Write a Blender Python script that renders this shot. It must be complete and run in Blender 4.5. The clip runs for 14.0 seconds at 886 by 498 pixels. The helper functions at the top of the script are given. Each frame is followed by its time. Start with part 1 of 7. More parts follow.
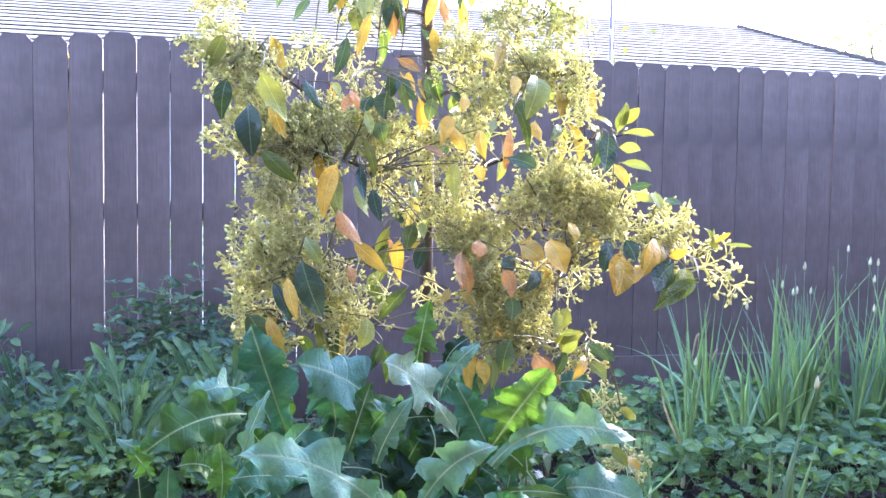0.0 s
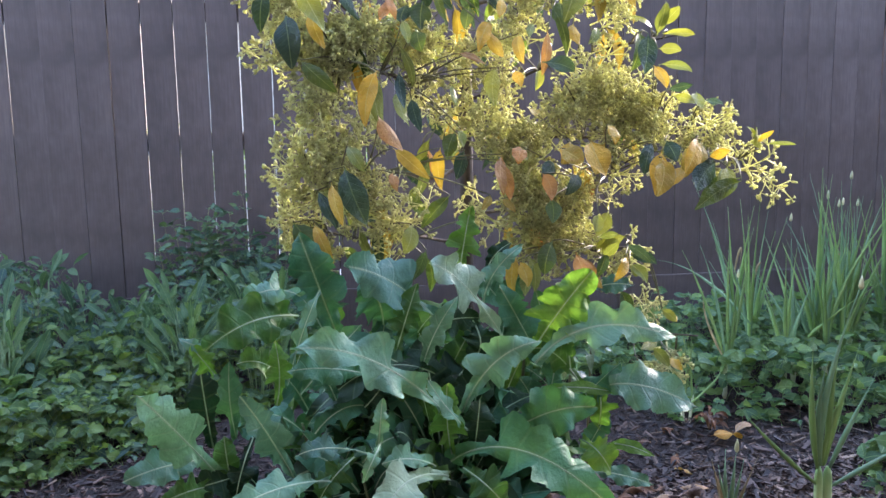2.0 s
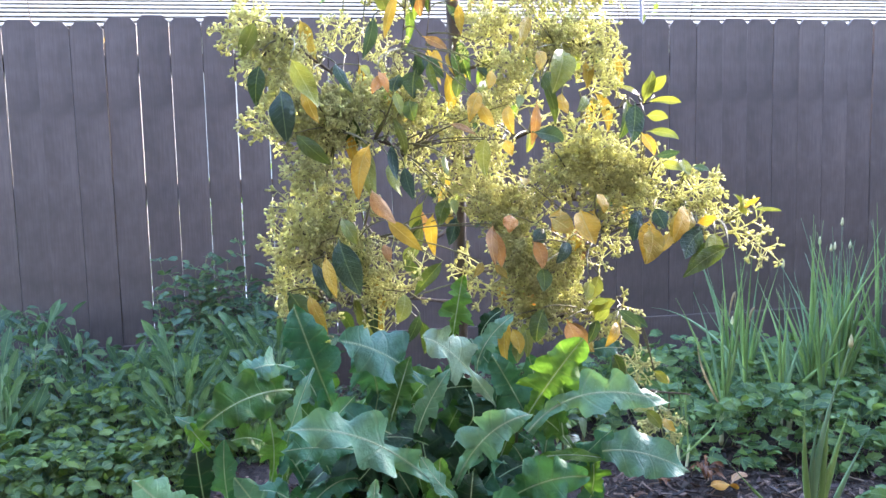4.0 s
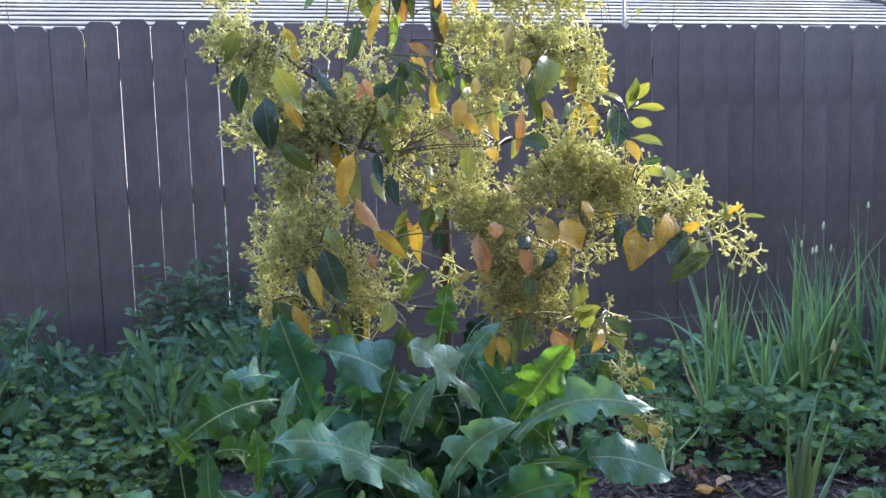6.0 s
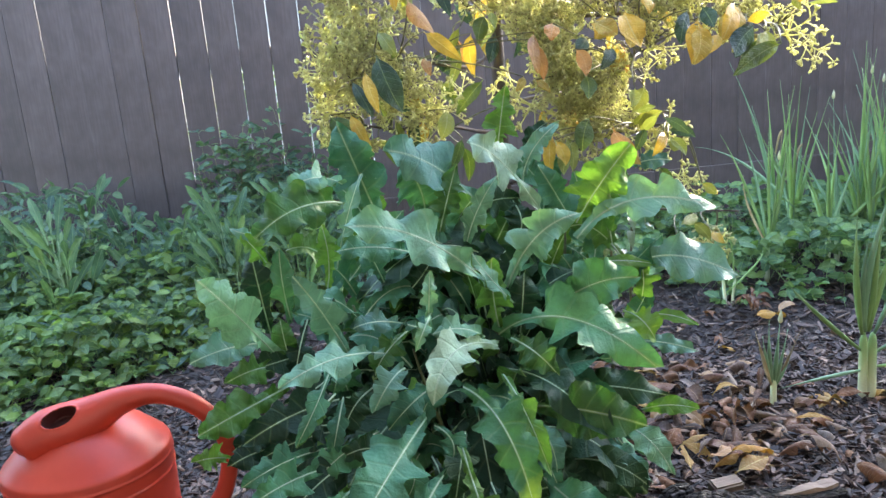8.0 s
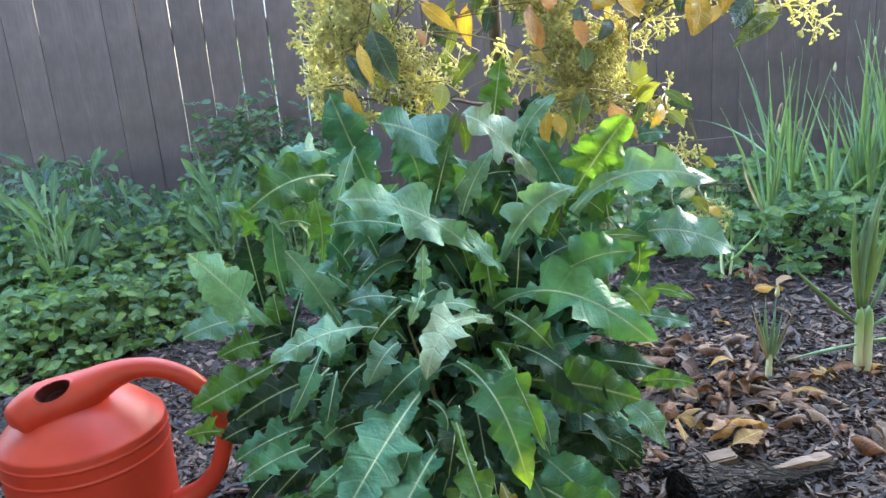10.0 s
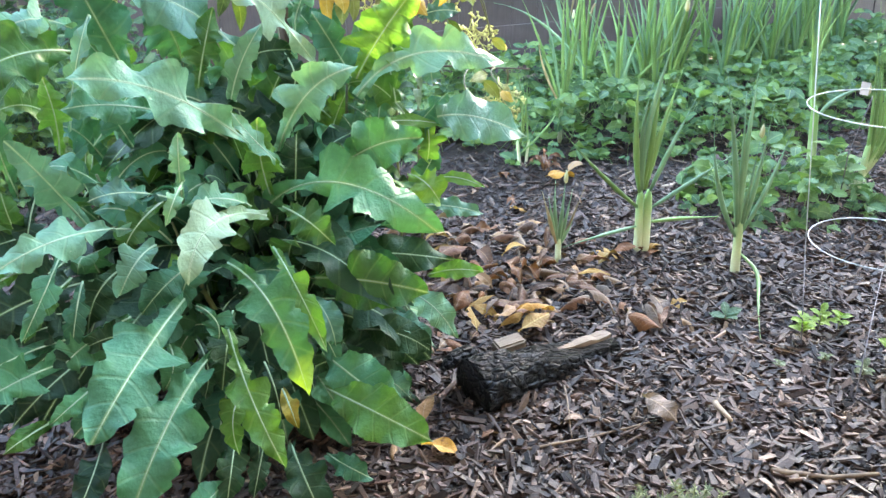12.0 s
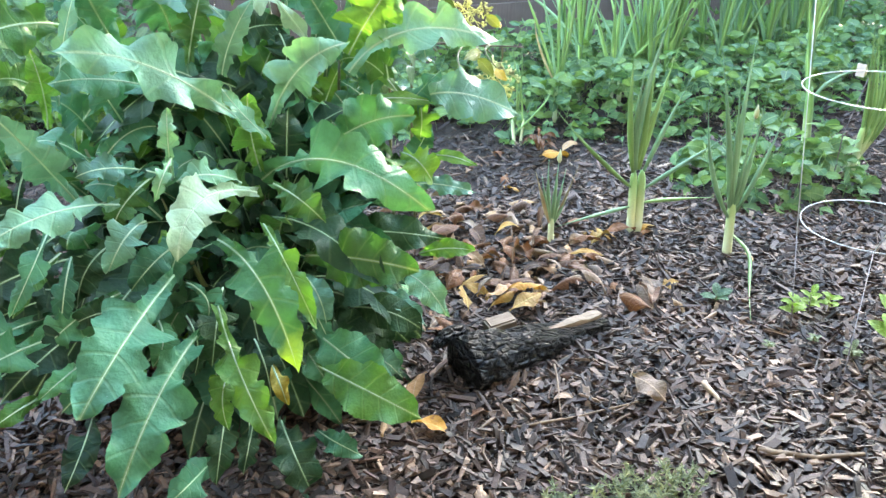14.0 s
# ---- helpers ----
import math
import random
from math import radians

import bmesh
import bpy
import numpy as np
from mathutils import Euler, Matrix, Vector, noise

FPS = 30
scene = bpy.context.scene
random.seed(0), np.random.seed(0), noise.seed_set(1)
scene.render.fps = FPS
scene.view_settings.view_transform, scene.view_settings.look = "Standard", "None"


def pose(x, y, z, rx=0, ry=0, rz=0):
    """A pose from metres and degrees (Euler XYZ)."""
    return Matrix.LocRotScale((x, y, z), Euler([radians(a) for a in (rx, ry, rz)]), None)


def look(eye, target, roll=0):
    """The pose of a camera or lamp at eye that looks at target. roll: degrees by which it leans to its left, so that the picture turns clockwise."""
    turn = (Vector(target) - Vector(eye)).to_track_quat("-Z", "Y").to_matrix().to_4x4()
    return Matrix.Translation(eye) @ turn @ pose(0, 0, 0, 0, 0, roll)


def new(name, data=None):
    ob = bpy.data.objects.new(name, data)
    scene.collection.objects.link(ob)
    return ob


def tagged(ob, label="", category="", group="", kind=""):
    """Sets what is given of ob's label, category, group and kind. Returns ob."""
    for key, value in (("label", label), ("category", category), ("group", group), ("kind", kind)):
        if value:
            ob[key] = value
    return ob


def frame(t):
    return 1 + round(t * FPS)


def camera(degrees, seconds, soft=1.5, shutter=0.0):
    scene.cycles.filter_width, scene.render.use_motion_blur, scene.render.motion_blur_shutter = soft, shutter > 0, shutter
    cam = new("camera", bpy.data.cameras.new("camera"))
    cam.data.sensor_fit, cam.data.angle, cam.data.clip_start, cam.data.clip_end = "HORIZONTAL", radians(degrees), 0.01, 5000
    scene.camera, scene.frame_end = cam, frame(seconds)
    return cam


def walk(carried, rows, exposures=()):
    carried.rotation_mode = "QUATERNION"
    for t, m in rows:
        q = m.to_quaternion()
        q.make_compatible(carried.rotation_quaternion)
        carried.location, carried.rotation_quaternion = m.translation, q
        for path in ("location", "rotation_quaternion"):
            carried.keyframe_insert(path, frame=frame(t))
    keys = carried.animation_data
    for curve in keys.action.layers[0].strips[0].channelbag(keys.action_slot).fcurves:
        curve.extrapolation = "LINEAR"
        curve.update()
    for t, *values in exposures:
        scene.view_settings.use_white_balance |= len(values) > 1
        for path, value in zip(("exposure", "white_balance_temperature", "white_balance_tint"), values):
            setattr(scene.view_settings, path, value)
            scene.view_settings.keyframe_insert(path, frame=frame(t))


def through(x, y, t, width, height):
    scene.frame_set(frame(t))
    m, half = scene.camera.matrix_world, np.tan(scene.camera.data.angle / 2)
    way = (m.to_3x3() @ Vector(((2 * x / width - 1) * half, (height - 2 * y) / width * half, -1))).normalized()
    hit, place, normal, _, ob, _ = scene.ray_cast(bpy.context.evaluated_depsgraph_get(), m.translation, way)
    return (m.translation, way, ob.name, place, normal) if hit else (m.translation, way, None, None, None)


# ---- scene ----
cam = camera(59.3, 14.0, soft=1.5)
PATH = [
    (0, (-0.636, -0.326, 1.043), (-0.237, 1.631, 0.943), 0.8),
    (0.5, (-0.637, -0.329, 1.032), (-0.234, 1.626, 0.909), 0.5),
    (1, (-0.635, -0.345, 1.032), (-0.25, 1.61, 0.855), 0.1),
    (1.5, (-0.635, -0.347, 1.021), (-0.28, 1.612, 0.828), -0.4),
    (2, (-0.648, -0.355, 0.987), (-0.349, 1.604, 0.721), -1.0),
    (2.5, (-0.653, -0.367, 0.976), (-0.438, 1.59, 0.627), -1.7),
    (3, (-0.64, -0.367, 1.019), (-0.356, 1.593, 0.742), -1.5),
    (5.5, (-0.635, -0.381, 1.089), (-0.314, 1.585, 0.915), -1.4),
    (6, (-0.637, -0.366, 1.084), (-0.292, 1.595, 0.893), -1.6),
    (6.5, (-0.644, -0.359, 1.063), (-0.338, 1.605, 0.845), -1.8),
    (7, (-0.658, -0.392, 0.964), (-0.483, 1.569, 0.613), -4.0),
    (7.5, (-0.656, -0.383, 0.933), (-0.457, 1.555, 0.48), -5.0),
    (8, (-0.665, -0.385, 0.92), (-0.47, 1.551, 0.456), -4.8),
    (8.5, (-0.66, -0.38, 0.919), (-0.472, 1.545, 0.413), -4.9),
    (11, (-0.649, -0.372, 0.914), (-0.454, 1.54, 0.36), -4.5),
    (11.5, (-0.58, -0.33, 0.902), (-0.12, 1.486, 0.203), -4.2),
    (12, (-0.578, -0.295, 0.881), (0.029, 1.427, 0.064), -1.7),
    (12.5, (-0.588, -0.287, 0.876), (0.025, 1.412, 0.017), -1.1),
    (13, (-0.588, -0.29, 0.878), (0.011, 1.403, -0.002), -0.7),
    (13.5, (-0.573, -0.29, 0.876), (0.036, 1.394, -0.016), -0.8),
    (14, (-0.571, -0.296, 0.879), (0.038, 1.4, 0.014), -1.1),
]
EXPOSURES = [
    (0.0, 4.38, 5750, 35), (0.5, 4.12, 5700, 34), (1.0, 3.68, 5700, 32), (1.5, 3.66, 5850, 30), (2.0, 3.68, 6450, 26), (2.5, 4.02, 6750, 23),
    (3.0, 4.5, 6650, 24), (5.5, 3.36, 5900, 24), (6.5, 3.38, 6150, 23), (7.0, 3.45, 6400, 20), (7.5, 4.0, 6650, 18), (8.5, 4.25, 6750, 15),
    (11.0, 4.6, 6750, 11), (11.5, 4.83, 6850, 11), (12.0, 4.91, 7050, 10), (12.5, 4.8, 7200, 8), (13.0, 5.05, 7200, 6), (13.5, 5.1, 7200, 6),
    (14.0, 5.08, 7200, 6),
]
walk(cam, [(t, look(eye, target, roll)) for t, eye, target, roll in PATH], EXPOSURES)

# ---- light: a low sun beyond the fence, open shade on the bed ----
SUN_ELEVATION, SUN_AZIMUTH = 19.0, 45.0   # degrees above the horizon; degrees from +y towards +x
world = bpy.data.worlds.new("sky")
world.use_nodes = True
scene.world = world
wn = world.node_tree
sky = wn.nodes.new("ShaderNodeTexSky")
sky.sky_type = "NISHITA"
sky.sun_disc = False
sky.sun_elevation = radians(SUN_ELEVATION)
sky.sun_rotation = radians(SUN_AZIMUTH)
sky.dust_density = 1.0
background = wn.nodes["Background"]
background.inputs["Strength"].default_value = 0.15
wn.links.new(sky.outputs["Color"], background.inputs["Color"])
sun = new("sun", bpy.data.lights.new("sun", "SUN"))
sun.data.energy = 2.0
sun.data.angle = radians(8.0)
sun.data.color = (1.0, 0.93, 0.8)
away = Vector((math.sin(radians(SUN_AZIMUTH)) * math.cos(radians(SUN_ELEVATION)),
               math.cos(radians(SUN_AZIMUTH)) * math.cos(radians(SUN_ELEVATION)), math.sin(radians(SUN_ELEVATION))))
sun.matrix_world = look(away * 40, (0, 0, 0))

# ---- materials ----
def material(name):
    m = bpy.data.materials.new(name)
    m.use_nodes = True
    nt = m.node_tree
    return m, nt, nt.nodes["Principled BSDF"]


def node(nt, kind, **values):
    n = nt.nodes.new(kind)
    for key, value in values.items():
        n.inputs[key].default_value = value
    return n


def ramp(nt, fac, stops):
    r = nt.nodes.new("ShaderNodeValToRGB")
    while len(r.color_ramp.elements) < len(stops):
        r.color_ramp.elements.new(0.5)
    for e, (at, c) in zip(r.color_ramp.elements, stops):
        e.position, e.color = at, (*c, 1)
    nt.links.new(fac, r.inputs["Fac"])
    return r.outputs["Color"]


def mixed(nt, fac, a, b, mode="MIX"):
    n = nt.nodes.new("ShaderNodeMix")
    n.data_type, n.blend_type = "RGBA", mode
    for sock, v in ((n.inputs["Factor"], fac), (n.inputs[6], a), (n.inputs[7], b)):
        if isinstance(v, bpy.types.NodeSocket):
            nt.links.new(v, sock)
        elif isinstance(v, (int, float)):
            sock.default_value = v
        else:
            sock.default_value = (*v, 1)
    return n.outputs[2]


def noise_of(nt, scale, detail=4.0, rough=0.55, vector=None, stretch=None):
    n = node(nt, "ShaderNodeTexNoise", Scale=scale, Detail=detail, Roughness=rough)
    if vector is None:
        vector = nt.nodes.new("ShaderNodeTexCoord").outputs["Object"]
    if stretch:
        mp = node(nt, "ShaderNodeMapping", Scale=stretch)
        nt.links.new(vector, mp.inputs["Vector"])
        vector = mp.outputs["Vector"]
    nt.links.new(vector, n.inputs["Vector"])
    return n.outputs["Fac"]


def bump(nt, bsdf, height, strength, distance):
    b = node(nt, "ShaderNodeBump", Strength=strength, Distance=distance)
    nt.links.new(height, b.inputs["Height"])
    nt.links.new(b.outputs["Normal"], bsdf.inputs["Normal"])
    return b.outputs["Normal"]


def contrast(nt, fac, low, high):
    n = node(nt, "ShaderNodeMapRange", **{"From Min": low, "From Max": high})
    nt.links.new(fac, n.inputs["Value"])
    return n.outputs["Result"]


def surface(name, dark, light, scale=20.0, rough=0.6, grain=None, relief=0.3, depth=0.002, island=False, spread=0.5, metallic=0.0):
    """A plain solid surface: two tones by a coarse and a fine pattern, a shift of tone from piece to piece, and relief."""
    m, nt, b = material(name)
    big = noise_of(nt, scale * 0.2, 3.0)
    fine = noise_of(nt, scale, 6.0, 0.6, stretch=grain)
    col = mixed(nt, contrast(nt, fine, 0.3, 0.7), dark, light)
    col = mixed(nt, contrast(nt, big, 0.35, 0.75), col, tuple(0.7 * x for x in dark))
    if island:
        pick = nt.nodes.new("ShaderNodeNewGeometry").outputs["Random Per Island"]
    else:
        pick = nt.nodes.new("ShaderNodeObjectInfo").outputs["Random"]
    tone = ramp(nt, pick, [(0.0, (1 - spread,) * 3), (1.0, (1 + spread * 0.6,) * 3)])
    col = mixed(nt, 1.0, col, tone, "MULTIPLY")
    nt.links.new(col, b.inputs["Base Color"])
    b.inputs["Roughness"].default_value = rough
    b.inputs["Metallic"].default_value = metallic
    bump(nt, b, fine, relief, depth)
    return m


def leafy(name, face, vein, spot=None, rough=0.42, through=0.35, veins=16.0, island=False, spread=0.35, tip=None, drops=False, under=None):
    """A leaf: blade colour with paler veins from the leaf's own coordinates, blotches, gloss and light shining through."""
    m, nt, b = material(name)
    uv = nt.nodes.new("ShaderNodeTexCoord").outputs["UV"]
    split = nt.nodes.new("ShaderNodeSeparateXYZ")
    nt.links.new(uv, split.inputs["Vector"])

    def calc(op, a, c=0.0):
        n = nt.nodes.new("ShaderNodeMath")
        n.operation = op
        for sock, v in zip(n.inputs, (a, c)):
            if isinstance(v, bpy.types.NodeSocket):
                nt.links.new(v, sock)
            else:
                sock.default_value = v
        return n.outputs[0]

    across = calc("ABSOLUTE", calc("SUBTRACT", split.outputs["Y"], 0.5))
    along = split.outputs["X"]
    wave = calc("SINE", calc("MULTIPLY", calc("SUBTRACT", along, calc("MULTIPLY", across, 0.35)), veins * 6.283))
    line = contrast(nt, wave, 0.86, 1.0)
    rib = contrast(nt, across, 0.03, 0.008)
    coarse = noise_of(nt, 26.0, 3.0)
    fine = noise_of(nt, 160.0, 4.0)
    col = mixed(nt, contrast(nt, coarse, 0.3, 0.72), face, tuple(0.62 * x for x in face))
    if island:
        pick = nt.nodes.new("ShaderNodeNewGeometry").outputs["Random Per Island"]
    else:
        pick = nt.nodes.new("ShaderNodeObjectInfo").outputs["Random"]
    col = mixed(nt, 1.0, col, ramp(nt, pick, [(0.0, (1 - spread, 1 - spread * 0.8, 1 - spread * 0.5)),
                                             (0.5, (1, 1, 1)), (1.0, (1 + spread * 0.9, 1 + spread * 0.5, 1 - spread * 0.3))]), "MULTIPLY")
    col = mixed(nt, calc("MULTIPLY", line, 0.14), col, vein)
    col = mixed(nt, calc("MULTIPLY", rib, 0.8), col, vein)
    if tip:
        col = mixed(nt, contrast(nt, calc("ADD", along, calc("MULTIPLY", coarse, 0.25)), 0.95, 1.05), col, tip)
    if spot:
        col = mixed(nt, contrast(nt, noise_of(nt, 55.0, 4.0, 0.7), 0.58, 0.66), col, spot)
    if drops:
        col = mixed(nt, contrast(nt, noise_of(nt, 420.0, 2.0), 0.74, 0.8), col, (0.45, 0.52, 0.5))
    nt.links.new(col, b.inputs["Base Color"])
    b.inputs["Roughness"].default_value = rough
    b.inputs["Specular IOR Level"].default_value = 0.3
    height = calc("ADD", calc("MULTIPLY", line, -0.6), calc("ADD", fine, calc("MULTIPLY", noise_of(nt, 70.0, 2.0), 2.0)))
    nrm = bump(nt, b, height, 0.5, 0.003)
    t = nt.nodes.new("ShaderNodeBsdfTranslucent")
    bright = mixed(nt, 1.0, col, (1.5, 1.55, 0.7), "MULTIPLY")
    nt.links.new(bright, t.inputs["Color"])
    nt.links.new(nrm, t.inputs["Normal"])
    mix = nt.nodes.new("ShaderNodeMixShader")
    mix.inputs["Fac"].default_value = through
    nt.links.new(b.outputs[0], mix.inputs[1])
    nt.links.new(t.outputs[0], mix.inputs[2])
    nt.links.new(mix.outputs[0], nt.nodes["Material Output"].inputs["Surface"])
    return m


# setting
M_SOIL = surface("dark_mulch_soil", (0.012, 0.008, 0.006), (0.075, 0.048, 0.036), 150, 0.9, relief=1.0, depth=0.012)
M_FENCE = surface("brown_fence_paint", (0.092, 0.066, 0.058), (0.138, 0.103, 0.092), 30, 0.62, grain=(4, 4, 0.25), relief=0.35, depth=0.003, spread=0.18)
M_RAIL = surface("bare_fence_wood", (0.1, 0.07, 0.05), (0.2, 0.15, 0.11), 30, 0.8, grain=(0.3, 4, 4))
# dark roof trim, also the painted shadow lines between tile courses
M_ROOF_SHADE_TRIM = surface("dark_roof_shade_and_trim", (0.07, 0.056, 0.05), (0.12, 0.1, 0.09), 20, 0.8)
M_TILE = surface("pale_roof_tile", (0.36, 0.305, 0.235), (0.44, 0.375, 0.295), 9, 0.9, relief=0.4, depth=0.01, spread=0.12)
for _m in (M_TILE, M_ROOF_SHADE_TRIM):
    _m.node_tree.nodes["Principled BSDF"].inputs["Specular IOR Level"].default_value = 0.03
M_STUCCO = surface("pale_stucco", (0.68, 0.64, 0.56), (0.78, 0.74, 0.66), 40, 0.9, relief=0.4)
# dull grey of the unseen walls that shade the bed
M_SHADE_WALL = surface("grey_shade_wall", (0.13, 0.135, 0.14), (0.18, 0.185, 0.19), 40, 0.9, relief=0.4)
# plants
M_BARK = surface("grey_brown_bark", (0.06, 0.042, 0.03), (0.17, 0.125, 0.09), 50, 0.85, grain=(1, 1, 0.3), relief=0.7, depth=0.004)
M_TWIG = surface("green_brown_twig", (0.16, 0.15, 0.06), (0.3, 0.29, 0.12), 50, 0.6)
M_DRY_TWIG = surface("dry_twig", (0.1, 0.065, 0.042), (0.25, 0.18, 0.12), 60, 0.8, grain=(1, 1, 0.2))
M_FLOWER = surface("yellow_green_blossom", (0.70, 0.69, 0.34), (0.87, 0.85, 0.54), 200, 0.6, relief=0.1, island=True, spread=0.3)
def shine_through(m, share, tint):
    """Lets part of the light pass through a thin petal or leaf."""
    nt = m.node_tree
    b = nt.nodes["Principled BSDF"]
    t = nt.nodes.new("ShaderNodeBsdfTranslucent")
    nt.links.new(mixed(nt, 1.0, b.inputs["Base Color"].links[0].from_socket, tint, "MULTIPLY"), t.inputs["Color"])
    mix = nt.nodes.new("ShaderNodeMixShader")
    mix.inputs["Fac"].default_value = share
    nt.links.new(b.outputs[0], mix.inputs[1])
    nt.links.new(t.outputs[0], mix.inputs[2])
    nt.links.new(mix.outputs[0], nt.nodes["Material Output"].inputs["Surface"])


shine_through(M_FLOWER, 0.55, (1.1, 1.12, 0.92))
M_AVO_GREEN = leafy("tree_leaf_green", (0.075, 0.12, 0.03), (0.2, 0.24, 0.07), rough=0.35, veins=9, spread=0.5)
M_AVO_BLUE = leafy("tree_leaf_dark", (0.045, 0.085, 0.05), (0.12, 0.17, 0.09), rough=0.3, through=0.2, veins=9, spread=0.3)
M_AVO_YELLOW = leafy("tree_leaf_yellow", (0.58, 0.39, 0.06), (0.6, 0.47, 0.15), spot=(0.46, 0.27, 0.05), through=0.15, veins=9, spread=0.3)
M_AVO_LIME = leafy("tree_leaf_lime", (0.25, 0.29, 0.07), (0.36, 0.38, 0.15), through=0.18, veins=9, spread=0.3)
M_AVO_RUST = leafy("tree_leaf_rust", (0.54, 0.27, 0.09), (0.54, 0.34, 0.14), spot=(0.36, 0.16, 0.07), through=0.2, veins=9, spread=0.4)
M_LETTUCE = leafy("thistle_leaf", (0.06, 0.205, 0.11), (0.18, 0.28, 0.14), rough=0.56, through=0.16, veins=7, spread=0.3, drops=True)
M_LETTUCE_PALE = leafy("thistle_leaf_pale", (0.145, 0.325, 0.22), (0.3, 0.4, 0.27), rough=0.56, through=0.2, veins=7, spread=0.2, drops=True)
M_LETTUCE_LIME = leafy("thistle_leaf_lime", (0.115, 0.265, 0.055), (0.28, 0.38, 0.12), rough=0.56, through=0.4, veins=7, spread=0.3)
M_LETTUCE_TIP = leafy("thistle_leaf_yellow_tip", (0.042, 0.15, 0.058), (0.2, 0.3, 0.14), rough=0.56, through=0.25, veins=7, spread=0.1, tip=(0.25, 0.42, 0.06))
# darker older leaves; the tone also paints in the shade inside the plant
M_LETTUCE_DARK_SHADED = leafy("thistle_leaf_dark_shaded", (0.015, 0.058, 0.025), (0.15, 0.23, 0.1), rough=0.56, through=0.12, veins=7, spread=0.35)
M_LETTUCE_MID = leafy("thistle_leaf_mid_green", (0.07, 0.19, 0.045), (0.22, 0.32, 0.13), rough=0.5, through=0.25, veins=7, spread=0.3)
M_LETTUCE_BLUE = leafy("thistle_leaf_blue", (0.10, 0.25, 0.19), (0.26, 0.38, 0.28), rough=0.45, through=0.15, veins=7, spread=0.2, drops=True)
# paler copy: glare from sun and sky painted onto two leaves
M_LETTUCE_GLARE = leafy("thistle_leaf_glare", (0.27, 0.42, 0.30), (0.4, 0.5, 0.36), rough=0.5, through=0.15, veins=7, spread=0.1, drops=True)
M_LETTUCE_YELLOW = leafy("thistle_leaf_withered", (0.36, 0.28, 0.04), (0.42, 0.36, 0.12), spot=(0.25, 0.14, 0.03), rough=0.55, through=0.25, veins=7, spread=0.2)
M_MIDRIB = surface("pale_midrib", (0.34, 0.5, 0.31), (0.46, 0.6, 0.42), 80, 0.5, relief=0.1, spread=0.15)
M_STALK = surface("thistle_stalk", (0.07, 0.075, 0.028), (0.13, 0.18, 0.06), 40, 0.5)
M_WEED = leafy("weed_leaf", (0.105, 0.19, 0.12), (0.19, 0.27, 0.15), rough=0.5, through=0.35, veins=6, island=True, spread=0.45)
M_WEED_LIGHT = leafy("weed_leaf_light", (0.16, 0.27, 0.105), (0.24, 0.34, 0.15), rough=0.5, through=0.4, veins=6, island=True, spread=0.5)
M_DOCK = leafy("dock_leaf", (0.125, 0.235, 0.125), (0.24, 0.34, 0.18), rough=0.5, through=0.35, veins=9, spread=0.35)
M_BERRY = leafy("bramble_leaf", (0.15, 0.27, 0.12), (0.26, 0.38, 0.17), rough=0.55, through=0.3, veins=7, island=True, spread=0.45)
M_ONION = surface("onion_leaf_green", (0.17, 0.32, 0.09), (0.30, 0.46, 0.15), 30, 0.45, grain=(3, 3, 0.2), relief=0.1, spread=0.35)
M_ONION_BLUE = surface("onion_leaf_blue_green", (0.15, 0.30, 0.15), (0.26, 0.42, 0.23), 30, 0.45, grain=(3, 3, 0.2), relief=0.1, spread=0.3)
_m, _nt, _b = material("onion_shaft")
_z = _nt.nodes.new("ShaderNodeSeparateXYZ")
_nt.links.new(_nt.nodes.new("ShaderNodeTexCoord").outputs["Object"], _z.inputs["Vector"])
_wob = _nt.nodes.new("ShaderNodeMath")
_wob.operation, _wob.inputs[1].default_value = "MULTIPLY_ADD", 0.03
_nt.links.new(noise_of(_nt, 40, 3, stretch=(3, 3, 0.3)), _wob.inputs[0])
_nt.links.new(_z.outputs["Z"], _wob.inputs[2])
_nt.links.new(ramp(_nt, _wob.outputs[0], [(0.0, (0.5, 0.44, 0.2)), (0.03, (0.68, 0.70, 0.46)), (0.085, (0.6, 0.66, 0.38)), (0.14, (0.4, 0.53, 0.23)), (0.2, (0.2, 0.36, 0.11))]), _b.inputs["Base Color"])
_b.inputs["Roughness"].default_value = 0.4
M_ONION_BASE = _m
M_ONION_BUD = surface("onion_bud", (0.5, 0.5, 0.26), (0.65, 0.64, 0.4), 80, 0.5, spread=0.2)
M_DRY = surface("dry_onion_leaf", (0.35, 0.26, 0.12), (0.55, 0.43, 0.24), 60, 0.7)
# pale colour holds the light reflected by these shiny leaves
M_WEED_SHEEN = leafy("weed_sheen_leaf", (0.22, 0.33, 0.25), (0.35, 0.44, 0.36), rough=0.35, through=0.1, veins=6)
# things
M_CAN = surface("orange_red_plastic", (0.56, 0.052, 0.026), (0.62, 0.064, 0.032), 25, 0.42, relief=0.04, depth=0.001, spread=0.0)
# the can's red darkened to paint the shade in the filling hole
M_CAN_HOLE_SHADE = surface("can_hole_shade", (0.05, 0.007, 0.004), (0.07, 0.01, 0.005), 25, 0.6, spread=0.0)
M_CHAR, _nt, _b = material("charred_wood")
_crack = contrast(_nt, noise_of(_nt, 38, 5, 0.6, stretch=(0.45, 1.3, 1.3)), 0.36, 0.6)
_fine = noise_of(_nt, 120, 6, 0.65)
_nt.links.new(mixed(_nt, contrast(_nt, _fine, 0.45, 0.8), (0.0007, 0.0007, 0.001), (0.003, 0.0032, 0.0045)), _b.inputs["Base Color"])
_b.inputs["Roughness"].default_value = 0.36
_b.inputs["Specular IOR Level"].default_value = 0.32
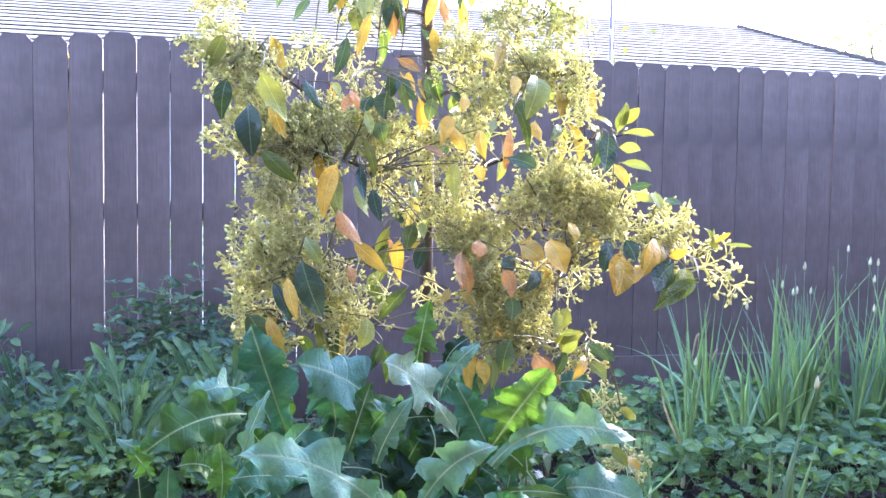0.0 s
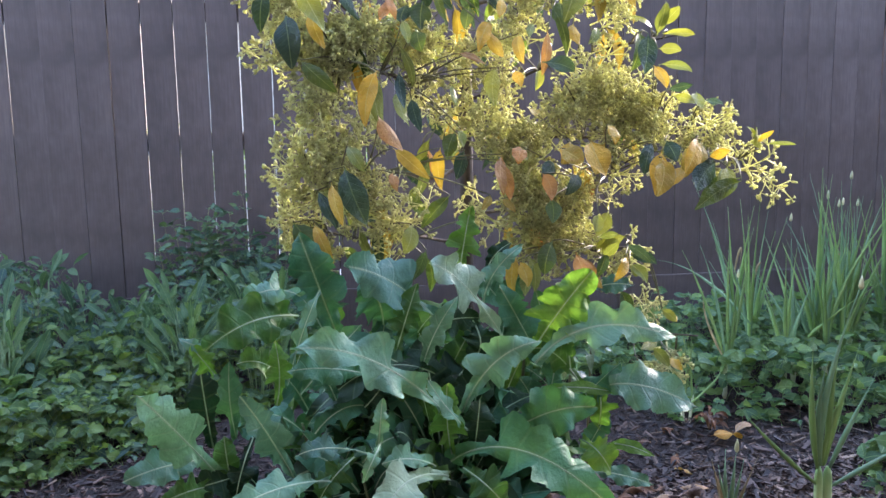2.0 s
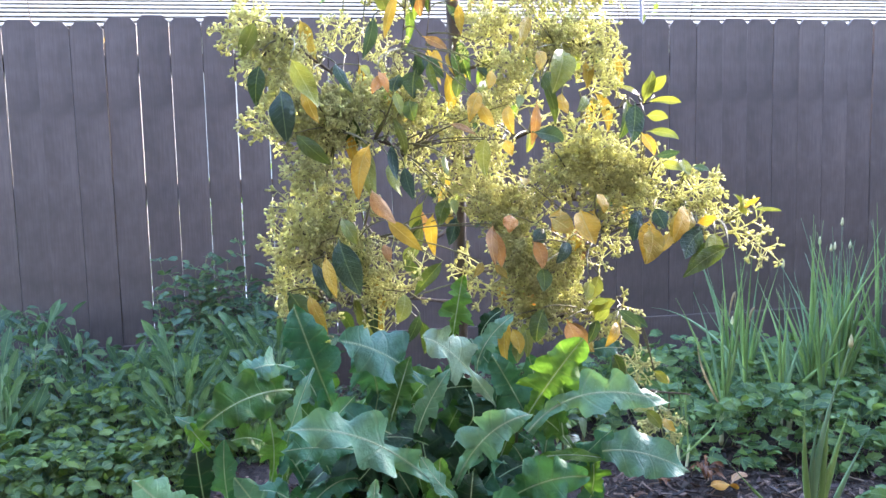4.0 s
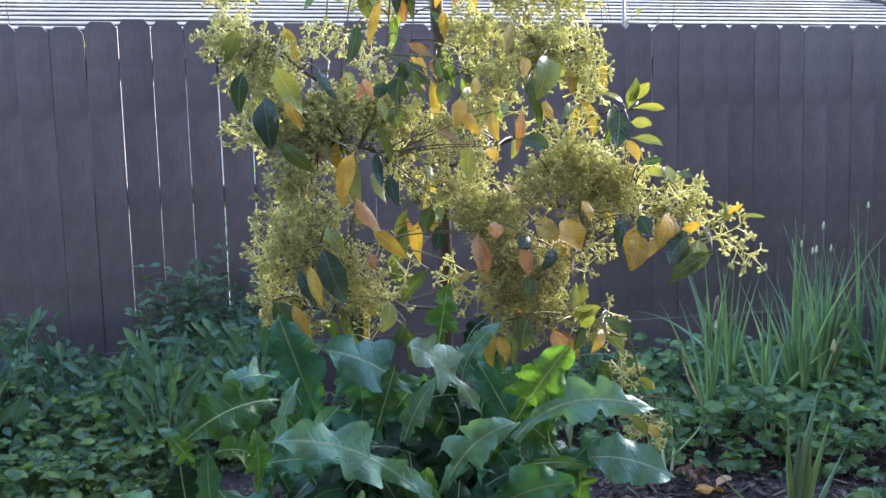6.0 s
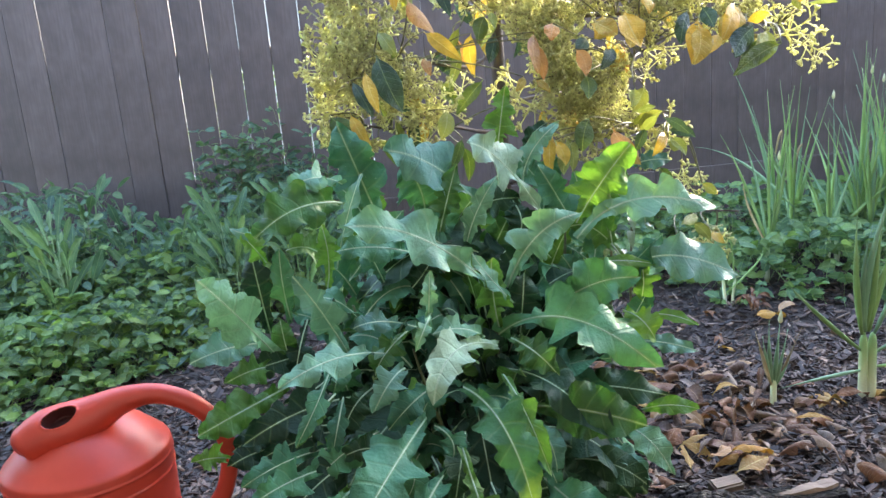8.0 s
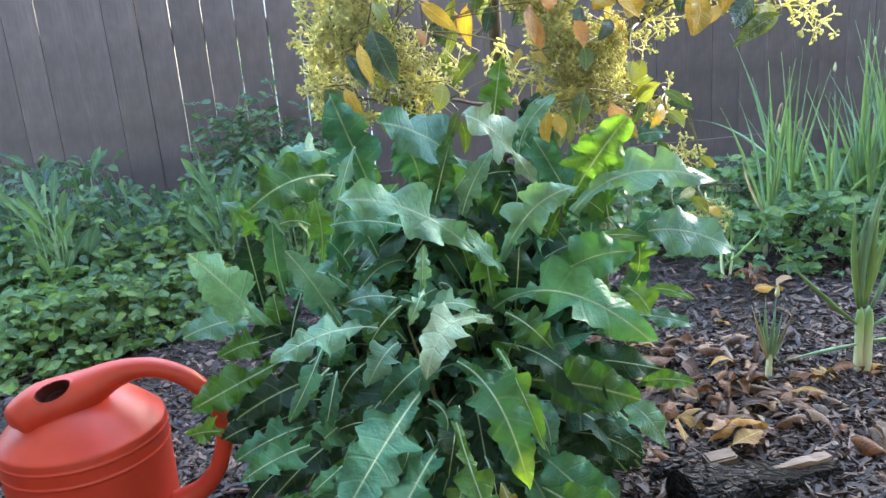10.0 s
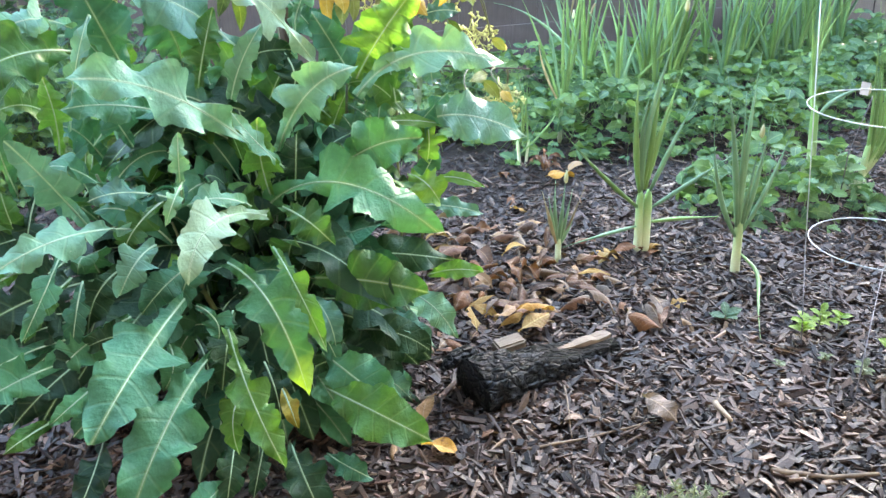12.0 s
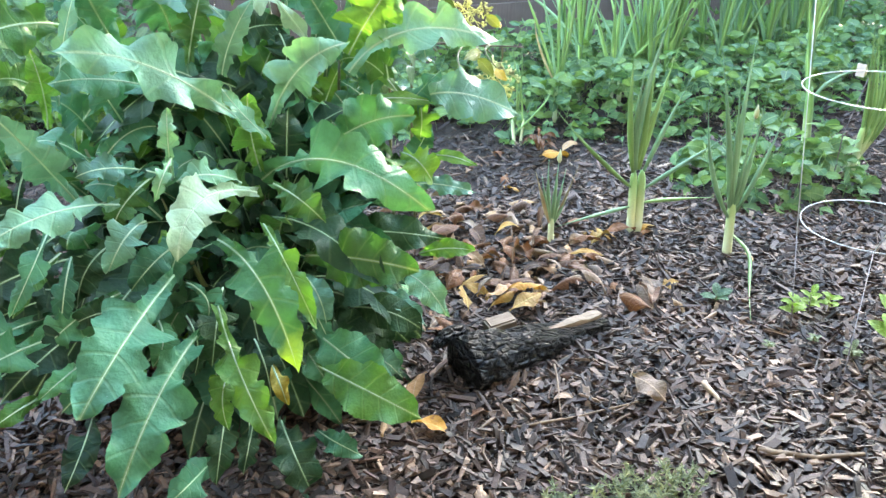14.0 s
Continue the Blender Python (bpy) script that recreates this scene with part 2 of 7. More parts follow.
_plate = node(_nt, "ShaderNodeTexVoronoi", Scale=48.0)
_plate.feature = "DISTANCE_TO_EDGE"
_squash = node(_nt, "ShaderNodeMapping", Scale=(0.7, 1.2, 1.2))
_nt.links.new(_nt.nodes.new("ShaderNodeTexCoord").outputs["Object"], _squash.inputs["Vector"])
_nt.links.new(_squash.outputs["Vector"], _plate.inputs["Vector"])
_groove = contrast(_nt, _plate.outputs["Distance"], 0.0, 0.22)
_h2 = _nt.nodes.new("ShaderNodeMath")
_h2.operation = "MULTIPLY_ADD"
_nt.links.new(_groove, _h2.inputs[0])
_h2.inputs[1].default_value = 1.2
_nt.links.new(_fine, _h2.inputs[2])
_h = _nt.nodes.new("ShaderNodeMath")
_h.operation = "ADD"
_nt.links.new(_crack, _h.inputs[0])
_nt.links.new(_h2.outputs[0], _h.inputs[1])
bump(_nt, _b, _h.outputs[0], 0.9, 0.008)
M_RAW = surface("raw_split_wood", (0.3, 0.2, 0.13), (0.56, 0.43, 0.31), 40, 0.7, grain=(0.3, 3, 3), relief=0.7, depth=0.004)
M_WIRE = surface("white_coated_wire", (0.55, 0.55, 0.53), (0.7, 0.7, 0.68), 60, 0.4, spread=0.05)
M_RUST_WIRE = surface("dull_wire", (0.12, 0.1, 0.1), (0.25, 0.21, 0.2), 60, 0.5, spread=0.05)
M_TAG = surface("white_plastic_tag", (0.75, 0.75, 0.75), (0.82, 0.82, 0.82), 30, 0.4, spread=0.0)
M_DEAD = leafy("fallen_leaf_brown", (0.15, 0.07, 0.038), (0.3, 0.18, 0.1), spot=(0.06, 0.028, 0.018), rough=0.42, through=0.15, veins=9, spread=0.6)
M_DEAD_YELLOW = leafy("fallen_leaf_yellow", (0.46, 0.25, 0.06), (0.55, 0.42, 0.15), spot=(0.26, 0.12, 0.04), rough=0.5, through=0.2, veins=9, spread=0.35)
M_DEAD_PALE = leafy("fallen_leaf_pale", (0.33, 0.22, 0.15), (0.5, 0.37, 0.26), spot=(0.2, 0.12, 0.08), rough=0.6, through=0.15, veins=9, spread=0.4)
M_SEEDLING = leafy("seedling_leaf", (0.2, 0.33, 0.06), (0.3, 0.4, 0.1), through=0.4, veins=4, island=True)
M_SAGE = leafy("grey_green_sprig", (0.17, 0.205, 0.13), (0.24, 0.29, 0.17), rough=0.7, through=0.3, veins=3, island=True)


# ---- building helpers ----
def link_mesh(name, verts, faces, mat, parent=None, label="", smooth=True, uvs=None):
    me = bpy.data.meshes.new(name)
    me.from_pydata([tuple(v) for v in verts], [], faces)
    if uvs is not None:
        layer = me.uv_layers.new(name="UVMap")
        idx = np.empty(len(me.loops), dtype=np.int32)
        me.loops.foreach_get("vertex_index", idx)
        layer.data.foreach_set("uv", np.asarray(uvs, dtype=np.float32)[idx].ravel())
    me.materials.append(mat)
    if smooth:
        me.polygons.foreach_set("use_smooth", [True] * len(me.polygons))
    return link_data(name, me, parent, label)


def link_data(name, me, parent=None, label=""):
    ob = new(name, me)
    if parent is not None:
        ob.parent = parent
    if label:
        tagged(ob, label)
    return ob


def part(name, bm, mat, parent, label="", smooth=False):
    """Links a bmesh as one mesh object under a thing or under a part."""
    me = bpy.data.meshes.new(name)
    bm.to_mesh(me)
    bm.free()
    me.materials.append(mat)
    if smooth:
        me.polygons.foreach_set("use_smooth", [True] * len(me.polygons))
    return link_data(name, me, parent, label)


def thing(name, label, category, at=(0, 0, 0), group="", kind=""):
    ob = new(name)
    ob.location = at
    ob.empty_display_size = 0.05
    return tagged(ob, label, category, group, kind)


def box_bm(size, at=(0, 0, 0), bevel=0.0):
    bm = bmesh.new()
    bmesh.ops.create_cube(bm, size=1.0, matrix=Matrix.Translation(at) @ Matrix.Diagonal((*size, 1)))
    if bevel:
        bmesh.ops.bevel(bm, geom=bm.edges[:], offset=bevel, segments=2, affect="EDGES")
    return bm


class Soup:
    """Vertices, faces and leaf coordinates, gathered for one mesh."""

    def __init__(self):
        self.v, self.f, self.uv = [], [], []

    def add(self, v, f, uv=None):
        o = len(self.v)
        self.v.extend(v)
        self.f.extend([tuple(i + o for i in face) for face in f])
        self.uv.extend(uv if uv is not None else [(0.5, 0.5)] * len(v))

    def link(self, name, mat, parent=None, label="", smooth=True):
        return link_mesh(name, self.v, self.f, mat, parent, label, smooth, self.uv)


def tube(points, radii, sides=6, cap=True):
    """A tube through points, with a radius at each."""
    pts = [Vector(p) for p in points]
    v, f = [], []
    n = len(pts)
    ref = Vector((0.31, 0.52, 0.79))
    for i, p in enumerate(pts):
        t = (pts[min(i + 1, n - 1)] - pts[max(i - 1, 0)])
        t = t.normalized() if t.length > 1e-9 else Vector((0, 0, 1))
        a = t.cross(ref)
        if a.length < 0.05:
            a = t.cross(Vector((1, 0, 0)))
        a.normalize()
        b = t.cross(a)
        r = radii[i] if isinstance(radii, (list, tuple)) else radii
        for k in range(sides):
            w = 2 * math.pi * k / sides
            v.append(p + a * (r * math.cos(w)) + b * (r * math.sin(w)))
    for i in range(n - 1):
        for k in range(sides):
            k2 = (k + 1) % sides
            f.append((i * sides + k, i * sides + k2, (i + 1) * sides + k2, (i + 1) * sides + k))
    if cap:
        f.append(tuple(range(sides))[::-1])
        f.append(tuple((n - 1) * sides + k for k in range(sides)))
    return v, f


def bend(a, b, lift, n, sway=(0, 0, 0)):
    """Points along an arc from a to b, its middle raised by lift and pushed by sway."""
    a, b = Vector(a), Vector(b)
    m = (a + b) / 2 + Vector((0, 0, lift * 2)) + Vector(sway) * 2
    return [a * (1 - u) ** 2 + m * (2 * u * (1 - u)) + b * u ** 2 for u in [i / (n - 1) for i in range(n)]]


def blade(a, b, lift, half, outline, facing=(0, -0.5, 0.7), fold=0.25, wave=0.0, waves=5.0, nu=14, nv=2, sweep=0.0, curl=0.0, seed=0, sway=(0, 0, 0), twist=0.0):
    """A leaf blade from a to b: outline(u, side) is its half width (0 to 1). Returns vertices, faces, coordinates."""
    rnd = random.Random(seed)
    ph1, ph2 = rnd.uniform(0, 6.28), rnd.uniform(0, 6.28)
    c = bend(a, b, lift, nu + 1, sway)
    length = (Vector(b) - Vector(a)).length
    facing = Vector(facing).normalized()
    v, uv, f = [], [], []
    for i, p in enumerate(c):
        u = i / nu
        t = (c[min(i + 1, nu)] - c[max(i - 1, 0)]).normalized()
        s = t.cross(facing)
        if s.length < 0.05:
            s = t.cross(Vector((0.3, 0.2, 0.9)))
        s.normalize()
        nrm = s.cross(t).normalized()
        if twist:
            turn = Matrix.Rotation(twist * (u - 0.4), 3, t)
            s, nrm = turn @ s, turn @ nrm
        for j in range(-nv, nv + 1):
            k = j / nv
            side = 1 if k >= 0 else -1
            w = half * outline(u, side) * abs(k)
            ph = ph1 if side > 0 else ph2
            rise = fold * w + wave * half * abs(k) ** 2 * math.sin(u * waves * 6.283 + ph) - curl * w * w / max(half, 1e-6)
            back = -sweep * w * math.sin(math.pi * min(u * 1.1, 1))
            v.append(p + s * (side * w) + nrm * rise + t * back)
            uv.append((u, 0.5 + 0.5 * k * outline(u, side)))
    m = 2 * nv + 1
    for i in range(nu):
        for j in range(m - 1):
            f.append((i * m + j, i * m + j + 1, (i + 1) * m + j + 1, (i + 1) * m + j))
    return v, f, uv


def oval(u, side=1):
    """A pointed oval on a short stalk."""
    if u < 0.1:
        return 0.05
    x = (u - 0.1) / 0.9
    return 0.05 + 0.95 * math.sin(math.pi * x ** 0.85) ** 0.75 * (1 - 0.25 * x ** 3)


def paddle(u, side=1):
    """A long blade, widest beyond the middle."""
    return max(0.02, (0.18 + 0.82 * min(u / 0.6, 1) ** 1.3) * (1 - max(0, (u - 0.6) / 0.4) ** 2.2))


def dried(u, side=1):
    """A dry oval, a little uneven."""
    return oval(u) * (0.93 + 0.07 * math.sin(u * 11 + 2 * side))


def ragged(u, side=1):
    """A dry oval with a torn, uneven edge."""
    return oval(u) * (0.86 + 0.14 * math.sin(u * 19 + side) + 0.1 * math.sin(u * 43 + 2 * side))


def toothed(u, side=1):
    x = max(u, 0.001)
    saw = 1 - 0.36 * ((x * 4.2) % 1)
    return max(0.02, math.sin(math.pi * min(x, 1) ** 0.75) ** 0.8 * saw)

# ---- the setting ----
def ground_height(x, y):
    """The bed: nearly flat, with low humps."""
    return 0.012 * noise.noise(Vector((x * 1.7, y * 1.7, 0))) + 0.008 * noise.noise(Vector((x * 6, y * 6, 3)))


def build_ground():
    v, f = [], []
    xs = [-900, -60, -12, -5] + [-3.6 + 0.06 * i for i in range(121)] + [5, 12, 60, 900]
    ys = [-900, -60, -12, -3] + [-0.6 + 0.06 * i for i in range(73)] + [5, 8, 20, 60, 900]
    for y in ys:
        for x in xs:
            inside = abs(x) < 3.7 and -0.7 < y < 3.9
            v.append((x, y, ground_height(x, y) if inside else 0.0))
    n = len(xs)
    for j in range(len(ys) - 1):
        for i in range(n - 1):
            f.append((j * n + i, j * n + i + 1, (j + 1) * n + i + 1, (j + 1) * n + i))
    ob = link_mesh("ground", v, f, M_SOIL)
    return tagged(ob, "dark damp garden soil under shredded bark mulch", "ground", kind="structure")


GROUND = build_ground()

FENCE_Y = 3.5            # the painted face of the boards
PITCH, FIRST = 0.146, -1.6


def picket_mesh(width, height, clip):
    """A dog-eared board, its foot at z = 0 and its face at y = 0."""
    bm = bmesh.new()
    w = width / 2
    prof = [(-w, 0), (w, 0), (w, height - clip), (w - clip * 0.85, height), (-w + clip * 0.85, height), (-w, height - clip)]
    front = [bm.verts.new((x, 0, z)) for x, z in prof]
    back = [bm.verts.new((x, 0.016, z)) for x, z in prof]
    bm.faces.new(front[::-1])
    bm.faces.new(back)
    for i in range(6):
        bm.faces.new((front[i], front[(i + 1) % 6], back[(i + 1) % 6], back[i]))
    bmesh.ops.recalc_face_normals(bm, faces=bm.faces[:])
    bmesh.ops.bevel(bm, geom=bm.edges[:], offset=0.0015, segments=1, affect="EDGES")
    me = bpy.data.meshes.new("picket")
    bm.to_mesh(me)
    bm.free()
    me.materials.append(M_FENCE)
    return me


def build_fence():
    rnd = random.Random(4)
    fence = tagged(new("fence"), "dark brown painted wooden privacy fence with dog-eared boards", "fence", kind="structure")
    fence.location = (0, FENCE_Y, 0)
    narrow = [picket_mesh(w, 1.83 - 0.03, 0.03) for w in (0.1418, 0.1437, 0.1455)]
    # the run past x = 3.6 is unseen, added to block the low sun
    for k in range(-22, 62):
        # the boards left of the post at FIRST stand a little lower; most joints right of the tree are shut
        if -9 <= k <= 8:
            me = narrow[0] if k in (0, 1, 2, 3, 4, 5, 6, 7, 8) else narrow[2] if k < 0 and k not in (-5, -4) else narrow[1]
        else:
            me = narrow[1] if k in (18, 19, 26) else narrow[2]
        board = link_data("picket", me, fence)
        drop = -0.022 if k < 0 else 0.0
        board.location = (FIRST + PITCH * (k + 0.5) + rnd.uniform(-0.001, 0.001), rnd.uniform(-0.0025, 0.0025),
                          0.03 + drop + rnd.uniform(-0.007, 0.007))
        board.rotation_euler = (rnd.uniform(-0.002, 0.002), rnd.uniform(-0.0022, 0.0022), rnd.uniform(-0.012, 0.012))
        if k in (19, 20, 27):
            # these lean away from their neighbours and open a slit at the top
            board.rotation_euler.y = 0.0035
    for x0, x1 in ((-4.85, FIRST), (FIRST, 0.82), (0.82, 3.6), (3.6, 7.4)):
        for z in (0.42, 1.02, 1.62):
            rail = part("rail", box_bm((x1 - x0 - 0.02, 0.038, 0.085), bevel=0.003), M_RAIL, fence, "bare wooden rail behind the boards")
            rail.location = ((x0 + x1) / 2, 0.042, z)
    for x in (-4.0, FIRST + 0.004, 0.86, 3.3, 5.7):
        post = part("post", box_bm((0.089, 0.089, 1.72), bevel=0.004), M_RAIL, fence, "wooden fence post")
        post.location = (x, 0.11, 0.86)
    for x0, x1 in ((-4.8, FIRST), (FIRST, 0.86), (0.86, 3.6), (3.6, 7.4)):
        kick = part("kickboard", box_bm((x1 - x0 - 0.006, 0.03, 0.26), bevel=0.003), M_FENCE, fence, "dark painted board along the foot")
        kick.location = ((x0 + x1) / 2, -0.018, 0.155)
    return fence


build_fence()


def build_house():
    """The neighbour's low house: one long roof slope faces the garden and ends in a gable."""
    house = thing("neighbour_house", "low neighbouring house with a pale tiled gable roof in narrow courses", "house", (0, 0, 0))
    pitch = radians(20.8)
    eave_y, eave_z, slope, courses, step = 7.6, 2.52, math.tan(pitch), 20, 0.259
    x0, corner = -16.0, 7.6
    run = step * math.cos(pitch)
    for i in range(courses):
        y = eave_y + i * run
        z = eave_z + i * run * slope
        right = corner - i * 0.0165

        def slab(y0, z0, y1, z1, thick, name, mat, label=""):
            s = Soup()
            a = [(x0, y0, z0), (right, y0, z0), (right, y1, z1), (x0, y1, z1)]
            b = [(x, yy, zz - thick) for x, yy, zz in a]
            s.add([Vector(p) for p in a + b], [(0, 1, 2, 3), (7, 6, 5, 4), (0, 4, 5, 1), (1, 5, 6, 2), (2, 6, 7, 3), (3, 7, 4, 0)])
            s.link(name, mat, house, label, smooth=False)

        # each course overhangs a dark strip added as its shadow line
        slab(y - 0.02, z + 0.024, y + run + 0.004, z + run * slope + 0.004, 0.012, "tile_course", M_TILE)
        slab(y, z + 0.0115, y + 0.05, z + 0.0115 + 0.04 * slope, 0.02, "batten", M_ROOF_SHADE_TRIM, "dark strip standing for the shadow under the tiles")
    top_y, top_z = eave_y + courses * run, eave_z + courses * run * slope
    back = top_y + (top_y - eave_y)
    deck = Soup()
    deck.add([Vector(p) for p in ((x0, eave_y, eave_z), (corner, eave_y, eave_z), (corner, top_y, top_z), (x0, top_y, top_z))], [(0, 1, 2, 3)])
    deck.link("roof_deck", M_ROOF_SHADE_TRIM, house, "dark roof deck", smooth=False)
    s = Soup()
    s.add([Vector(p) for p in ((x0, top_y, top_z), (corner, top_y, top_z), (corner, back, eave_z), (x0, back, eave_z))], [(0, 1, 2, 3)])
    s.link("rear_roof", M_TILE, house, smooth=False)
    rake = Soup()
    rake.add(*tube([(corner + 0.02, eave_y - 0.03, eave_z + 0.02), (corner - courses * 0.0165 + 0.02, top_y, top_z + 0.03)], 0.045, 8))
    rake.link("rake_board", M_ROOF_SHADE_TRIM, house, "dark board along the gable edge")
    ridge = Soup()
    ridge.add(*tube([(x0, top_y, top_z), (corner - courses * 0.0165, top_y, top_z)], 0.05, 8))
    ridge.link("ridge_cap", M_TILE, house)
    wall = part("wall", box_bm((corner - x0 - 0.9, back - eave_y - 0.9, eave_z - 0.02)), M_STUCCO, house, "pale stuccoed wall")
    wall.location = ((x0 + corner) / 2, (eave_y + back) / 2, eave_z / 2)
    gable = Soup()
    gx = corner - 0.45
    gable.add([Vector(p) for p in ((gx, eave_y + 0.3, eave_z - 0.02), (gx, back - 0.3, eave_z - 0.02), (gx, top_y, top_z - 0.1))], [(0, 1, 2)])
    gable.link("gable", M_STUCCO, house, smooth=False)
    return house


build_house()
# unseen walls and overhang, added to close the garden and cut skylight
shade_back = part("wall_south", box_bm((16, 0.2, 4.2), (0, -1.4, 2.1)), M_SHADE_WALL, None)
tagged(shade_back, "plain unseen wall added behind the path to cut skylight", "wall", kind="structure")
shade_west = part("wall_west", box_bm((0.2, 2.4, 3.2), (-1.85, -0.08, 1.6)), M_SHADE_WALL, None)
tagged(shade_west, "plain grey unseen wall added to shade the left side", "wall", kind="structure")
shade_east = part("wall_east", box_bm((0.2, 2.6, 1.83), (3.9, 1.8, 0.915)), M_SHADE_WALL, None)
tagged(shade_east, "plain grey unseen wall added to shade the right side", "wall", kind="structure")
# overhang added out of view to darken the near ground
eave = part("eave", box_bm((16, 1.75, 0.16), (0, -0.525, 2.72)), M_SHADE_WALL, None)
tagged(eave, "plain unseen overhang added above the path to shade the near bed", "eave", kind="structure")
# unseen pale ground, added so the fence gaps show bright
patio = part("patio", box_bm((20, 2.6, 0.05), (0, 6.2, 0.02)), M_STUCCO, None)
tagged(patio, "pale unseen strip added behind the fence to brighten its gaps", "patio", kind="structure")

# ---- the young avocado tree in bloom ----
TREE_AT = Vector((-0.27, 1.70, 0))
TREE = thing("avocado_tree", "young avocado tree in bloom with yellowing leaves and pale blossom", "tree", TREE_AT)
TREE_RND = random.Random(17)
TWIGS = Soup()
LIMB_POINTS = []


def limb(points, r0, r1, name="limb"):
    """A tapered limb through a few points, slightly crooked."""
    pts = []
    p = [Vector(q) for q in points]
    for a, b in zip(p, p[1:]):
        for i in range(6):
            pts.append(a.lerp(b, i / 6))
    pts.append(p[-1])
    for i in range(2):
        pts = [pts[0]] + [(pts[k - 1] + pts[k] * 2 + pts[k + 1]) / 4 for k in range(1, len(pts) - 1)] + [pts[-1]]
    pts = [q + 0.006 * Vector(noise.noise_vector(q * 9)) for q in pts]
    LIMB_POINTS.extend(pts)
    n = len(pts)
    s = Soup()
    if name == "limb":
        r0, r1 = r0 * 0.6, r1 * 0.6
    s.add(*tube([q - TREE_AT for q in pts], [r0 + (r1 - r0) * i / (n - 1) for i in range(n)], 10 if r0 > 0.015 else 7))
    return s.link(name, M_BARK, TREE)


limb([(-0.26, 1.70, -0.03), (-0.27, 1.70, 0.5), (-0.268, 1.70, 1.0), (-0.275, 1.70, 1.5), (-0.27, 1.70, 2.0)], 0.021, 0.016, "trunk")
# limbs towards the masses of blossom
limb([(-0.268, 1.70, 1.22), (-0.42, 1.62, 1.27), (-0.55, 1.52, 1.28), (-0.70, 1.46, 1.38)], 0.010, 0.005)
limb([(-0.27, 1.70, 1.00), (-0.36, 1.58, 1.05), (-0.46, 1.46, 1.14), (-0.60, 1.43, 1.17)], 0.010, 0.004)
limb([(-0.268, 1.70, 0.94), (-0.36, 1.60, 0.90), (-0.52, 1.42, 0.93), (-0.64, 1.38, 0.88)], 0.010, 0.004)
limb([(-0.262, 1.70, 0.72), (-0.40, 1.55, 0.76), (-0.55, 1.40, 0.78), (-0.64, 1.37, 0.80)], 0.009, 0.004)
limb([(-0.27, 1.70, 1.34), (-0.16, 1.62, 1.36), (-0.06, 1.52, 1.36), (0.06, 1.46, 1.38)], 0.010, 0.004)
limb([(-0.268, 1.70, 1.02), (-0.04, 1.50, 1.00), (0.08, 1.40, 1.00), (0.20, 1.34, 0.97), (0.29, 1.31, 0.94)], 0.009, 0.0025)
limb([(-0.268, 1.70, 1.10), (-0.10, 1.60, 1.17), (0.08, 1.50, 1.22), (0.22, 1.45, 1.24)], 0.009, 0.003)
limb([(-0.265, 1.70, 0.80), (-0.16, 1.58, 0.82), (-0.06, 1.44, 0.84), (0.02, 1.38, 0.92)], 0.009, 0.004)
limb([(-0.262, 1.70, 0.58), (-0.14, 1.58, 0.66), (-0.03, 1.40, 0.74), (0.08, 1.34, 0.74)], 0.009, 0.004)
limb([(-0.262, 1.70, 0.45), (-0.08, 1.58, 0.50), (0.10, 1.46, 0.52), (0.26, 1.42, 0.50)], 0.008, 0.003)
limb([(-0.272, 1.70, 1.55), (-0.40, 1.62, 1.55), (-0.55, 1.56, 1.58), (-0.66, 1.54, 1.56)], 0.009, 0.004)
limb([(-0.272, 1.70, 1.62), (-0.10, 1.60, 1.62), (0.04, 1.52, 1.60)], 0.009, 0.004)
limb([(-0.27, 1.70, 1.78), (-0.36, 1.55, 1.70), (-0.42, 1.48, 1.50), (-0.44, 1.46, 1.36)], 0.006, 0.002)
limb([(-0.27, 1.70, 1.70), (-0.33, 1.58, 1.62), (-0.36, 1.52, 1.46), (-0.37, 1.52, 1.38)], 0.005, 0.002)


def twig_to(p, r=0.0016):
    """A thin twig from the nearest limb to p."""
    p = Vector(p)
    near = min(LIMB_POINTS, key=lambda q: (q - p).length + (0.12 if q.z > p.z + 0.15 else 0))
    side = Vector((TREE_RND.uniform(-0.02, 0.02), TREE_RND.uniform(-0.02, 0.02), 0))
    TWIGS.add(*tube([q - TREE_AT for q in bend(near, p, 0.012, 6, side)], [r * 1.9, r * 1.7, r * 1.5, r * 1.3, r * 1.1, r], 4))


def tree_leaf(base, tip, half, mat):
    """One drooping leaf on its stalk."""
    base, tip = Vector(base), Vector(tip)
    length = (tip - base).length
    rnd = TREE_RND
    twig_to(base, 0.0014)
    s = Soup()
    facing = (rnd.uniform(-0.4, 0.4), -1.0, rnd.uniform(0.0, 0.5))
    s.add(*blade(base - TREE_AT, tip - TREE_AT, length * rnd.uniform(-0.02, 0.08), half * 0.95, oval, facing, fold=rnd.uniform(0.0, 0.45),
                 wave=rnd.uniform(0.03, 0.16), waves=rnd.uniform(1, 2.4), nu=18, nv=3, curl=rnd.uniform(-0.2, 0.5), seed=rnd.randrange(999),
                 sway=(rnd.uniform(-0.1, 0.1) * length, rnd.uniform(-0.12, 0.02) * length, 0), twist=rnd.uniform(-1.0, 1.0)))
    return s.link("leaf", mat, TREE)


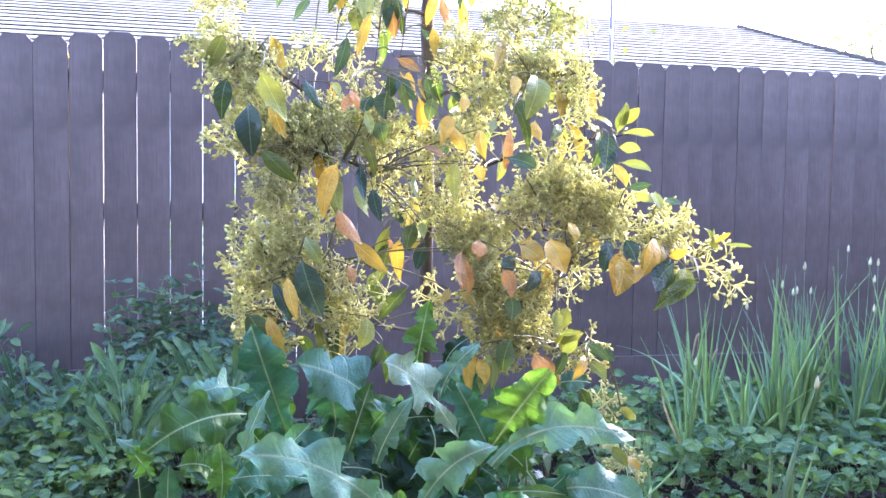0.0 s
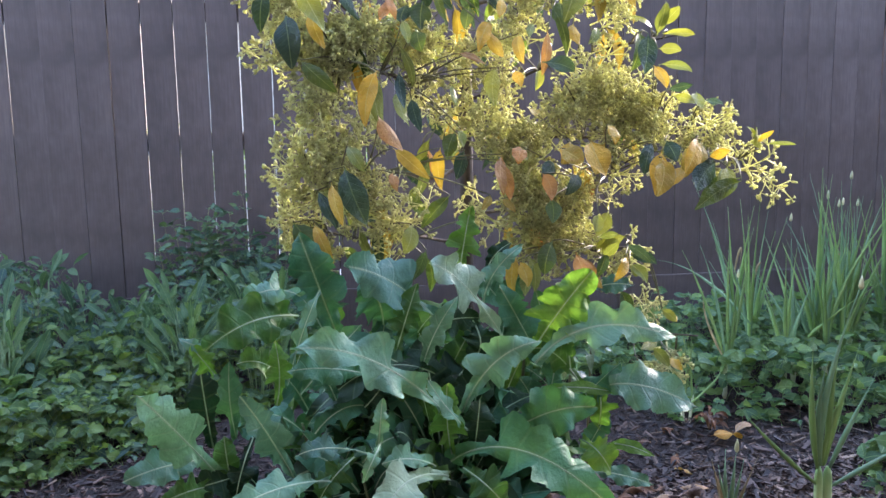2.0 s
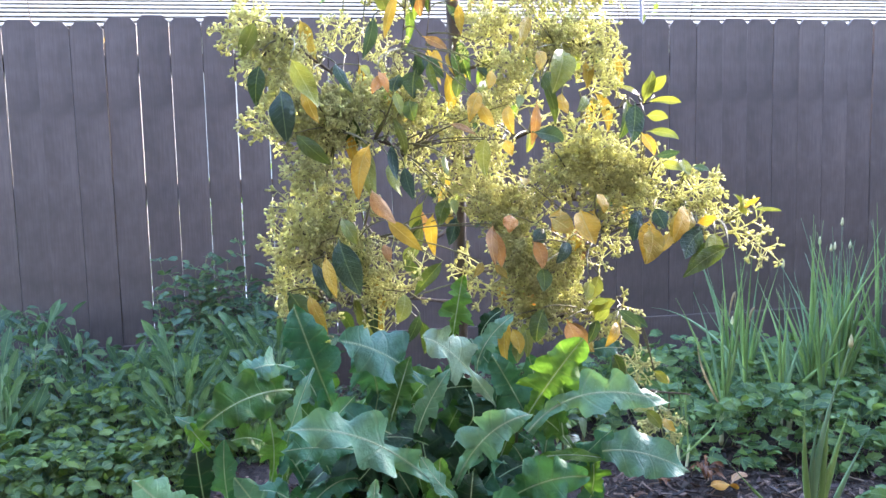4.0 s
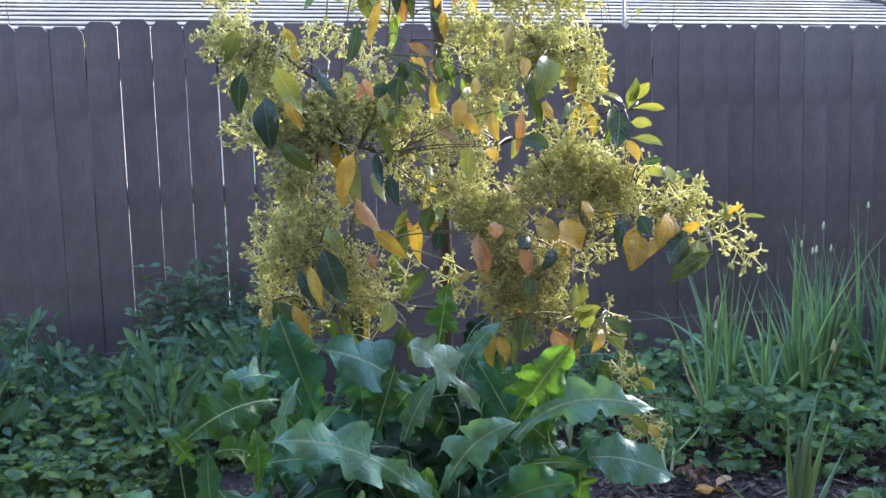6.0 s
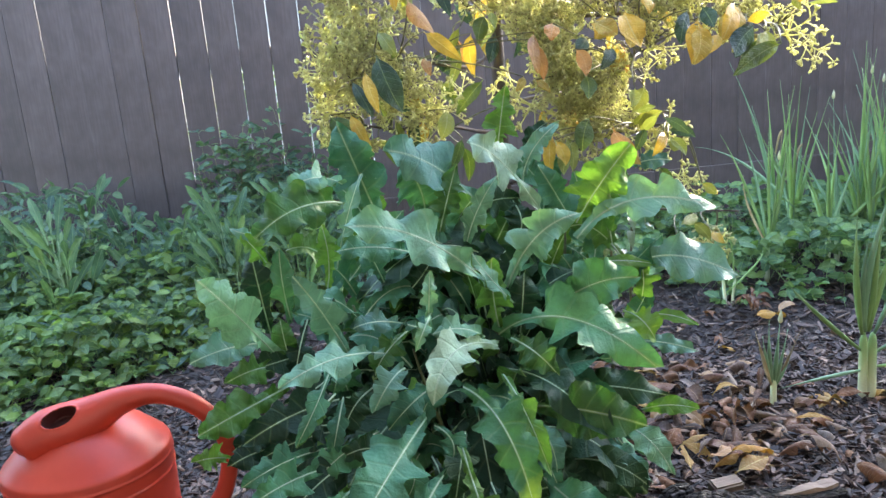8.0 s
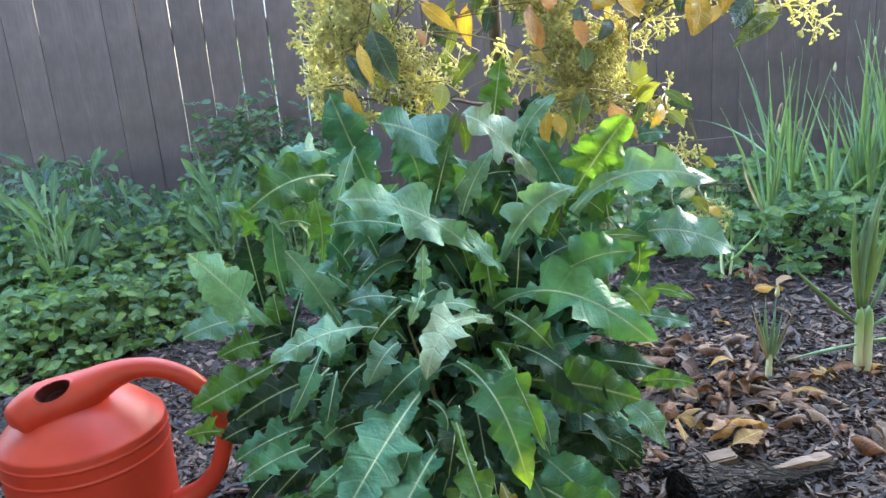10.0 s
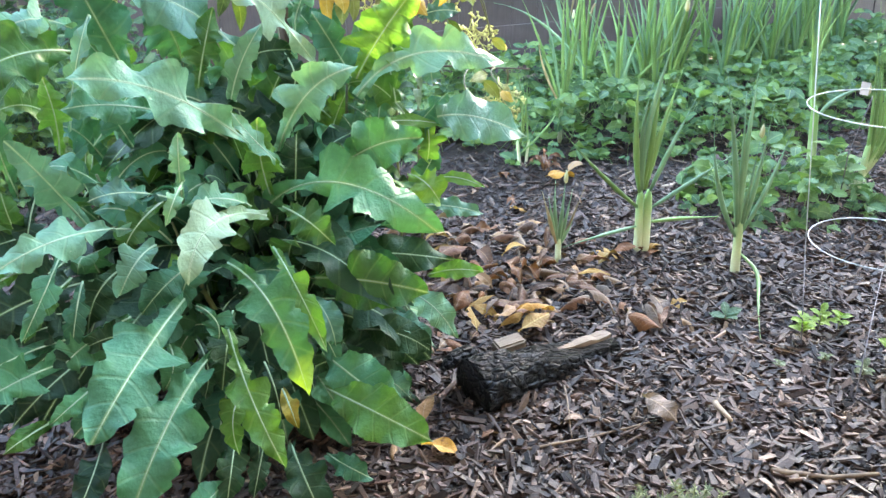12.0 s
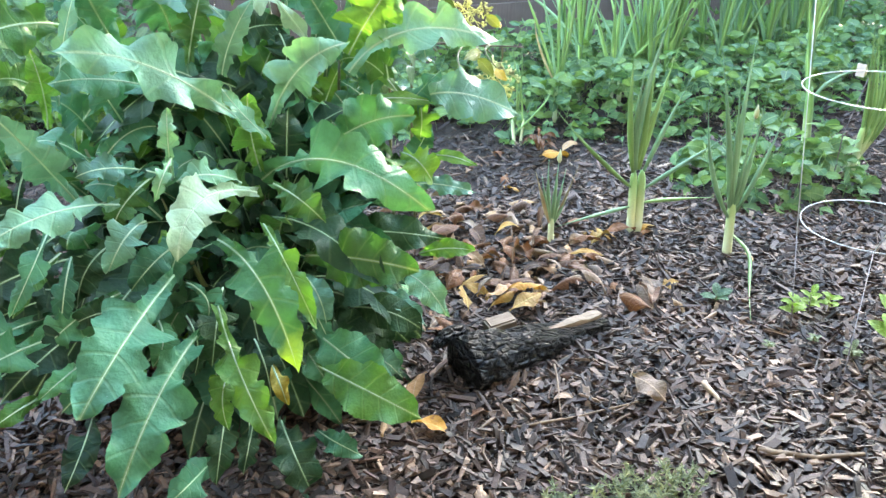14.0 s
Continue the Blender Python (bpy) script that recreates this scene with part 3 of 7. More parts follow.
def blossom_mesh(seed):
    """A rounded spray of small six-parted flowers and plump buds on branching stalks, about 0.08 m long, growing along +z."""
    rnd = random.Random(seed)
    s = Soup()
    buds = []
    length = rnd.uniform(0.06, 0.09)
    main = bend((0, 0, 0), (rnd.uniform(-0.01, 0.01), rnd.uniform(-0.01, 0.01), length), 0, 5)
    s.add(*tube(main, [0.0019, 0.0017, 0.0015, 0.0013, 0.001], 4))
    count = rnd.randint(9, 12)
    for i in range(count):
        u = 0.2 + 0.8 * i / (count - 1)
        root = main[0].lerp(main[-1], u)
        az = i * 2.4 + rnd.uniform(-0.4, 0.4)
        reach = rnd.uniform(0.032, 0.056) * (1.1 - 0.35 * u)
        d = Vector((math.cos(az), math.sin(az), rnd.uniform(0.2, 0.9))).normalized()
        end = root + d * reach
        s.add(*tube(bend(root, end, 0.002, 4), [0.0014, 0.0013, 0.0012, 0.001], 3))
        for j in range(rnd.randint(4, 6)):
            w = (d * 0.8 + Vector((rnd.gauss(0, 0.8), rnd.gauss(0, 0.8), rnd.gauss(0.2, 0.7)))).normalized()
            start = root.lerp(end, rnd.uniform(0.75, 1.0))
            stop = start + w * rnd.uniform(0.006, 0.012)
            s.add(*tube([start, stop], 0.0010, 3, cap=False))
            buds.append((stop, w))
    for p, w in buds:
        a = w.orthogonal().normalized()
        b = w.cross(a)
        r, h = rnd.uniform(0.0023, 0.0034), rnd.uniform(0.0062, 0.0092)
        if rnd.random() < 0.22:
            # an open flower: a cup of pointed parts
            v = [p - w * 0.002]
            for k in range(6):
                t = k * math.pi / 3
                v.append(p + (a * math.cos(t) + b * math.sin(t)) * r * 2.0 + w * 0.003)
                t += math.pi / 6
                v.append(p + (a * math.cos(t) + b * math.sin(t)) * r * 0.8 + w * 0.0005)
            v.append(p + w * 0.003)
            s.add(v, [(0, 1 + (k + 1) % 12, 1 + k) for k in range(12)] + [(13, 1 + k, 1 + (k + 1) % 12) for k in range(12)])
        else:
            # a plump bud, fuller towards its tip
            v = [p - w * 0.002] + [p + (a * math.cos(k * 1.257) + b * math.sin(k * 1.257)) * r * 0.8 + w * h * 0.2 for k in range(5)]
            v += [p + (a * math.cos(k * 1.257) + b * math.sin(k * 1.257)) * r + w * h * 0.6 for k in range(5)] + [p + w * h]
            s.add(v, [(0, 1 + (k + 1) % 5, 1 + k) for k in range(5)] + [(1 + k, 1 + (k + 1) % 5, 6 + (k + 1) % 5, 6 + k) for k in range(5)]
                  + [(11, 6 + k, 6 + (k + 1) % 5) for k in range(5)])
    me = bpy.data.meshes.new("blossom_spray")
    me.from_pydata([tuple(v) for v in s.v], [], s.f)
    me.materials.append(M_FLOWER)
    me.polygons.foreach_set("use_smooth", [True] * len(me.polygons))
    return me


BLOSSOMS = [blossom_mesh(100 + i) for i in range(10)]


def blossom_mass(centre, rx, rz, count):
    """Sprays of blossom round a limb's end, each on its twig."""
    rnd = TREE_RND
    centre = Vector(centre)
    for _ in range(count):
        d = Vector((rnd.gauss(0, 1), rnd.gauss(0, 1), rnd.gauss(0, 1))).normalized() * rnd.random() ** 0.4
        p = centre + Vector((d.x * rx, d.y * min(rx, rz) * 1.2, d.z * rz))
        up = (Vector((d.x, d.y - 0.5, d.z * 0.8 + 0.15)) + Vector((rnd.gauss(0, 0.4), rnd.gauss(0, 0.4), rnd.gauss(0, 0.4)))).normalized()
        size = rnd.uniform(0.95, 1.25)
        foot = p - up * 0.05 * size
        twig_to(foot)
        ob = link_data("blossom_spray", rnd.choice(BLOSSOMS), TREE)
        turn = up.to_track_quat("Z", "Y").to_matrix().to_4x4() @ Matrix.Rotation(rnd.uniform(0, 6.28), 4, "Z")
        ob.matrix_basis = Matrix.Translation(foot - TREE_AT) @ turn @ Matrix.Scale(size, 4)


def join_twigs():
    TWIGS.link("twig", M_TWIG, TREE, "thin green-brown twigs and leaf stalks")["kind"] = "stuff"


def inner_leaves():
    """Green leaves deeper in the crown."""
    rnd = TREE_RND
    for _ in range(115):
        q = rnd.choice([p for p in LIMB_POINTS[25:] if p.x < 0.05 and p.z > 0.75])
        base = q + Vector((rnd.uniform(-0.09, 0.09), rnd.uniform(-0.10, 0.08), rnd.uniform(-0.05, 0.07)))
        tip = base + Vector((rnd.uniform(-0.05, 0.05), rnd.uniform(-0.04, 0.04), -rnd.uniform(0.06, 0.11)))
        tree_leaf(base, tip, rnd.uniform(0.011, 0.020), rnd.choice((M_AVO_GREEN, M_AVO_BLUE, M_AVO_GREEN, M_AVO_BLUE, M_AVO_LIME, M_AVO_YELLOW, M_AVO_YELLOW, M_AVO_YELLOW, M_AVO_LIME, M_AVO_YELLOW, M_AVO_RUST)))


inner_leaves()
tree_leaf((-0.686, 1.264, 1.314), (-0.634, 1.225, 1.209), 0.023, M_AVO_LIME)
tree_leaf((-0.655, 1.283, 1.266), (-0.633, 1.244, 1.178), 0.016, M_AVO_YELLOW)
tree_leaf((-0.712, 1.330, 1.262), (-0.701, 1.292, 1.144), 0.030, M_AVO_BLUE)
tree_leaf((-0.753, 1.378, 1.315), (-0.763, 1.340, 1.222), 0.020, M_AVO_GREEN)
tree_leaf((-0.684, 1.302, 1.163), (-0.612, 1.264, 1.095), 0.019, M_AVO_GREEN)
tree_leaf((-0.593, 1.378, 1.319), (-0.558, 1.340, 1.248), 0.014, M_AVO_BLUE)
tree_leaf((-0.539, 1.378, 1.313), (-0.525, 1.340, 1.282), 0.010, M_AVO_LIME)
tree_leaf((-0.483, 1.330, 1.291), (-0.519, 1.292, 1.241), 0.013, M_AVO_RUST)
tree_leaf((-0.504, 1.330, 1.294), (-0.487, 1.292, 1.243), 0.010, M_AVO_RUST)
tree_leaf((-0.405, 1.474, 1.315), (-0.417, 1.435, 1.244), 0.030, M_AVO_GREEN)
tree_leaf((-0.442, 1.455, 1.304), (-0.464, 1.416, 1.256), 0.019, M_AVO_GREEN)
tree_leaf((-0.467, 1.378, 1.258), (-0.457, 1.340, 1.201), 0.012, M_AVO_LIME)
tree_leaf((-0.426, 1.426, 1.243), (-0.421, 1.388, 1.190), 0.021, M_AVO_GREEN)
tree_leaf((-0.379, 1.426, 1.328), (-0.362, 1.388, 1.244), 0.011, M_AVO_GREEN)
tree_leaf((-0.387, 1.474, 1.392), (-0.335, 1.435, 1.355), 0.013, M_AVO_RUST)
tree_leaf((-0.252, 1.330, 1.298), (-0.268, 1.292, 1.248), 0.012, M_AVO_YELLOW)
tree_leaf((-0.298, 1.474, 1.306), (-0.315, 1.435, 1.245), 0.018, M_AVO_GREEN)
tree_leaf((-0.262, 1.474, 1.322), (-0.242, 1.435, 1.290), 0.013, M_AVO_GREEN)
tree_leaf((-0.533, 1.216, 1.135), (-0.562, 1.178, 1.024), 0.020, M_AVO_YELLOW)
tree_leaf((-0.538, 1.225, 1.133), (-0.527, 1.187, 1.017), 0.018, M_AVO_LIME)
tree_leaf((-0.485, 1.283, 1.099), (-0.470, 1.244, 1.025), 0.016, M_AVO_LIME)
tree_leaf((-0.485, 1.264, 1.138), (-0.480, 1.225, 1.059), 0.012, M_AVO_BLUE)
tree_leaf((-0.448, 1.378, 1.091), (-0.433, 1.340, 1.015), 0.016, M_AVO_BLUE)
tree_leaf((-0.536, 1.187, 1.045), (-0.493, 1.149, 0.976), 0.018, M_AVO_RUST)
tree_leaf((-0.509, 1.187, 0.982), (-0.442, 1.149, 0.921), 0.016, M_AVO_YELLOW)
tree_leaf((-0.631, 1.168, 0.919), (-0.613, 1.130, 0.837), 0.014, M_AVO_YELLOW)
tree_leaf((-0.598, 1.187, 0.989), (-0.568, 1.149, 0.937), 0.015, M_AVO_LIME)
tree_leaf((-0.604, 1.235, 0.946), (-0.564, 1.197, 0.831), 0.031, M_AVO_BLUE)
tree_leaf((-0.660, 1.235, 0.900), (-0.624, 1.197, 0.825), 0.016, M_AVO_BLUE)
tree_leaf((-0.509, 1.206, 0.932), (-0.504, 1.168, 0.897), 0.011, M_AVO_RUST)
tree_leaf((-0.471, 1.235, 0.826), (-0.491, 1.197, 0.769), 0.019, M_AVO_LIME)
tree_leaf((-0.668, 1.216, 0.836), (-0.632, 1.178, 0.757), 0.014, M_AVO_YELLOW)
tree_leaf((-0.712, 1.283, 0.832), (-0.672, 1.244, 0.753), 0.025, M_AVO_GREEN)
tree_leaf((-0.373, 1.330, 0.877), (-0.443, 1.292, 0.810), 0.017, M_AVO_GREEN)
tree_leaf((-0.346, 1.330, 1.019), (-0.349, 1.292, 0.980), 0.010, M_AVO_LIME)
tree_leaf((-0.351, 1.378, 1.014), (-0.377, 1.340, 0.953), 0.020, M_AVO_GREEN)
tree_leaf((-0.331, 1.378, 0.975), (-0.357, 1.340, 0.910), 0.018, M_AVO_BLUE)
tree_leaf((-0.371, 1.283, 1.113), (-0.370, 1.244, 1.065), 0.009, M_AVO_LIME)
tree_leaf((-0.280, 1.330, 1.246), (-0.314, 1.292, 1.179), 0.017, M_AVO_YELLOW)
tree_leaf((-0.357, 1.302, 1.177), (-0.303, 1.264, 1.149), 0.009, M_AVO_RUST)
tree_leaf((-0.273, 1.302, 1.147), (-0.286, 1.264, 1.062), 0.019, M_AVO_LIME)
tree_leaf((-0.287, 1.330, 1.231), (-0.260, 1.292, 1.168), 0.015, M_AVO_YELLOW)
tree_leaf((-0.180, 1.283, 1.407), (-0.216, 1.244, 1.331), 0.014, M_AVO_YELLOW)
tree_leaf((-0.165, 1.283, 1.333), (-0.171, 1.244, 1.282), 0.014, M_AVO_YELLOW)
tree_leaf((-0.101, 1.302, 1.336), (-0.136, 1.264, 1.237), 0.030, M_AVO_LIME)
tree_leaf((-0.111, 1.378, 1.299), (-0.116, 1.340, 1.236), 0.024, M_AVO_GREEN)
tree_leaf((-0.161, 1.302, 1.224), (-0.184, 1.264, 1.126), 0.012, M_AVO_RUST)
tree_leaf((-0.144, 1.330, 1.281), (-0.122, 1.292, 1.171), 0.012, M_AVO_GREEN)
tree_leaf((-0.095, 1.330, 1.243), (-0.093, 1.292, 1.195), 0.015, M_AVO_YELLOW)
tree_leaf((-0.023, 1.378, 1.243), (-0.056, 1.340, 1.201), 0.012, M_AVO_LIME)
tree_leaf((-0.183, 1.264, 1.155), (-0.126, 1.225, 1.132), 0.020, M_AVO_BLUE)
tree_leaf((-0.190, 1.302, 1.239), (-0.211, 1.264, 1.206), 0.010, M_AVO_LIME)
tree_leaf((-0.225, 1.302, 1.218), (-0.223, 1.264, 1.151), 0.014, M_AVO_YELLOW)
tree_leaf((-0.233, 1.302, 1.141), (-0.229, 1.264, 1.103), 0.013, M_AVO_YELLOW)
tree_leaf((0.098, 1.330, 1.218), (0.102, 1.292, 1.286), 0.019, M_AVO_LIME)
tree_leaf((0.103, 1.330, 1.238), (0.133, 1.292, 1.276), 0.014, M_AVO_LIME)
tree_leaf((0.087, 1.330, 1.236), (0.016, 1.292, 1.256), 0.007, M_AVO_LIME)
tree_leaf((0.111, 1.330, 1.223), (0.171, 1.292, 1.216), 0.011, M_AVO_LIME)
tree_leaf((0.103, 1.330, 1.190), (0.139, 1.292, 1.181), 0.015, M_AVO_LIME)
tree_leaf((0.093, 1.302, 1.154), (0.152, 1.264, 1.133), 0.012, M_AVO_LIME)
tree_leaf((0.057, 1.330, 1.226), (0.025, 1.292, 1.139), 0.023, M_AVO_GREEN)
tree_leaf((0.058, 1.283, 1.217), (0.034, 1.244, 1.127), 0.024, M_AVO_BLUE)
tree_leaf((0.080, 1.302, 1.151), (0.094, 1.264, 1.099), 0.015, M_AVO_YELLOW)
tree_leaf((0.103, 1.283, 1.097), (0.145, 1.244, 1.105), 0.010, M_AVO_BLUE)
tree_leaf((0.163, 1.264, 1.091), (0.159, 1.225, 1.053), 0.016, M_AVO_LIME)
tree_leaf((0.109, 1.264, 1.082), (0.141, 1.225, 1.063), 0.012, M_AVO_LIME)
tree_leaf((0.178, 1.264, 1.073), (0.204, 1.225, 1.061), 0.010, M_AVO_BLUE)
tree_leaf((-0.167, 1.187, 0.975), (-0.132, 1.149, 0.946), 0.022, M_AVO_YELLOW)
tree_leaf((-0.103, 1.187, 0.989), (-0.084, 1.149, 0.918), 0.031, M_AVO_YELLOW)
tree_leaf((-0.060, 1.206, 1.022), (-0.058, 1.168, 0.981), 0.014, M_AVO_YELLOW)
tree_leaf((0.058, 1.187, 0.988), (0.067, 1.149, 0.945), 0.018, M_AVO_BLUE)
tree_leaf((0.043, 1.168, 0.953), (0.016, 1.130, 0.876), 0.024, M_AVO_YELLOW)
tree_leaf((0.074, 1.187, 0.939), (0.045, 1.149, 0.889), 0.011, M_AVO_YELLOW)
tree_leaf((0.128, 1.187, 0.992), (0.084, 1.149, 0.918), 0.027, M_AVO_YELLOW)
tree_leaf((0.156, 1.158, 0.940), (0.097, 1.120, 0.884), 0.024, M_AVO_BLUE)
tree_leaf((0.187, 1.168, 0.931), (0.152, 1.130, 0.877), 0.019, M_AVO_LIME)
tree_leaf((0.204, 1.139, 0.902), (0.085, 1.101, 0.849), 0.020, M_AVO_GREEN)
tree_leaf((0.153, 1.187, 0.950), (0.184, 1.149, 0.963), 0.012, M_AVO_YELLOW)
tree_leaf((0.264, 1.187, 0.975), (0.279, 1.149, 1.004), 0.009, M_AVO_YELLOW)
tree_leaf((0.257, 1.187, 0.970), (0.218, 1.149, 1.013), 0.009, M_AVO_LIME)
tree_leaf((0.272, 1.187, 0.963), (0.241, 1.149, 1.010), 0.015, M_AVO_LIME)
tree_leaf((0.278, 1.187, 0.977), (0.329, 1.149, 0.974), 0.005, M_AVO_LIME)
tree_leaf((0.050, 1.235, 0.987), (0.018, 1.197, 0.917), 0.018, M_AVO_BLUE)
tree_leaf((-0.285, 1.206, 0.965), (-0.289, 1.168, 0.884), 0.016, M_AVO_RUST)
tree_leaf((-0.201, 1.206, 0.925), (-0.191, 1.168, 0.870), 0.016, M_AVO_RUST)
tree_leaf((-0.236, 1.244, 0.981), (-0.251, 1.206, 0.945), 0.018, M_AVO_RUST)
tree_leaf((-0.213, 1.264, 1.060), (-0.209, 1.225, 1.041), 0.015, M_AVO_YELLOW)
tree_leaf((-0.188, 1.187, 0.873), (-0.196, 1.149, 0.826), 0.018, M_AVO_GREEN)
tree_leaf((-0.125, 1.206, 0.923), (-0.161, 1.168, 0.881), 0.016, M_AVO_BLUE)
tree_leaf((-0.159, 1.264, 0.946), (-0.196, 1.225, 0.915), 0.018, M_AVO_BLUE)
tree_leaf((-0.077, 1.206, 0.837), (-0.099, 1.168, 0.799), 0.014, M_AVO_LIME)
tree_leaf((-0.141, 1.168, 0.762), (-0.123, 1.130, 0.702), 0.021, M_AVO_RUST)
tree_leaf((-0.183, 1.187, 0.787), (-0.211, 1.149, 0.723), 0.023, M_AVO_GREEN)
tree_leaf((-0.251, 1.206, 0.745), (-0.243, 1.168, 0.695), 0.015, M_AVO_YELLOW)
tree_leaf((-0.217, 1.206, 0.738), (-0.247, 1.168, 0.676), 0.016, M_AVO_LIME)
tree_leaf((-0.070, 1.206, 0.744), (-0.047, 1.168, 0.780), 0.011, M_AVO_LIME)
tree_leaf((-0.017, 1.206, 0.770), (0.023, 1.168, 0.735), 0.012, M_AVO_BLUE)
tree_leaf((-0.007, 1.206, 0.728), (0.015, 1.168, 0.692), 0.014, M_AVO_LIME)
tree_leaf((-0.080, 1.206, 0.786), (-0.049, 1.168, 0.797), 0.008, M_AVO_LIME)
tree_leaf((-0.062, 1.206, 0.753), (-0.095, 1.168, 0.708), 0.013, M_AVO_GREEN)
tree_leaf((-0.009, 1.225, 0.740), (-0.050, 1.187, 0.694), 0.013, M_AVO_YELLOW)
tree_leaf((0.080, 1.283, 0.521), (0.104, 1.244, 0.484), 0.014, M_AVO_LIME)
tree_leaf((0.053, 1.283, 0.477), (0.017, 1.244, 0.453), 0.020, M_AVO_GREEN)
tree_leaf((0.116, 1.302, 0.593), (0.129, 1.264, 0.582), 0.011, M_AVO_YELLOW)
tree_leaf((0.103, 1.302, 0.527), (0.045, 1.264, 0.522), 0.014, M_AVO_LIME)
tree_leaf((0.137, 1.302, 0.490), (0.147, 1.264, 0.468), 0.012, M_AVO_YELLOW)
tree_leaf((-0.294, 1.283, 0.878), (-0.321, 1.244, 0.849), 0.010, M_AVO_YELLOW)
tree_leaf((-0.000, 1.283, 0.658), (0.010, 1.244, 0.602), 0.016, M_AVO_GREEN)
tree_leaf((-0.021, 1.300, 0.834), (-0.062, 1.270, 0.782), 0.018, M_AVO_LIME)
tree_leaf((-0.039, 1.290, 0.737), (0.002, 1.260, 0.780), 0.016, M_AVO_LIME)
tree_leaf((-0.056, 1.310, 0.747), (0.002, 1.280, 0.781), 0.012, M_AVO_LIME)
tree_leaf((0.019, 1.280, 0.735), (0.073, 1.250, 0.717), 0.014, M_AVO_BLUE)
tree_leaf((0.022, 1.290, 0.707), (0.057, 1.260, 0.688), 0.018, M_AVO_LIME)
tree_leaf((-0.110, 1.260, 0.740), (-0.083, 1.230, 0.673), 0.022, M_AVO_RUST)
tree_leaf((-0.245, 1.250, 0.756), (-0.258, 1.220, 0.662), 0.018, M_AVO_YELLOW)
tree_leaf((-0.215, 1.260, 0.746), (-0.212, 1.230, 0.672), 0.017, M_AVO_LIME)
tree_leaf((0.100, 1.280, 0.610), (0.122, 1.250, 0.586), 0.012, M_AVO_LIME)
tree_leaf((-0.074, 1.280, 0.715), (-0.052, 1.250, 0.669), 0.019, M_AVO_YELLOW)
tree_leaf((-0.265, 1.300, 0.868), (-0.241, 1.270, 0.839), 0.010, M_AVO_YELLOW)
tree_leaf((-0.280, 1.280, 0.953), (-0.258, 1.250, 0.867), 0.016, M_AVO_RUST)
tree_leaf((-0.119, 1.270, 0.988), (-0.148, 1.240, 0.942), 0.025, M_AVO_YELLOW)
tree_leaf((-0.042, 1.270, 0.985), (-0.073, 1.240, 0.918), 0.027, M_AVO_YELLOW)
tree_leaf((0.057, 1.200, 0.966), (0.031, 1.170, 0.876), 0.022, M_AVO_YELLOW)
tree_leaf((0.102, 1.200, 0.934), (0.050, 1.170, 0.890), 0.014, M_AVO_YELLOW)
tree_leaf((0.152, 1.210, 0.986), (0.099, 1.180, 0.911), 0.027, M_AVO_YELLOW)
tree_leaf((0.170, 1.190, 0.950), (0.117, 1.160, 0.882), 0.024, M_AVO_BLUE)
tree_leaf((0.194, 1.180, 0.931), (0.141, 1.150, 0.870), 0.020, M_AVO_LIME)
tree_leaf((0.219, 1.170, 0.907), (0.111, 1.140, 0.847), 0.023, M_AVO_GREEN)
blossom_mass((-0.769, 1.450, 1.384), 0.045, 0.038, 7)
blossom_mass((-0.740, 1.430, 1.322), 0.037, 0.025, 3)
blossom_mass((-0.691, 1.470, 1.365), 0.048, 0.026, 5)
blossom_mass((-0.634, 1.500, 1.367), 0.036, 0.023, 2)
blossom_mass((-0.573, 1.550, 1.391), 0.034, 0.020, 1)
blossom_mass((-0.522, 1.600, 1.429), 0.030, 0.014, 1)
blossom_mass((-0.487, 1.580, 1.366), 0.036, 0.025, 2)
blossom_mass((-0.711, 1.420, 1.294), 0.040, 0.027, 4)
blossom_mass((-0.743, 1.420, 1.201), 0.027, 0.027, 2)
blossom_mass((-0.685, 1.420, 1.198), 0.038, 0.056, 8)
blossom_mass((-0.616, 1.420, 1.215), 0.048, 0.053, 11)
blossom_mass((-0.539, 1.450, 1.225), 0.049, 0.039, 8)
blossom_mass((-0.456, 1.500, 1.223), 0.048, 0.024, 4)
blossom_mass((-0.594, 1.420, 1.152), 0.046, 0.028, 5)
blossom_mass((-0.656, 1.420, 1.166), 0.038, 0.033, 4)
blossom_mass((-0.458, 1.500, 1.179), 0.048, 0.021, 2)
blossom_mass((-0.666, 1.380, 1.070), 0.032, 0.032, 4)
blossom_mass((-0.643, 1.370, 1.037), 0.044, 0.035, 6)
blossom_mass((-0.564, 1.400, 1.000), 0.033, 0.033, 3)
blossom_mass((-0.689, 1.350, 0.973), 0.046, 0.034, 7)
blossom_mass((-0.713, 1.340, 0.919), 0.032, 0.019, 2)
blossom_mass((-0.614, 1.350, 0.958), 0.042, 0.032, 5)
blossom_mass((-0.657, 1.340, 0.883), 0.034, 0.042, 6)
blossom_mass((-0.546, 1.340, 0.894), 0.040, 0.035, 5)
blossom_mass((-0.497, 1.330, 0.842), 0.045, 0.027, 5)
blossom_mass((-0.715, 1.370, 0.824), 0.025, 0.042, 4)
blossom_mass((-0.688, 1.380, 0.760), 0.043, 0.035, 5)
blossom_mass((-0.562, 1.330, 0.823), 0.032, 0.022, 2)
blossom_mass((-0.518, 1.300, 0.761), 0.020, 0.015, 1)
blossom_mass((-0.416, 1.500, 0.827), 0.022, 0.038, 1)
blossom_mass((-0.237, 1.550, 1.413), 0.039, 0.036, 4)
blossom_mass((-0.210, 1.520, 1.355), 0.030, 0.027, 2)
blossom_mass((-0.073, 1.480, 1.403), 0.059, 0.035, 8)
blossom_mass((-0.002, 1.460, 1.388), 0.046, 0.035, 5)
blossom_mass((0.045, 1.450, 1.329), 0.030, 0.035, 3)
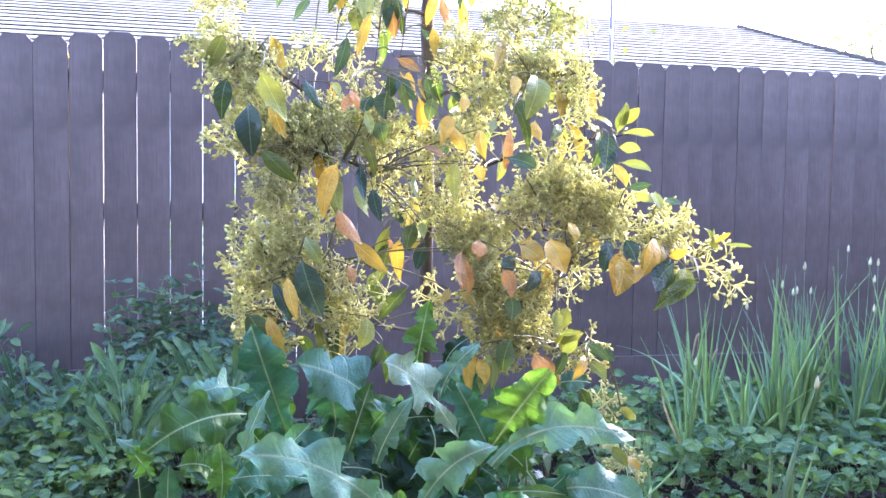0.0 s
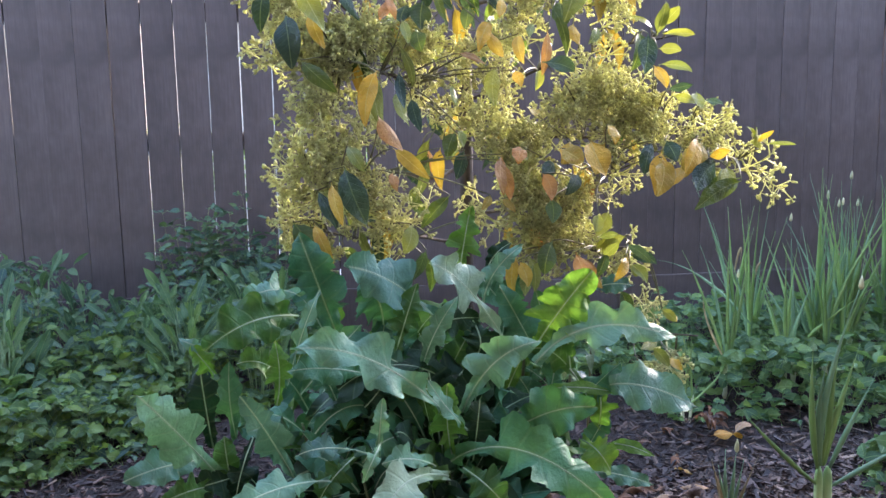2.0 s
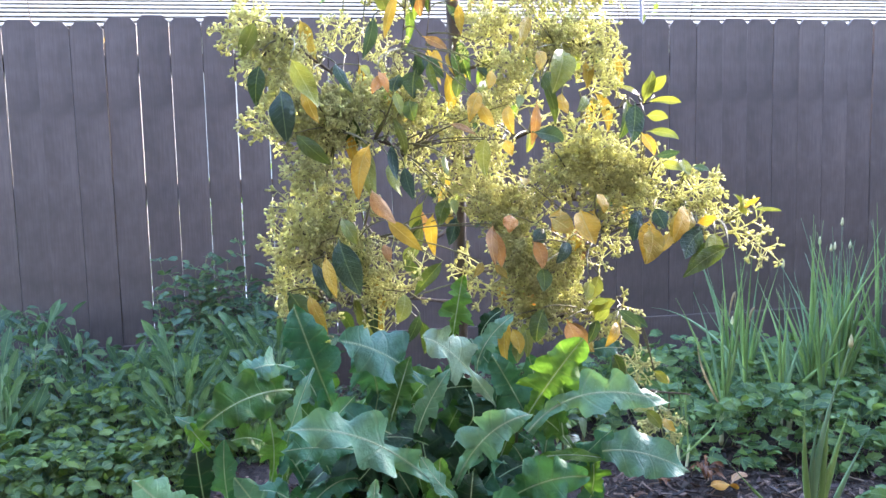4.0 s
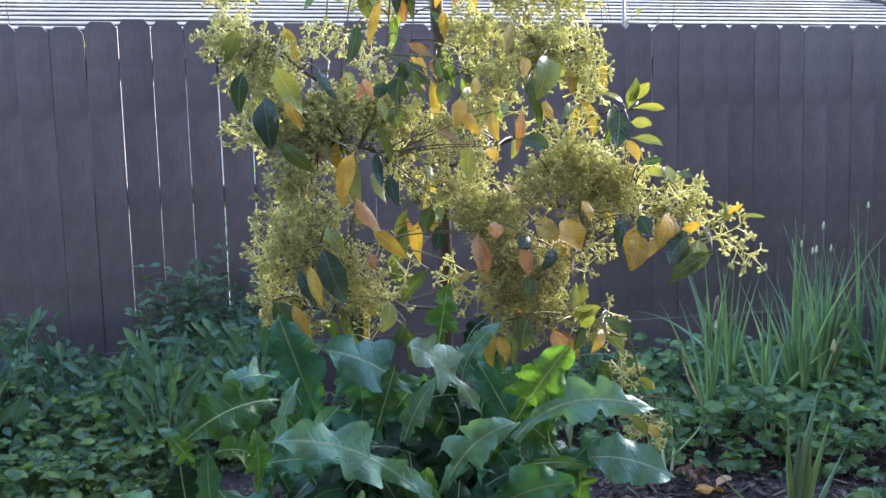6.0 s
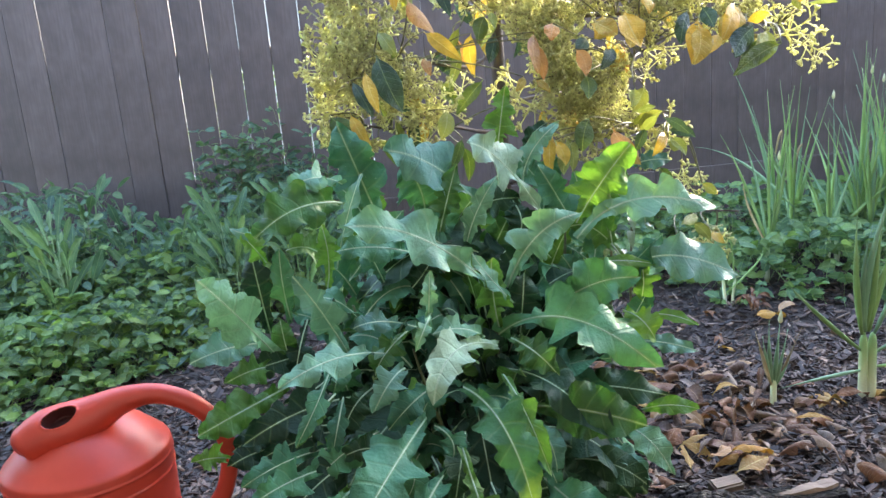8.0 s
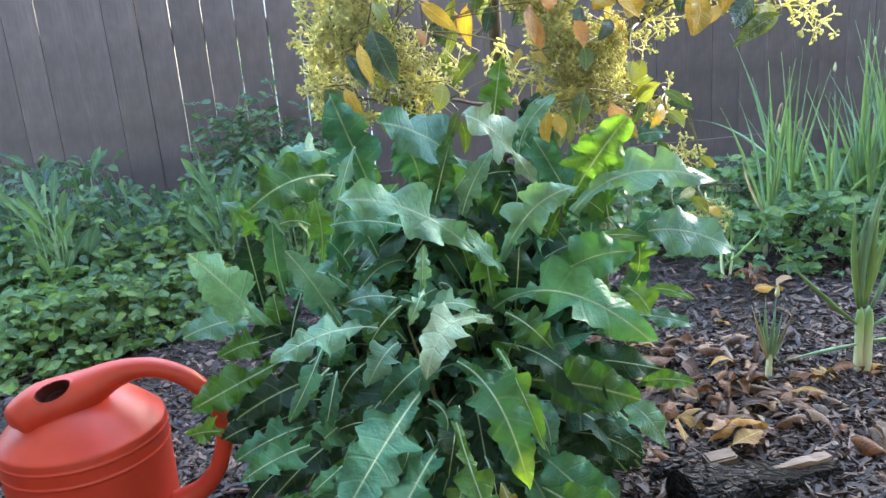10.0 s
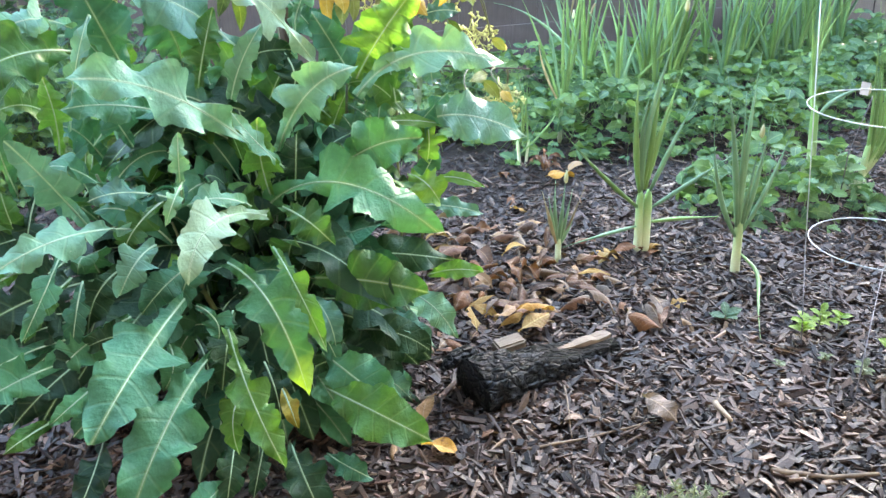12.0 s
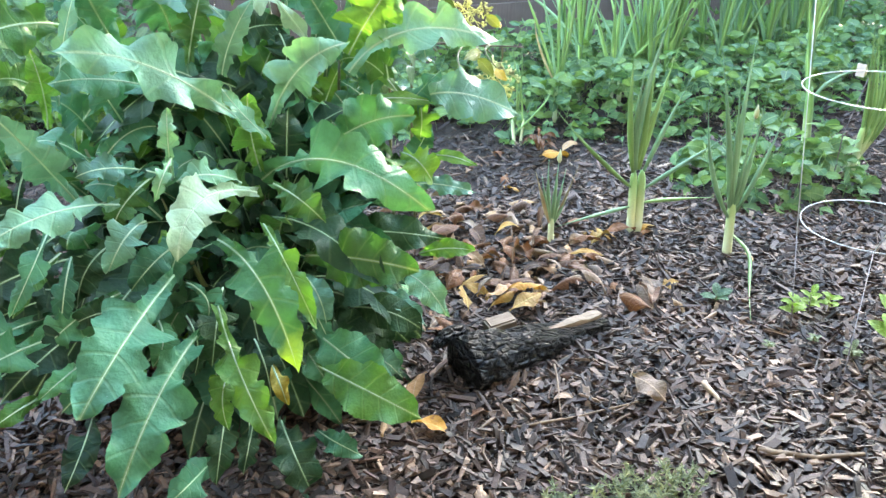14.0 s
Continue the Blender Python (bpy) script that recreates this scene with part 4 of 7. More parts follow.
blossom_mass((-0.049, 1.470, 1.333), 0.049, 0.035, 5)
blossom_mass((0.028, 1.450, 1.274), 0.035, 0.022, 2)
blossom_mass((-0.138, 1.500, 1.320), 0.035, 0.027, 2)
blossom_mass((-0.298, 1.480, 1.197), 0.048, 0.032, 5)
blossom_mass((-0.225, 1.470, 1.205), 0.046, 0.035, 5)
blossom_mass((-0.151, 1.470, 1.241), 0.027, 0.027, 1)
blossom_mass((-0.337, 1.480, 1.153), 0.037, 0.024, 2)
blossom_mass((-0.222, 1.460, 1.136), 0.037, 0.027, 3)
blossom_mass((-0.038, 1.420, 1.122), 0.059, 0.045, 10)
blossom_mass((0.010, 1.400, 1.080), 0.048, 0.045, 8)
blossom_mass((-0.089, 1.400, 1.052), 0.047, 0.034, 6)
blossom_mass((0.005, 1.420, 1.184), 0.019, 0.016, 1)
blossom_mass((-0.212, 1.400, 0.996), 0.058, 0.034, 8)
blossom_mass((-0.274, 1.420, 1.008), 0.034, 0.029, 3)
blossom_mass((-0.131, 1.400, 1.003), 0.034, 0.026, 3)
blossom_mass((-0.311, 1.420, 1.022), 0.021, 0.021, 1)
blossom_mass((-0.181, 1.370, 0.918), 0.057, 0.054, 12)
blossom_mass((-0.225, 1.360, 0.869), 0.046, 0.036, 6)
blossom_mass((-0.159, 1.350, 0.828), 0.054, 0.036, 7)
blossom_mass((-0.091, 1.360, 0.860), 0.044, 0.036, 5)
blossom_mass((-0.179, 1.340, 0.775), 0.054, 0.033, 7)
blossom_mass((-0.066, 1.350, 0.794), 0.031, 0.037, 4)
blossom_mass((-0.130, 1.330, 0.738), 0.036, 0.021, 2)
blossom_mass((-0.263, 1.360, 0.803), 0.026, 0.026, 2)
blossom_mass((0.051, 1.370, 1.037), 0.047, 0.034, 6)
blossom_mass((0.005, 1.360, 0.997), 0.034, 0.034, 4)
blossom_mass((0.081, 1.370, 1.078), 0.034, 0.026, 3)
blossom_mass((0.128, 1.350, 1.047), 0.037, 0.026, 3)
blossom_mass((0.160, 1.330, 0.995), 0.031, 0.021, 2)
blossom_mass((0.219, 1.310, 1.019), 0.036, 0.018, 2)
blossom_mass((0.259, 1.300, 1.030), 0.021, 0.015, 1)
blossom_mass((0.296, 1.290, 0.937), 0.034, 0.018, 2)
blossom_mass((0.342, 1.280, 0.897), 0.018, 0.009, 1)
blossom_mass((0.018, 1.360, 0.907), 0.021, 0.026, 1)
blossom_mass((-0.002, 1.350, 0.857), 0.012, 0.012, 1)
blossom_mass((-0.296, 1.400, 0.846), 0.013, 0.008, 1)
blossom_mass((0.005, 1.330, 0.703), 0.037, 0.021, 2)
blossom_mass((0.049, 1.330, 0.738), 0.026, 0.017, 1)
blossom_mass((0.072, 1.360, 0.620), 0.048, 0.020, 2)
blossom_mass((0.179, 1.400, 0.447), 0.031, 0.024, 2)
blossom_mass((-0.041, 1.500, 1.204), 0.025, 0.022, 1)
blossom_mass((-0.374, 1.520, 1.185), 0.035, 0.035, 2)
blossom_mass((-0.198, 1.450, 1.071), 0.040, 0.016, 1)
blossom_mass((-0.590, 1.580, 1.436), 0.041, 0.022, 1)
blossom_mass((-0.766, 1.520, 1.525), 0.046, 0.039, 4)
blossom_mass((-0.093, 1.500, 1.512), 0.068, 0.046, 8)
blossom_mass((0.006, 1.500, 1.526), 0.054, 0.041, 6)
blossom_mass((-0.435, 1.600, 1.520), 0.069, 0.042, 5)
blossom_mass((-0.407, 1.500, 1.094), 0.032, 0.032, 4)
blossom_mass((-0.340, 1.480, 1.060), 0.032, 0.024, 3)
blossom_mass((-0.264, 1.460, 1.071), 0.032, 0.024, 3)
blossom_mass((-0.452, 1.520, 1.283), 0.032, 0.022, 3)
blossom_mass((-0.183, 1.480, 1.282), 0.032, 0.027, 3)
blossom_mass((-0.201, 1.520, 1.424), 0.035, 0.027, 3)
blossom_mass((-0.396, 1.500, 1.211), 0.027, 0.027, 2)
blossom_mass((0.093, 1.340, 0.997), 0.031, 0.021, 3)
blossom_mass((0.177, 1.300, 0.956), 0.026, 0.015, 2)

join_twigs()

# ---- the big sow thistle ----
THISTLE = thing("sow_thistle", "tall bushy sow thistle with large lobed blue-green leaves", "weed plant", (-0.43, 0.98, 0))
THISTLE_AT = Vector((-0.43, 0.98, 0))
LEAF_COUNT = [0]


def lobed(depth, seed):
    """The outline of a thistle leaf: a winged stalk, back-swept side lobes, a broad end lobe; at depth 0 a plain long oval."""
    rnd = random.Random(seed)
    share = min(1.0, depth / 0.42)
    start, lobes, dents, slip = {}, {}, {}, {}
    for side in (1, -1):
        start[side] = rnd.uniform(0.34, 0.48)
        n = rnd.choice((1, 2, 2))
        gap = (start[side] - 0.10) / n
        lobes[side] = [(0.10 + gap * (k + rnd.uniform(0.25, 0.5)), rnd.uniform(0.34, 0.55) * (0.75 + 0.35 * k), gap) for k in range(n)]
        dents[side] = [(rnd.uniform(0.28, 0.5), rnd.uniform(0.2, 0.52), rnd.uniform(0.04, 0.075)), (rnd.uniform(0.6, 0.75), rnd.uniform(0.08, 0.26), 0.045)]
        slip[side] = rnd.random()
    blunt = rnd.uniform(1.9, 2.7)

    def outline(u, side=1):
        x = min(max((u - 0.05) / 0.95, 0.0), 1.0)
        plain = 0.07 + 0.93 * math.sin(math.pi * x ** 0.95) ** 0.85
        plain *= 1 - u ** 16
        wing = 0.2 + 0.12 * min(u / start[side], 1)
        if u >= start[side]:
            x = (u - start[side]) / (1 - start[side])
            cut = wing + (1 - wing) * min(1.0, x / 0.09) ** 0.8
            cut *= max(0.0, 1 - x ** blunt) ** 0.8
            for at, deep, wide in dents[side]:
                cut *= 1 - deep * math.exp(-((x - at) / wide) ** 2)
        else:
            cut = wing
            for at, high, gap in lobes[side]:
                x = (u - at) / gap
                tri = 1 + x / 0.22 if x < 0 else 1 - x / 0.62
                cut = max(cut, high * max(0.0, tri) ** 0.75)
        teeth = 1 - 0.2 * share * (1 - abs(math.sin(math.pi * (u * 7.5 + 0.3 * math.sin(u * 9) + slip[side]))) ** 0.6) - 0.05 * ((u * 19 + slip[side]) % 1.0)
        return max(0.012, (plain * (1 - share) + cut * share) * teeth)

    return outline


def thistle_leaf(base, mid, tip, half, face, depth, mat, fine=True):
    """One leaf along base, mid and tip with its pale midrib. face: 0 looks up, 1 looks at the path."""
    LEAF_COUNT[0] += 1
    seed = LEAF_COUNT[0] * 7
    rnd = random.Random(seed)
    base, mid, tip = Vector(base) - THISTLE_AT, Vector(mid) - THISTLE_AT, Vector(tip) - THISTLE_AT
    facing = (rnd.uniform(-0.12, 0.12), -face, 1.05 - face)
    sway = mid - (base + tip) / 2
    s = Soup()
    s.add(*blade(base, tip, 0, half * 1.26, lobed(depth, seed), facing, fold=rnd.uniform(0.05, 0.28), wave=rnd.uniform(0.2, 0.42),
                 waves=rnd.uniform(2.0, 4.2), nu=72 if fine else 30, nv=4 if fine else 2, sweep=0.2 + 0.5 * depth, curl=rnd.uniform(-0.1, 0.35), seed=seed,
                 sway=sway, twist=rnd.uniform(-0.35, 0.35) if fine else rnd.uniform(-0.8, 0.8)))
    leaf = s.link("leaf", mat, THISTLE)
    c = bend(base, tip, 0, 14, sway)
    f = Vector(facing).normalized()
    rib = Soup()
    rib.add(*tube([p + f * 0.0002 for p in c], [0.0017 * (1 - 0.85 * i / 13) for i in range(14)], 5))
    rib.link("midrib", M_MIDRIB, leaf)
    return leaf


def inner_leaf(base, tip, lift, half, face, depth, mat):
    base, tip = Vector(base), Vector(tip)
    return thistle_leaf(base, (base + tip) / 2 + Vector((0, 0, lift)), tip, min(half, 0.22 * (tip - base).length), face, depth, mat, False)


def thistle_stalk(foot, top, thick, lean=(0, 0, 0)):
    s = Soup()
    pts = bend(Vector(foot) - THISTLE_AT, Vector(top) - THISTLE_AT, 0.02, 10, lean)
    s.add(*tube(pts, [thick * (1 - 0.8 * i / 9) for i in range(10)], 8))
    return s.link("stalk", M_STALK, THISTLE, "ribbed green and purplish stalk")


thistle_stalk((-0.43, 0.98, -0.02), (-0.44, 1.02, 0.52), 0.014)
thistle_stalk((-0.46, 0.99, -0.02), (-0.70, 1.0, 0.50), 0.011, (-0.04, 0, 0))
thistle_stalk((-0.42, 1.00, -0.02), (-0.24, 1.2, 0.56), 0.012, (0.03, 0.02, 0))
thistle_stalk((-0.44, 1.02, -0.02), (-0.50, 1.18, 0.62), 0.011, (0, 0.03, 0))
thistle_stalk((-0.42, 0.96, -0.02), (-0.36, 1.22, 0.68), 0.010, (0.02, 0.03, 0))
thistle_stalk((-0.45, 0.96, -0.02), (-0.60, 0.95, 0.42), 0.009, (-0.02, -0.02, 0))
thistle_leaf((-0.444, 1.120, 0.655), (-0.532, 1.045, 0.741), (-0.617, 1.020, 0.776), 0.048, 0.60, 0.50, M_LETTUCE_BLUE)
thistle_leaf((-0.539, 1.170, 0.618), (-0.549, 1.123, 0.687), (-0.579, 1.120, 0.741), 0.046, 0.80, 0.25, M_LETTUCE)
thistle_leaf((-0.629, 1.180, 0.606), (-0.666, 1.143, 0.728), (-0.697, 1.150, 0.823), 0.044, 0.80, 0.30, M_LETTUCE)
thistle_leaf((-0.697, 1.080, 0.715), (-0.743, 1.027, 0.738), (-0.791, 1.020, 0.722), 0.027, 0.50, 0.40, M_LETTUCE_PALE)
thistle_leaf((-0.700, 1.050, 0.684), (-0.777, 0.975, 0.694), (-0.852, 0.950, 0.653), 0.038, 0.70, 0.15, M_LETTUCE_MID)
thistle_leaf((-0.848, 1.000, 0.646), (-0.869, 0.969, 0.659), (-0.898, 0.980, 0.671), 0.011, 0.60, 0.20, M_LETTUCE_PALE)
thistle_leaf((-0.721, 0.980, 0.578), (-0.692, 0.944, 0.674), (-0.660, 0.950, 0.748), 0.017, 0.40, 0.40, M_LETTUCE_PALE)
thistle_leaf((-0.740, 0.960, 0.549), (-0.731, 0.929, 0.612), (-0.737, 0.940, 0.667), 0.021, 0.80, 0.70, M_LETTUCE_LIME)
thistle_leaf((-0.846, 1.000, 0.599), (-0.856, 0.964, 0.632), (-0.875, 0.970, 0.655), 0.019, 0.70, 0.50, M_LETTUCE_LIME)
thistle_leaf((-0.825, 0.980, 0.395), (-0.878, 0.872, 0.531), (-0.932, 0.820, 0.625), 0.036, 0.65, 0.50, M_LETTUCE_PALE)
thistle_leaf((-0.864, 0.980, 0.454), (-0.919, 0.905, 0.477), (-0.979, 0.880, 0.466), 0.027, 0.60, 0.20, M_LETTUCE_BLUE)
thistle_leaf((-0.858, 1.020, 0.458), (-0.862, 0.989, 0.544), (-0.870, 1.000, 0.615), 0.032, 0.80, 0.40, M_LETTUCE_DARK_SHADED)
thistle_leaf((-0.812, 0.980, 0.488), (-0.816, 0.949, 0.566), (-0.815, 0.960, 0.631), 0.021, 0.80, 0.30, M_LETTUCE)
thistle_leaf((-0.714, 0.920, 0.433), (-0.748, 0.856, 0.536), (-0.787, 0.840, 0.608), 0.027, 0.70, 0.65, M_LETTUCE_PALE)
thistle_leaf((-0.419, 0.950, 0.479), (-0.563, 0.859, 0.637), (-0.707, 0.820, 0.682), 0.039, 0.60, 0.45, M_LETTUCE_PALE)
thistle_leaf((-0.579, 0.930, 0.601), (-0.650, 0.872, 0.634), (-0.715, 0.860, 0.636), 0.024, 0.60, 0.30, M_LETTUCE)
thistle_leaf((-0.524, 1.050, 0.610), (-0.508, 1.030, 0.671), (-0.484, 1.050, 0.732), 0.026, 0.85, 0.65, M_LETTUCE_MID)
thistle_leaf((-0.478, 1.050, 0.567), (-0.455, 1.030, 0.642), (-0.406, 1.050, 0.707), 0.020, 0.70, 0.30, M_LETTUCE_PALE)
thistle_leaf((-0.381, 1.180, 0.731), (-0.374, 1.160, 0.793), (-0.357, 1.180, 0.860), 0.030, 0.90, 0.55, M_LETTUCE_LIME)
thistle_leaf((-0.310, 1.100, 0.609), (-0.399, 1.025, 0.731), (-0.467, 1.000, 0.778), 0.038, 0.65, 0.65, M_LETTUCE_GLARE)
thistle_leaf((-0.344, 1.120, 0.676), (-0.326, 1.100, 0.740), (-0.265, 1.120, 0.789), 0.019, 0.70, 0.40, M_LETTUCE_PALE)
thistle_leaf((-0.315, 1.220, 0.721), (-0.302, 1.200, 0.760), (-0.261, 1.220, 0.782), 0.015, 0.70, 0.20, M_LETTUCE_DARK_SHADED)
thistle_leaf((-0.244, 1.100, 0.589), (-0.200, 1.080, 0.664), (-0.128, 1.100, 0.736), 0.047, 0.85, 0.65, M_LETTUCE_LIME)
thistle_leaf((-0.256, 1.060, 0.566), (-0.130, 1.073, 0.629), (0.060, 1.120, 0.585), 0.043, 0.60, 0.50, M_LETTUCE_PALE)
thistle_leaf((-0.061, 1.280, 0.664), (-0.028, 1.249, 0.678), (0.021, 1.260, 0.671), 0.019, 0.60, 0.10, M_LETTUCE_BLUE)
thistle_leaf((-0.414, 0.980, 0.507), (-0.366, 0.938, 0.605), (-0.285, 0.940, 0.641), 0.036, 0.70, 0.65, M_LETTUCE_PALE)
thistle_leaf((-0.110, 1.100, 0.496), (-0.018, 1.091, 0.495), (0.113, 1.120, 0.430), 0.043, 0.60, 0.10, M_LETTUCE_BLUE)
thistle_leaf((-0.323, 1.030, 0.437), (-0.248, 0.993, 0.490), (-0.160, 1.000, 0.492), 0.042, 0.75, 0.20, M_LETTUCE)
thistle_leaf((-0.242, 1.080, 0.503), (-0.161, 1.071, 0.508), (-0.056, 1.100, 0.476), 0.011, 0.50, 0.00, M_LETTUCE_LIME)
thistle_leaf((-0.105, 1.120, 0.484), (-0.112, 1.089, 0.458), (-0.113, 1.100, 0.416), 0.026, 0.80, 0.30, M_LETTUCE_LIME)
thistle_leaf((-0.166, 1.050, 0.409), (-0.149, 1.002, 0.403), (-0.123, 1.000, 0.360), 0.034, 0.70, 0.30, M_LETTUCE_LIME)
thistle_leaf((-0.100, 1.080, 0.384), (-0.060, 1.060, 0.383), (-0.001, 1.080, 0.349), 0.011, 0.60, 0.00, M_LETTUCE_LIME)
thistle_leaf((-0.147, 1.050, 0.343), (-0.097, 1.014, 0.346), (-0.027, 1.020, 0.317), 0.017, 0.60, 0.20, M_LETTUCE_BLUE)
thistle_leaf((-0.441, 0.950, 0.429), (-0.337, 0.848, 0.481), (-0.200, 0.800, 0.392), 0.047, 0.60, 0.60, M_LETTUCE)
thistle_leaf((-0.431, 0.880, 0.445), (-0.402, 0.827, 0.435), (-0.369, 0.820, 0.396), 0.028, 0.75, 0.30, M_LETTUCE_MID)
thistle_leaf((-0.307, 0.980, 0.299), (-0.230, 0.927, 0.307), (-0.131, 0.920, 0.279), 0.029, 0.70, 0.00, M_LETTUCE_DARK_SHADED)
thistle_leaf((-0.389, 0.900, 0.302), (-0.314, 0.825, 0.316), (-0.218, 0.800, 0.286), 0.041, 0.75, 0.10, M_LETTUCE_MID)
thistle_leaf((-0.162, 0.980, 0.227), (-0.119, 0.944, 0.247), (-0.057, 0.950, 0.227), 0.016, 0.70, 0.10, M_LETTUCE_LIME)
thistle_leaf((-0.222, 0.920, 0.233), (-0.187, 0.867, 0.217), (-0.151, 0.860, 0.152), 0.024, 0.60, 0.10, M_LETTUCE_PALE)
thistle_leaf((-0.272, 0.920, 0.200), (-0.239, 0.856, 0.202), (-0.196, 0.840, 0.152), 0.016, 0.50, 0.10, M_LETTUCE_BLUE)
thistle_leaf((-0.322, 0.900, 0.186), (-0.265, 0.842, 0.196), (-0.204, 0.830, 0.148), 0.026, 0.70, 0.05, M_LETTUCE_DARK_SHADED)
thistle_leaf((-0.531, 0.800, 0.400), (-0.487, 0.681, 0.377), (-0.459, 0.620, 0.263), 0.036, 0.70, 0.55, M_LETTUCE_TIP)
thistle_leaf((-0.460, 0.820, 0.405), (-0.444, 0.734, 0.375), (-0.414, 0.700, 0.277), 0.019, 0.70, 0.60, M_LETTUCE_MID)
thistle_leaf((-0.407, 0.820, 0.306), (-0.394, 0.778, 0.286), (-0.386, 0.780, 0.234), 0.018, 0.70, 0.00, M_LETTUCE_BLUE)
thistle_leaf((-0.460, 0.860, 0.442), (-0.546, 0.752, 0.481), (-0.590, 0.700, 0.420), 0.031, 0.70, 0.50, M_LETTUCE_GLARE)
thistle_leaf((-0.481, 0.860, 0.461), (-0.529, 0.807, 0.499), (-0.574, 0.800, 0.497), 0.021, 0.50, 0.30, M_LETTUCE_PALE)
thistle_leaf((-0.416, 0.920, 0.496), (-0.460, 0.878, 0.556), (-0.490, 0.880, 0.605), 0.014, 0.50, 0.20, M_LETTUCE_PALE)
thistle_leaf((-0.441, 0.940, 0.447), (-0.452, 0.915, 0.514), (-0.449, 0.930, 0.577), 0.027, 0.80, 0.70, M_LETTUCE_LIME)
thistle_leaf((-0.397, 0.970, 0.420), (-0.394, 0.945, 0.488), (-0.385, 0.960, 0.538), 0.031, 0.80, 0.40, M_LETTUCE_DARK_SHADED)
thistle_leaf((-0.579, 0.820, 0.494), (-0.576, 0.789, 0.556), (-0.570, 0.800, 0.602), 0.013, 0.70, 0.40, M_LETTUCE_PALE)
thistle_leaf((-0.572, 0.800, 0.535), (-0.590, 0.758, 0.521), (-0.605, 0.760, 0.487), 0.010, 0.60, 0.50, M_LETTUCE_PALE)
thistle_leaf((-0.587, 0.880, 0.481), (-0.649, 0.816, 0.523), (-0.700, 0.800, 0.522), 0.019, 0.50, 0.60, M_LETTUCE_BLUE)
thistle_leaf((-0.655, 0.820, 0.467), (-0.730, 0.723, 0.504), (-0.811, 0.680, 0.485), 0.024, 0.55, 0.35, M_LETTUCE_PALE)
thistle_leaf((-0.624, 0.800, 0.445), (-0.650, 0.747, 0.447), (-0.679, 0.740, 0.405), 0.024, 0.70, 0.30, M_LETTUCE_BLUE)
thistle_leaf((-0.589, 0.820, 0.393), (-0.623, 0.778, 0.389), (-0.661, 0.780, 0.350), 0.022, 0.70, 0.10, M_LETTUCE)
thistle_leaf((-0.828, 0.920, 0.389), (-0.898, 0.834, 0.390), (-0.963, 0.800, 0.373), 0.034, 0.70, 0.35, M_LETTUCE_MID)
thistle_leaf((-0.710, 0.860, 0.381), (-0.797, 0.785, 0.399), (-0.887, 0.760, 0.367), 0.032, 0.70, 0.40, M_LETTUCE_DARK_SHADED)
thistle_leaf((-0.738, 0.780, 0.424), (-0.770, 0.727, 0.413), (-0.802, 0.720, 0.370), 0.012, 0.60, 0.40, M_LETTUCE_MID)
thistle_leaf((-0.727, 0.790, 0.412), (-0.738, 0.743, 0.387), (-0.756, 0.740, 0.324), 0.014, 0.70, 0.30, M_LETTUCE)
thistle_leaf((-0.830, 0.840, 0.318), (-0.870, 0.776, 0.344), (-0.912, 0.760, 0.334), 0.027, 0.70, 0.30, M_LETTUCE_DARK_SHADED)
thistle_leaf((-0.946, 0.920, 0.268), (-0.965, 0.878, 0.293), (-0.994, 0.880, 0.289), 0.021, 0.70, 0.40, M_LETTUCE_LIME)
thistle_leaf((-0.751, 0.760, 0.312), (-0.814, 0.674, 0.340), (-0.869, 0.640, 0.328), 0.025, 0.70, 0.45, M_LETTUCE)
thistle_leaf((-0.756, 0.820, 0.341), (-0.801, 0.767, 0.359), (-0.860, 0.760, 0.341), 0.021, 0.70, 0.40, M_LETTUCE_DARK_SHADED)
thistle_leaf((-0.630, 0.760, 0.305), (-0.629, 0.718, 0.291), (-0.646, 0.720, 0.257), 0.019, 0.80, 0.10, M_LETTUCE)
thistle_leaf((-0.675, 0.860, 0.395), (-0.715, 0.818, 0.378), (-0.740, 0.820, 0.318), 0.024, 0.70, 0.30, M_LETTUCE_DARK_SHADED)
thistle_leaf((-0.282, 1.000, 0.402), (-0.249, 0.964, 0.383), (-0.209, 0.970, 0.335), 0.028, 0.70, 0.30, M_LETTUCE_DARK_SHADED)
thistle_leaf((-0.637, 1.020, 0.526), (-0.653, 0.989, 0.579), (-0.677, 1.000, 0.631), 0.024, 0.70, 0.40, M_LETTUCE)
thistle_leaf((-0.607, 1.030, 0.498), (-0.574, 1.005, 0.534), (-0.537, 1.020, 0.580), 0.027, 0.70, 0.40, M_LETTUCE_DARK_SHADED)
thistle_leaf((-0.739, 1.020, 0.586), (-0.767, 0.978, 0.622), (-0.807, 0.980, 0.620), 0.025, 0.60, 0.40, M_LETTUCE_MID)
thistle_leaf((-0.781, 0.950, 0.499), (-0.800, 0.914, 0.452), (-0.812, 0.920, 0.398), 0.019, 0.80, 0.50, M_LETTUCE_DARK_SHADED)
thistle_leaf((-0.814, 0.970, 0.372), (-0.822, 0.939, 0.445), (-0.829, 0.950, 0.505), 0.025, 0.80, 0.60, M_LETTUCE_MID)
thistle_leaf((-0.339, 1.200, 0.726), (-0.318, 1.169, 0.693), (-0.288, 1.180, 0.658), 0.029, 0.70, 0.30, M_LETTUCE)
thistle_leaf((-0.366, 1.120, 0.642), (-0.357, 1.089, 0.602), (-0.374, 1.100, 0.568), 0.033, 0.80, 0.30, M_LETTUCE_DARK_SHADED)
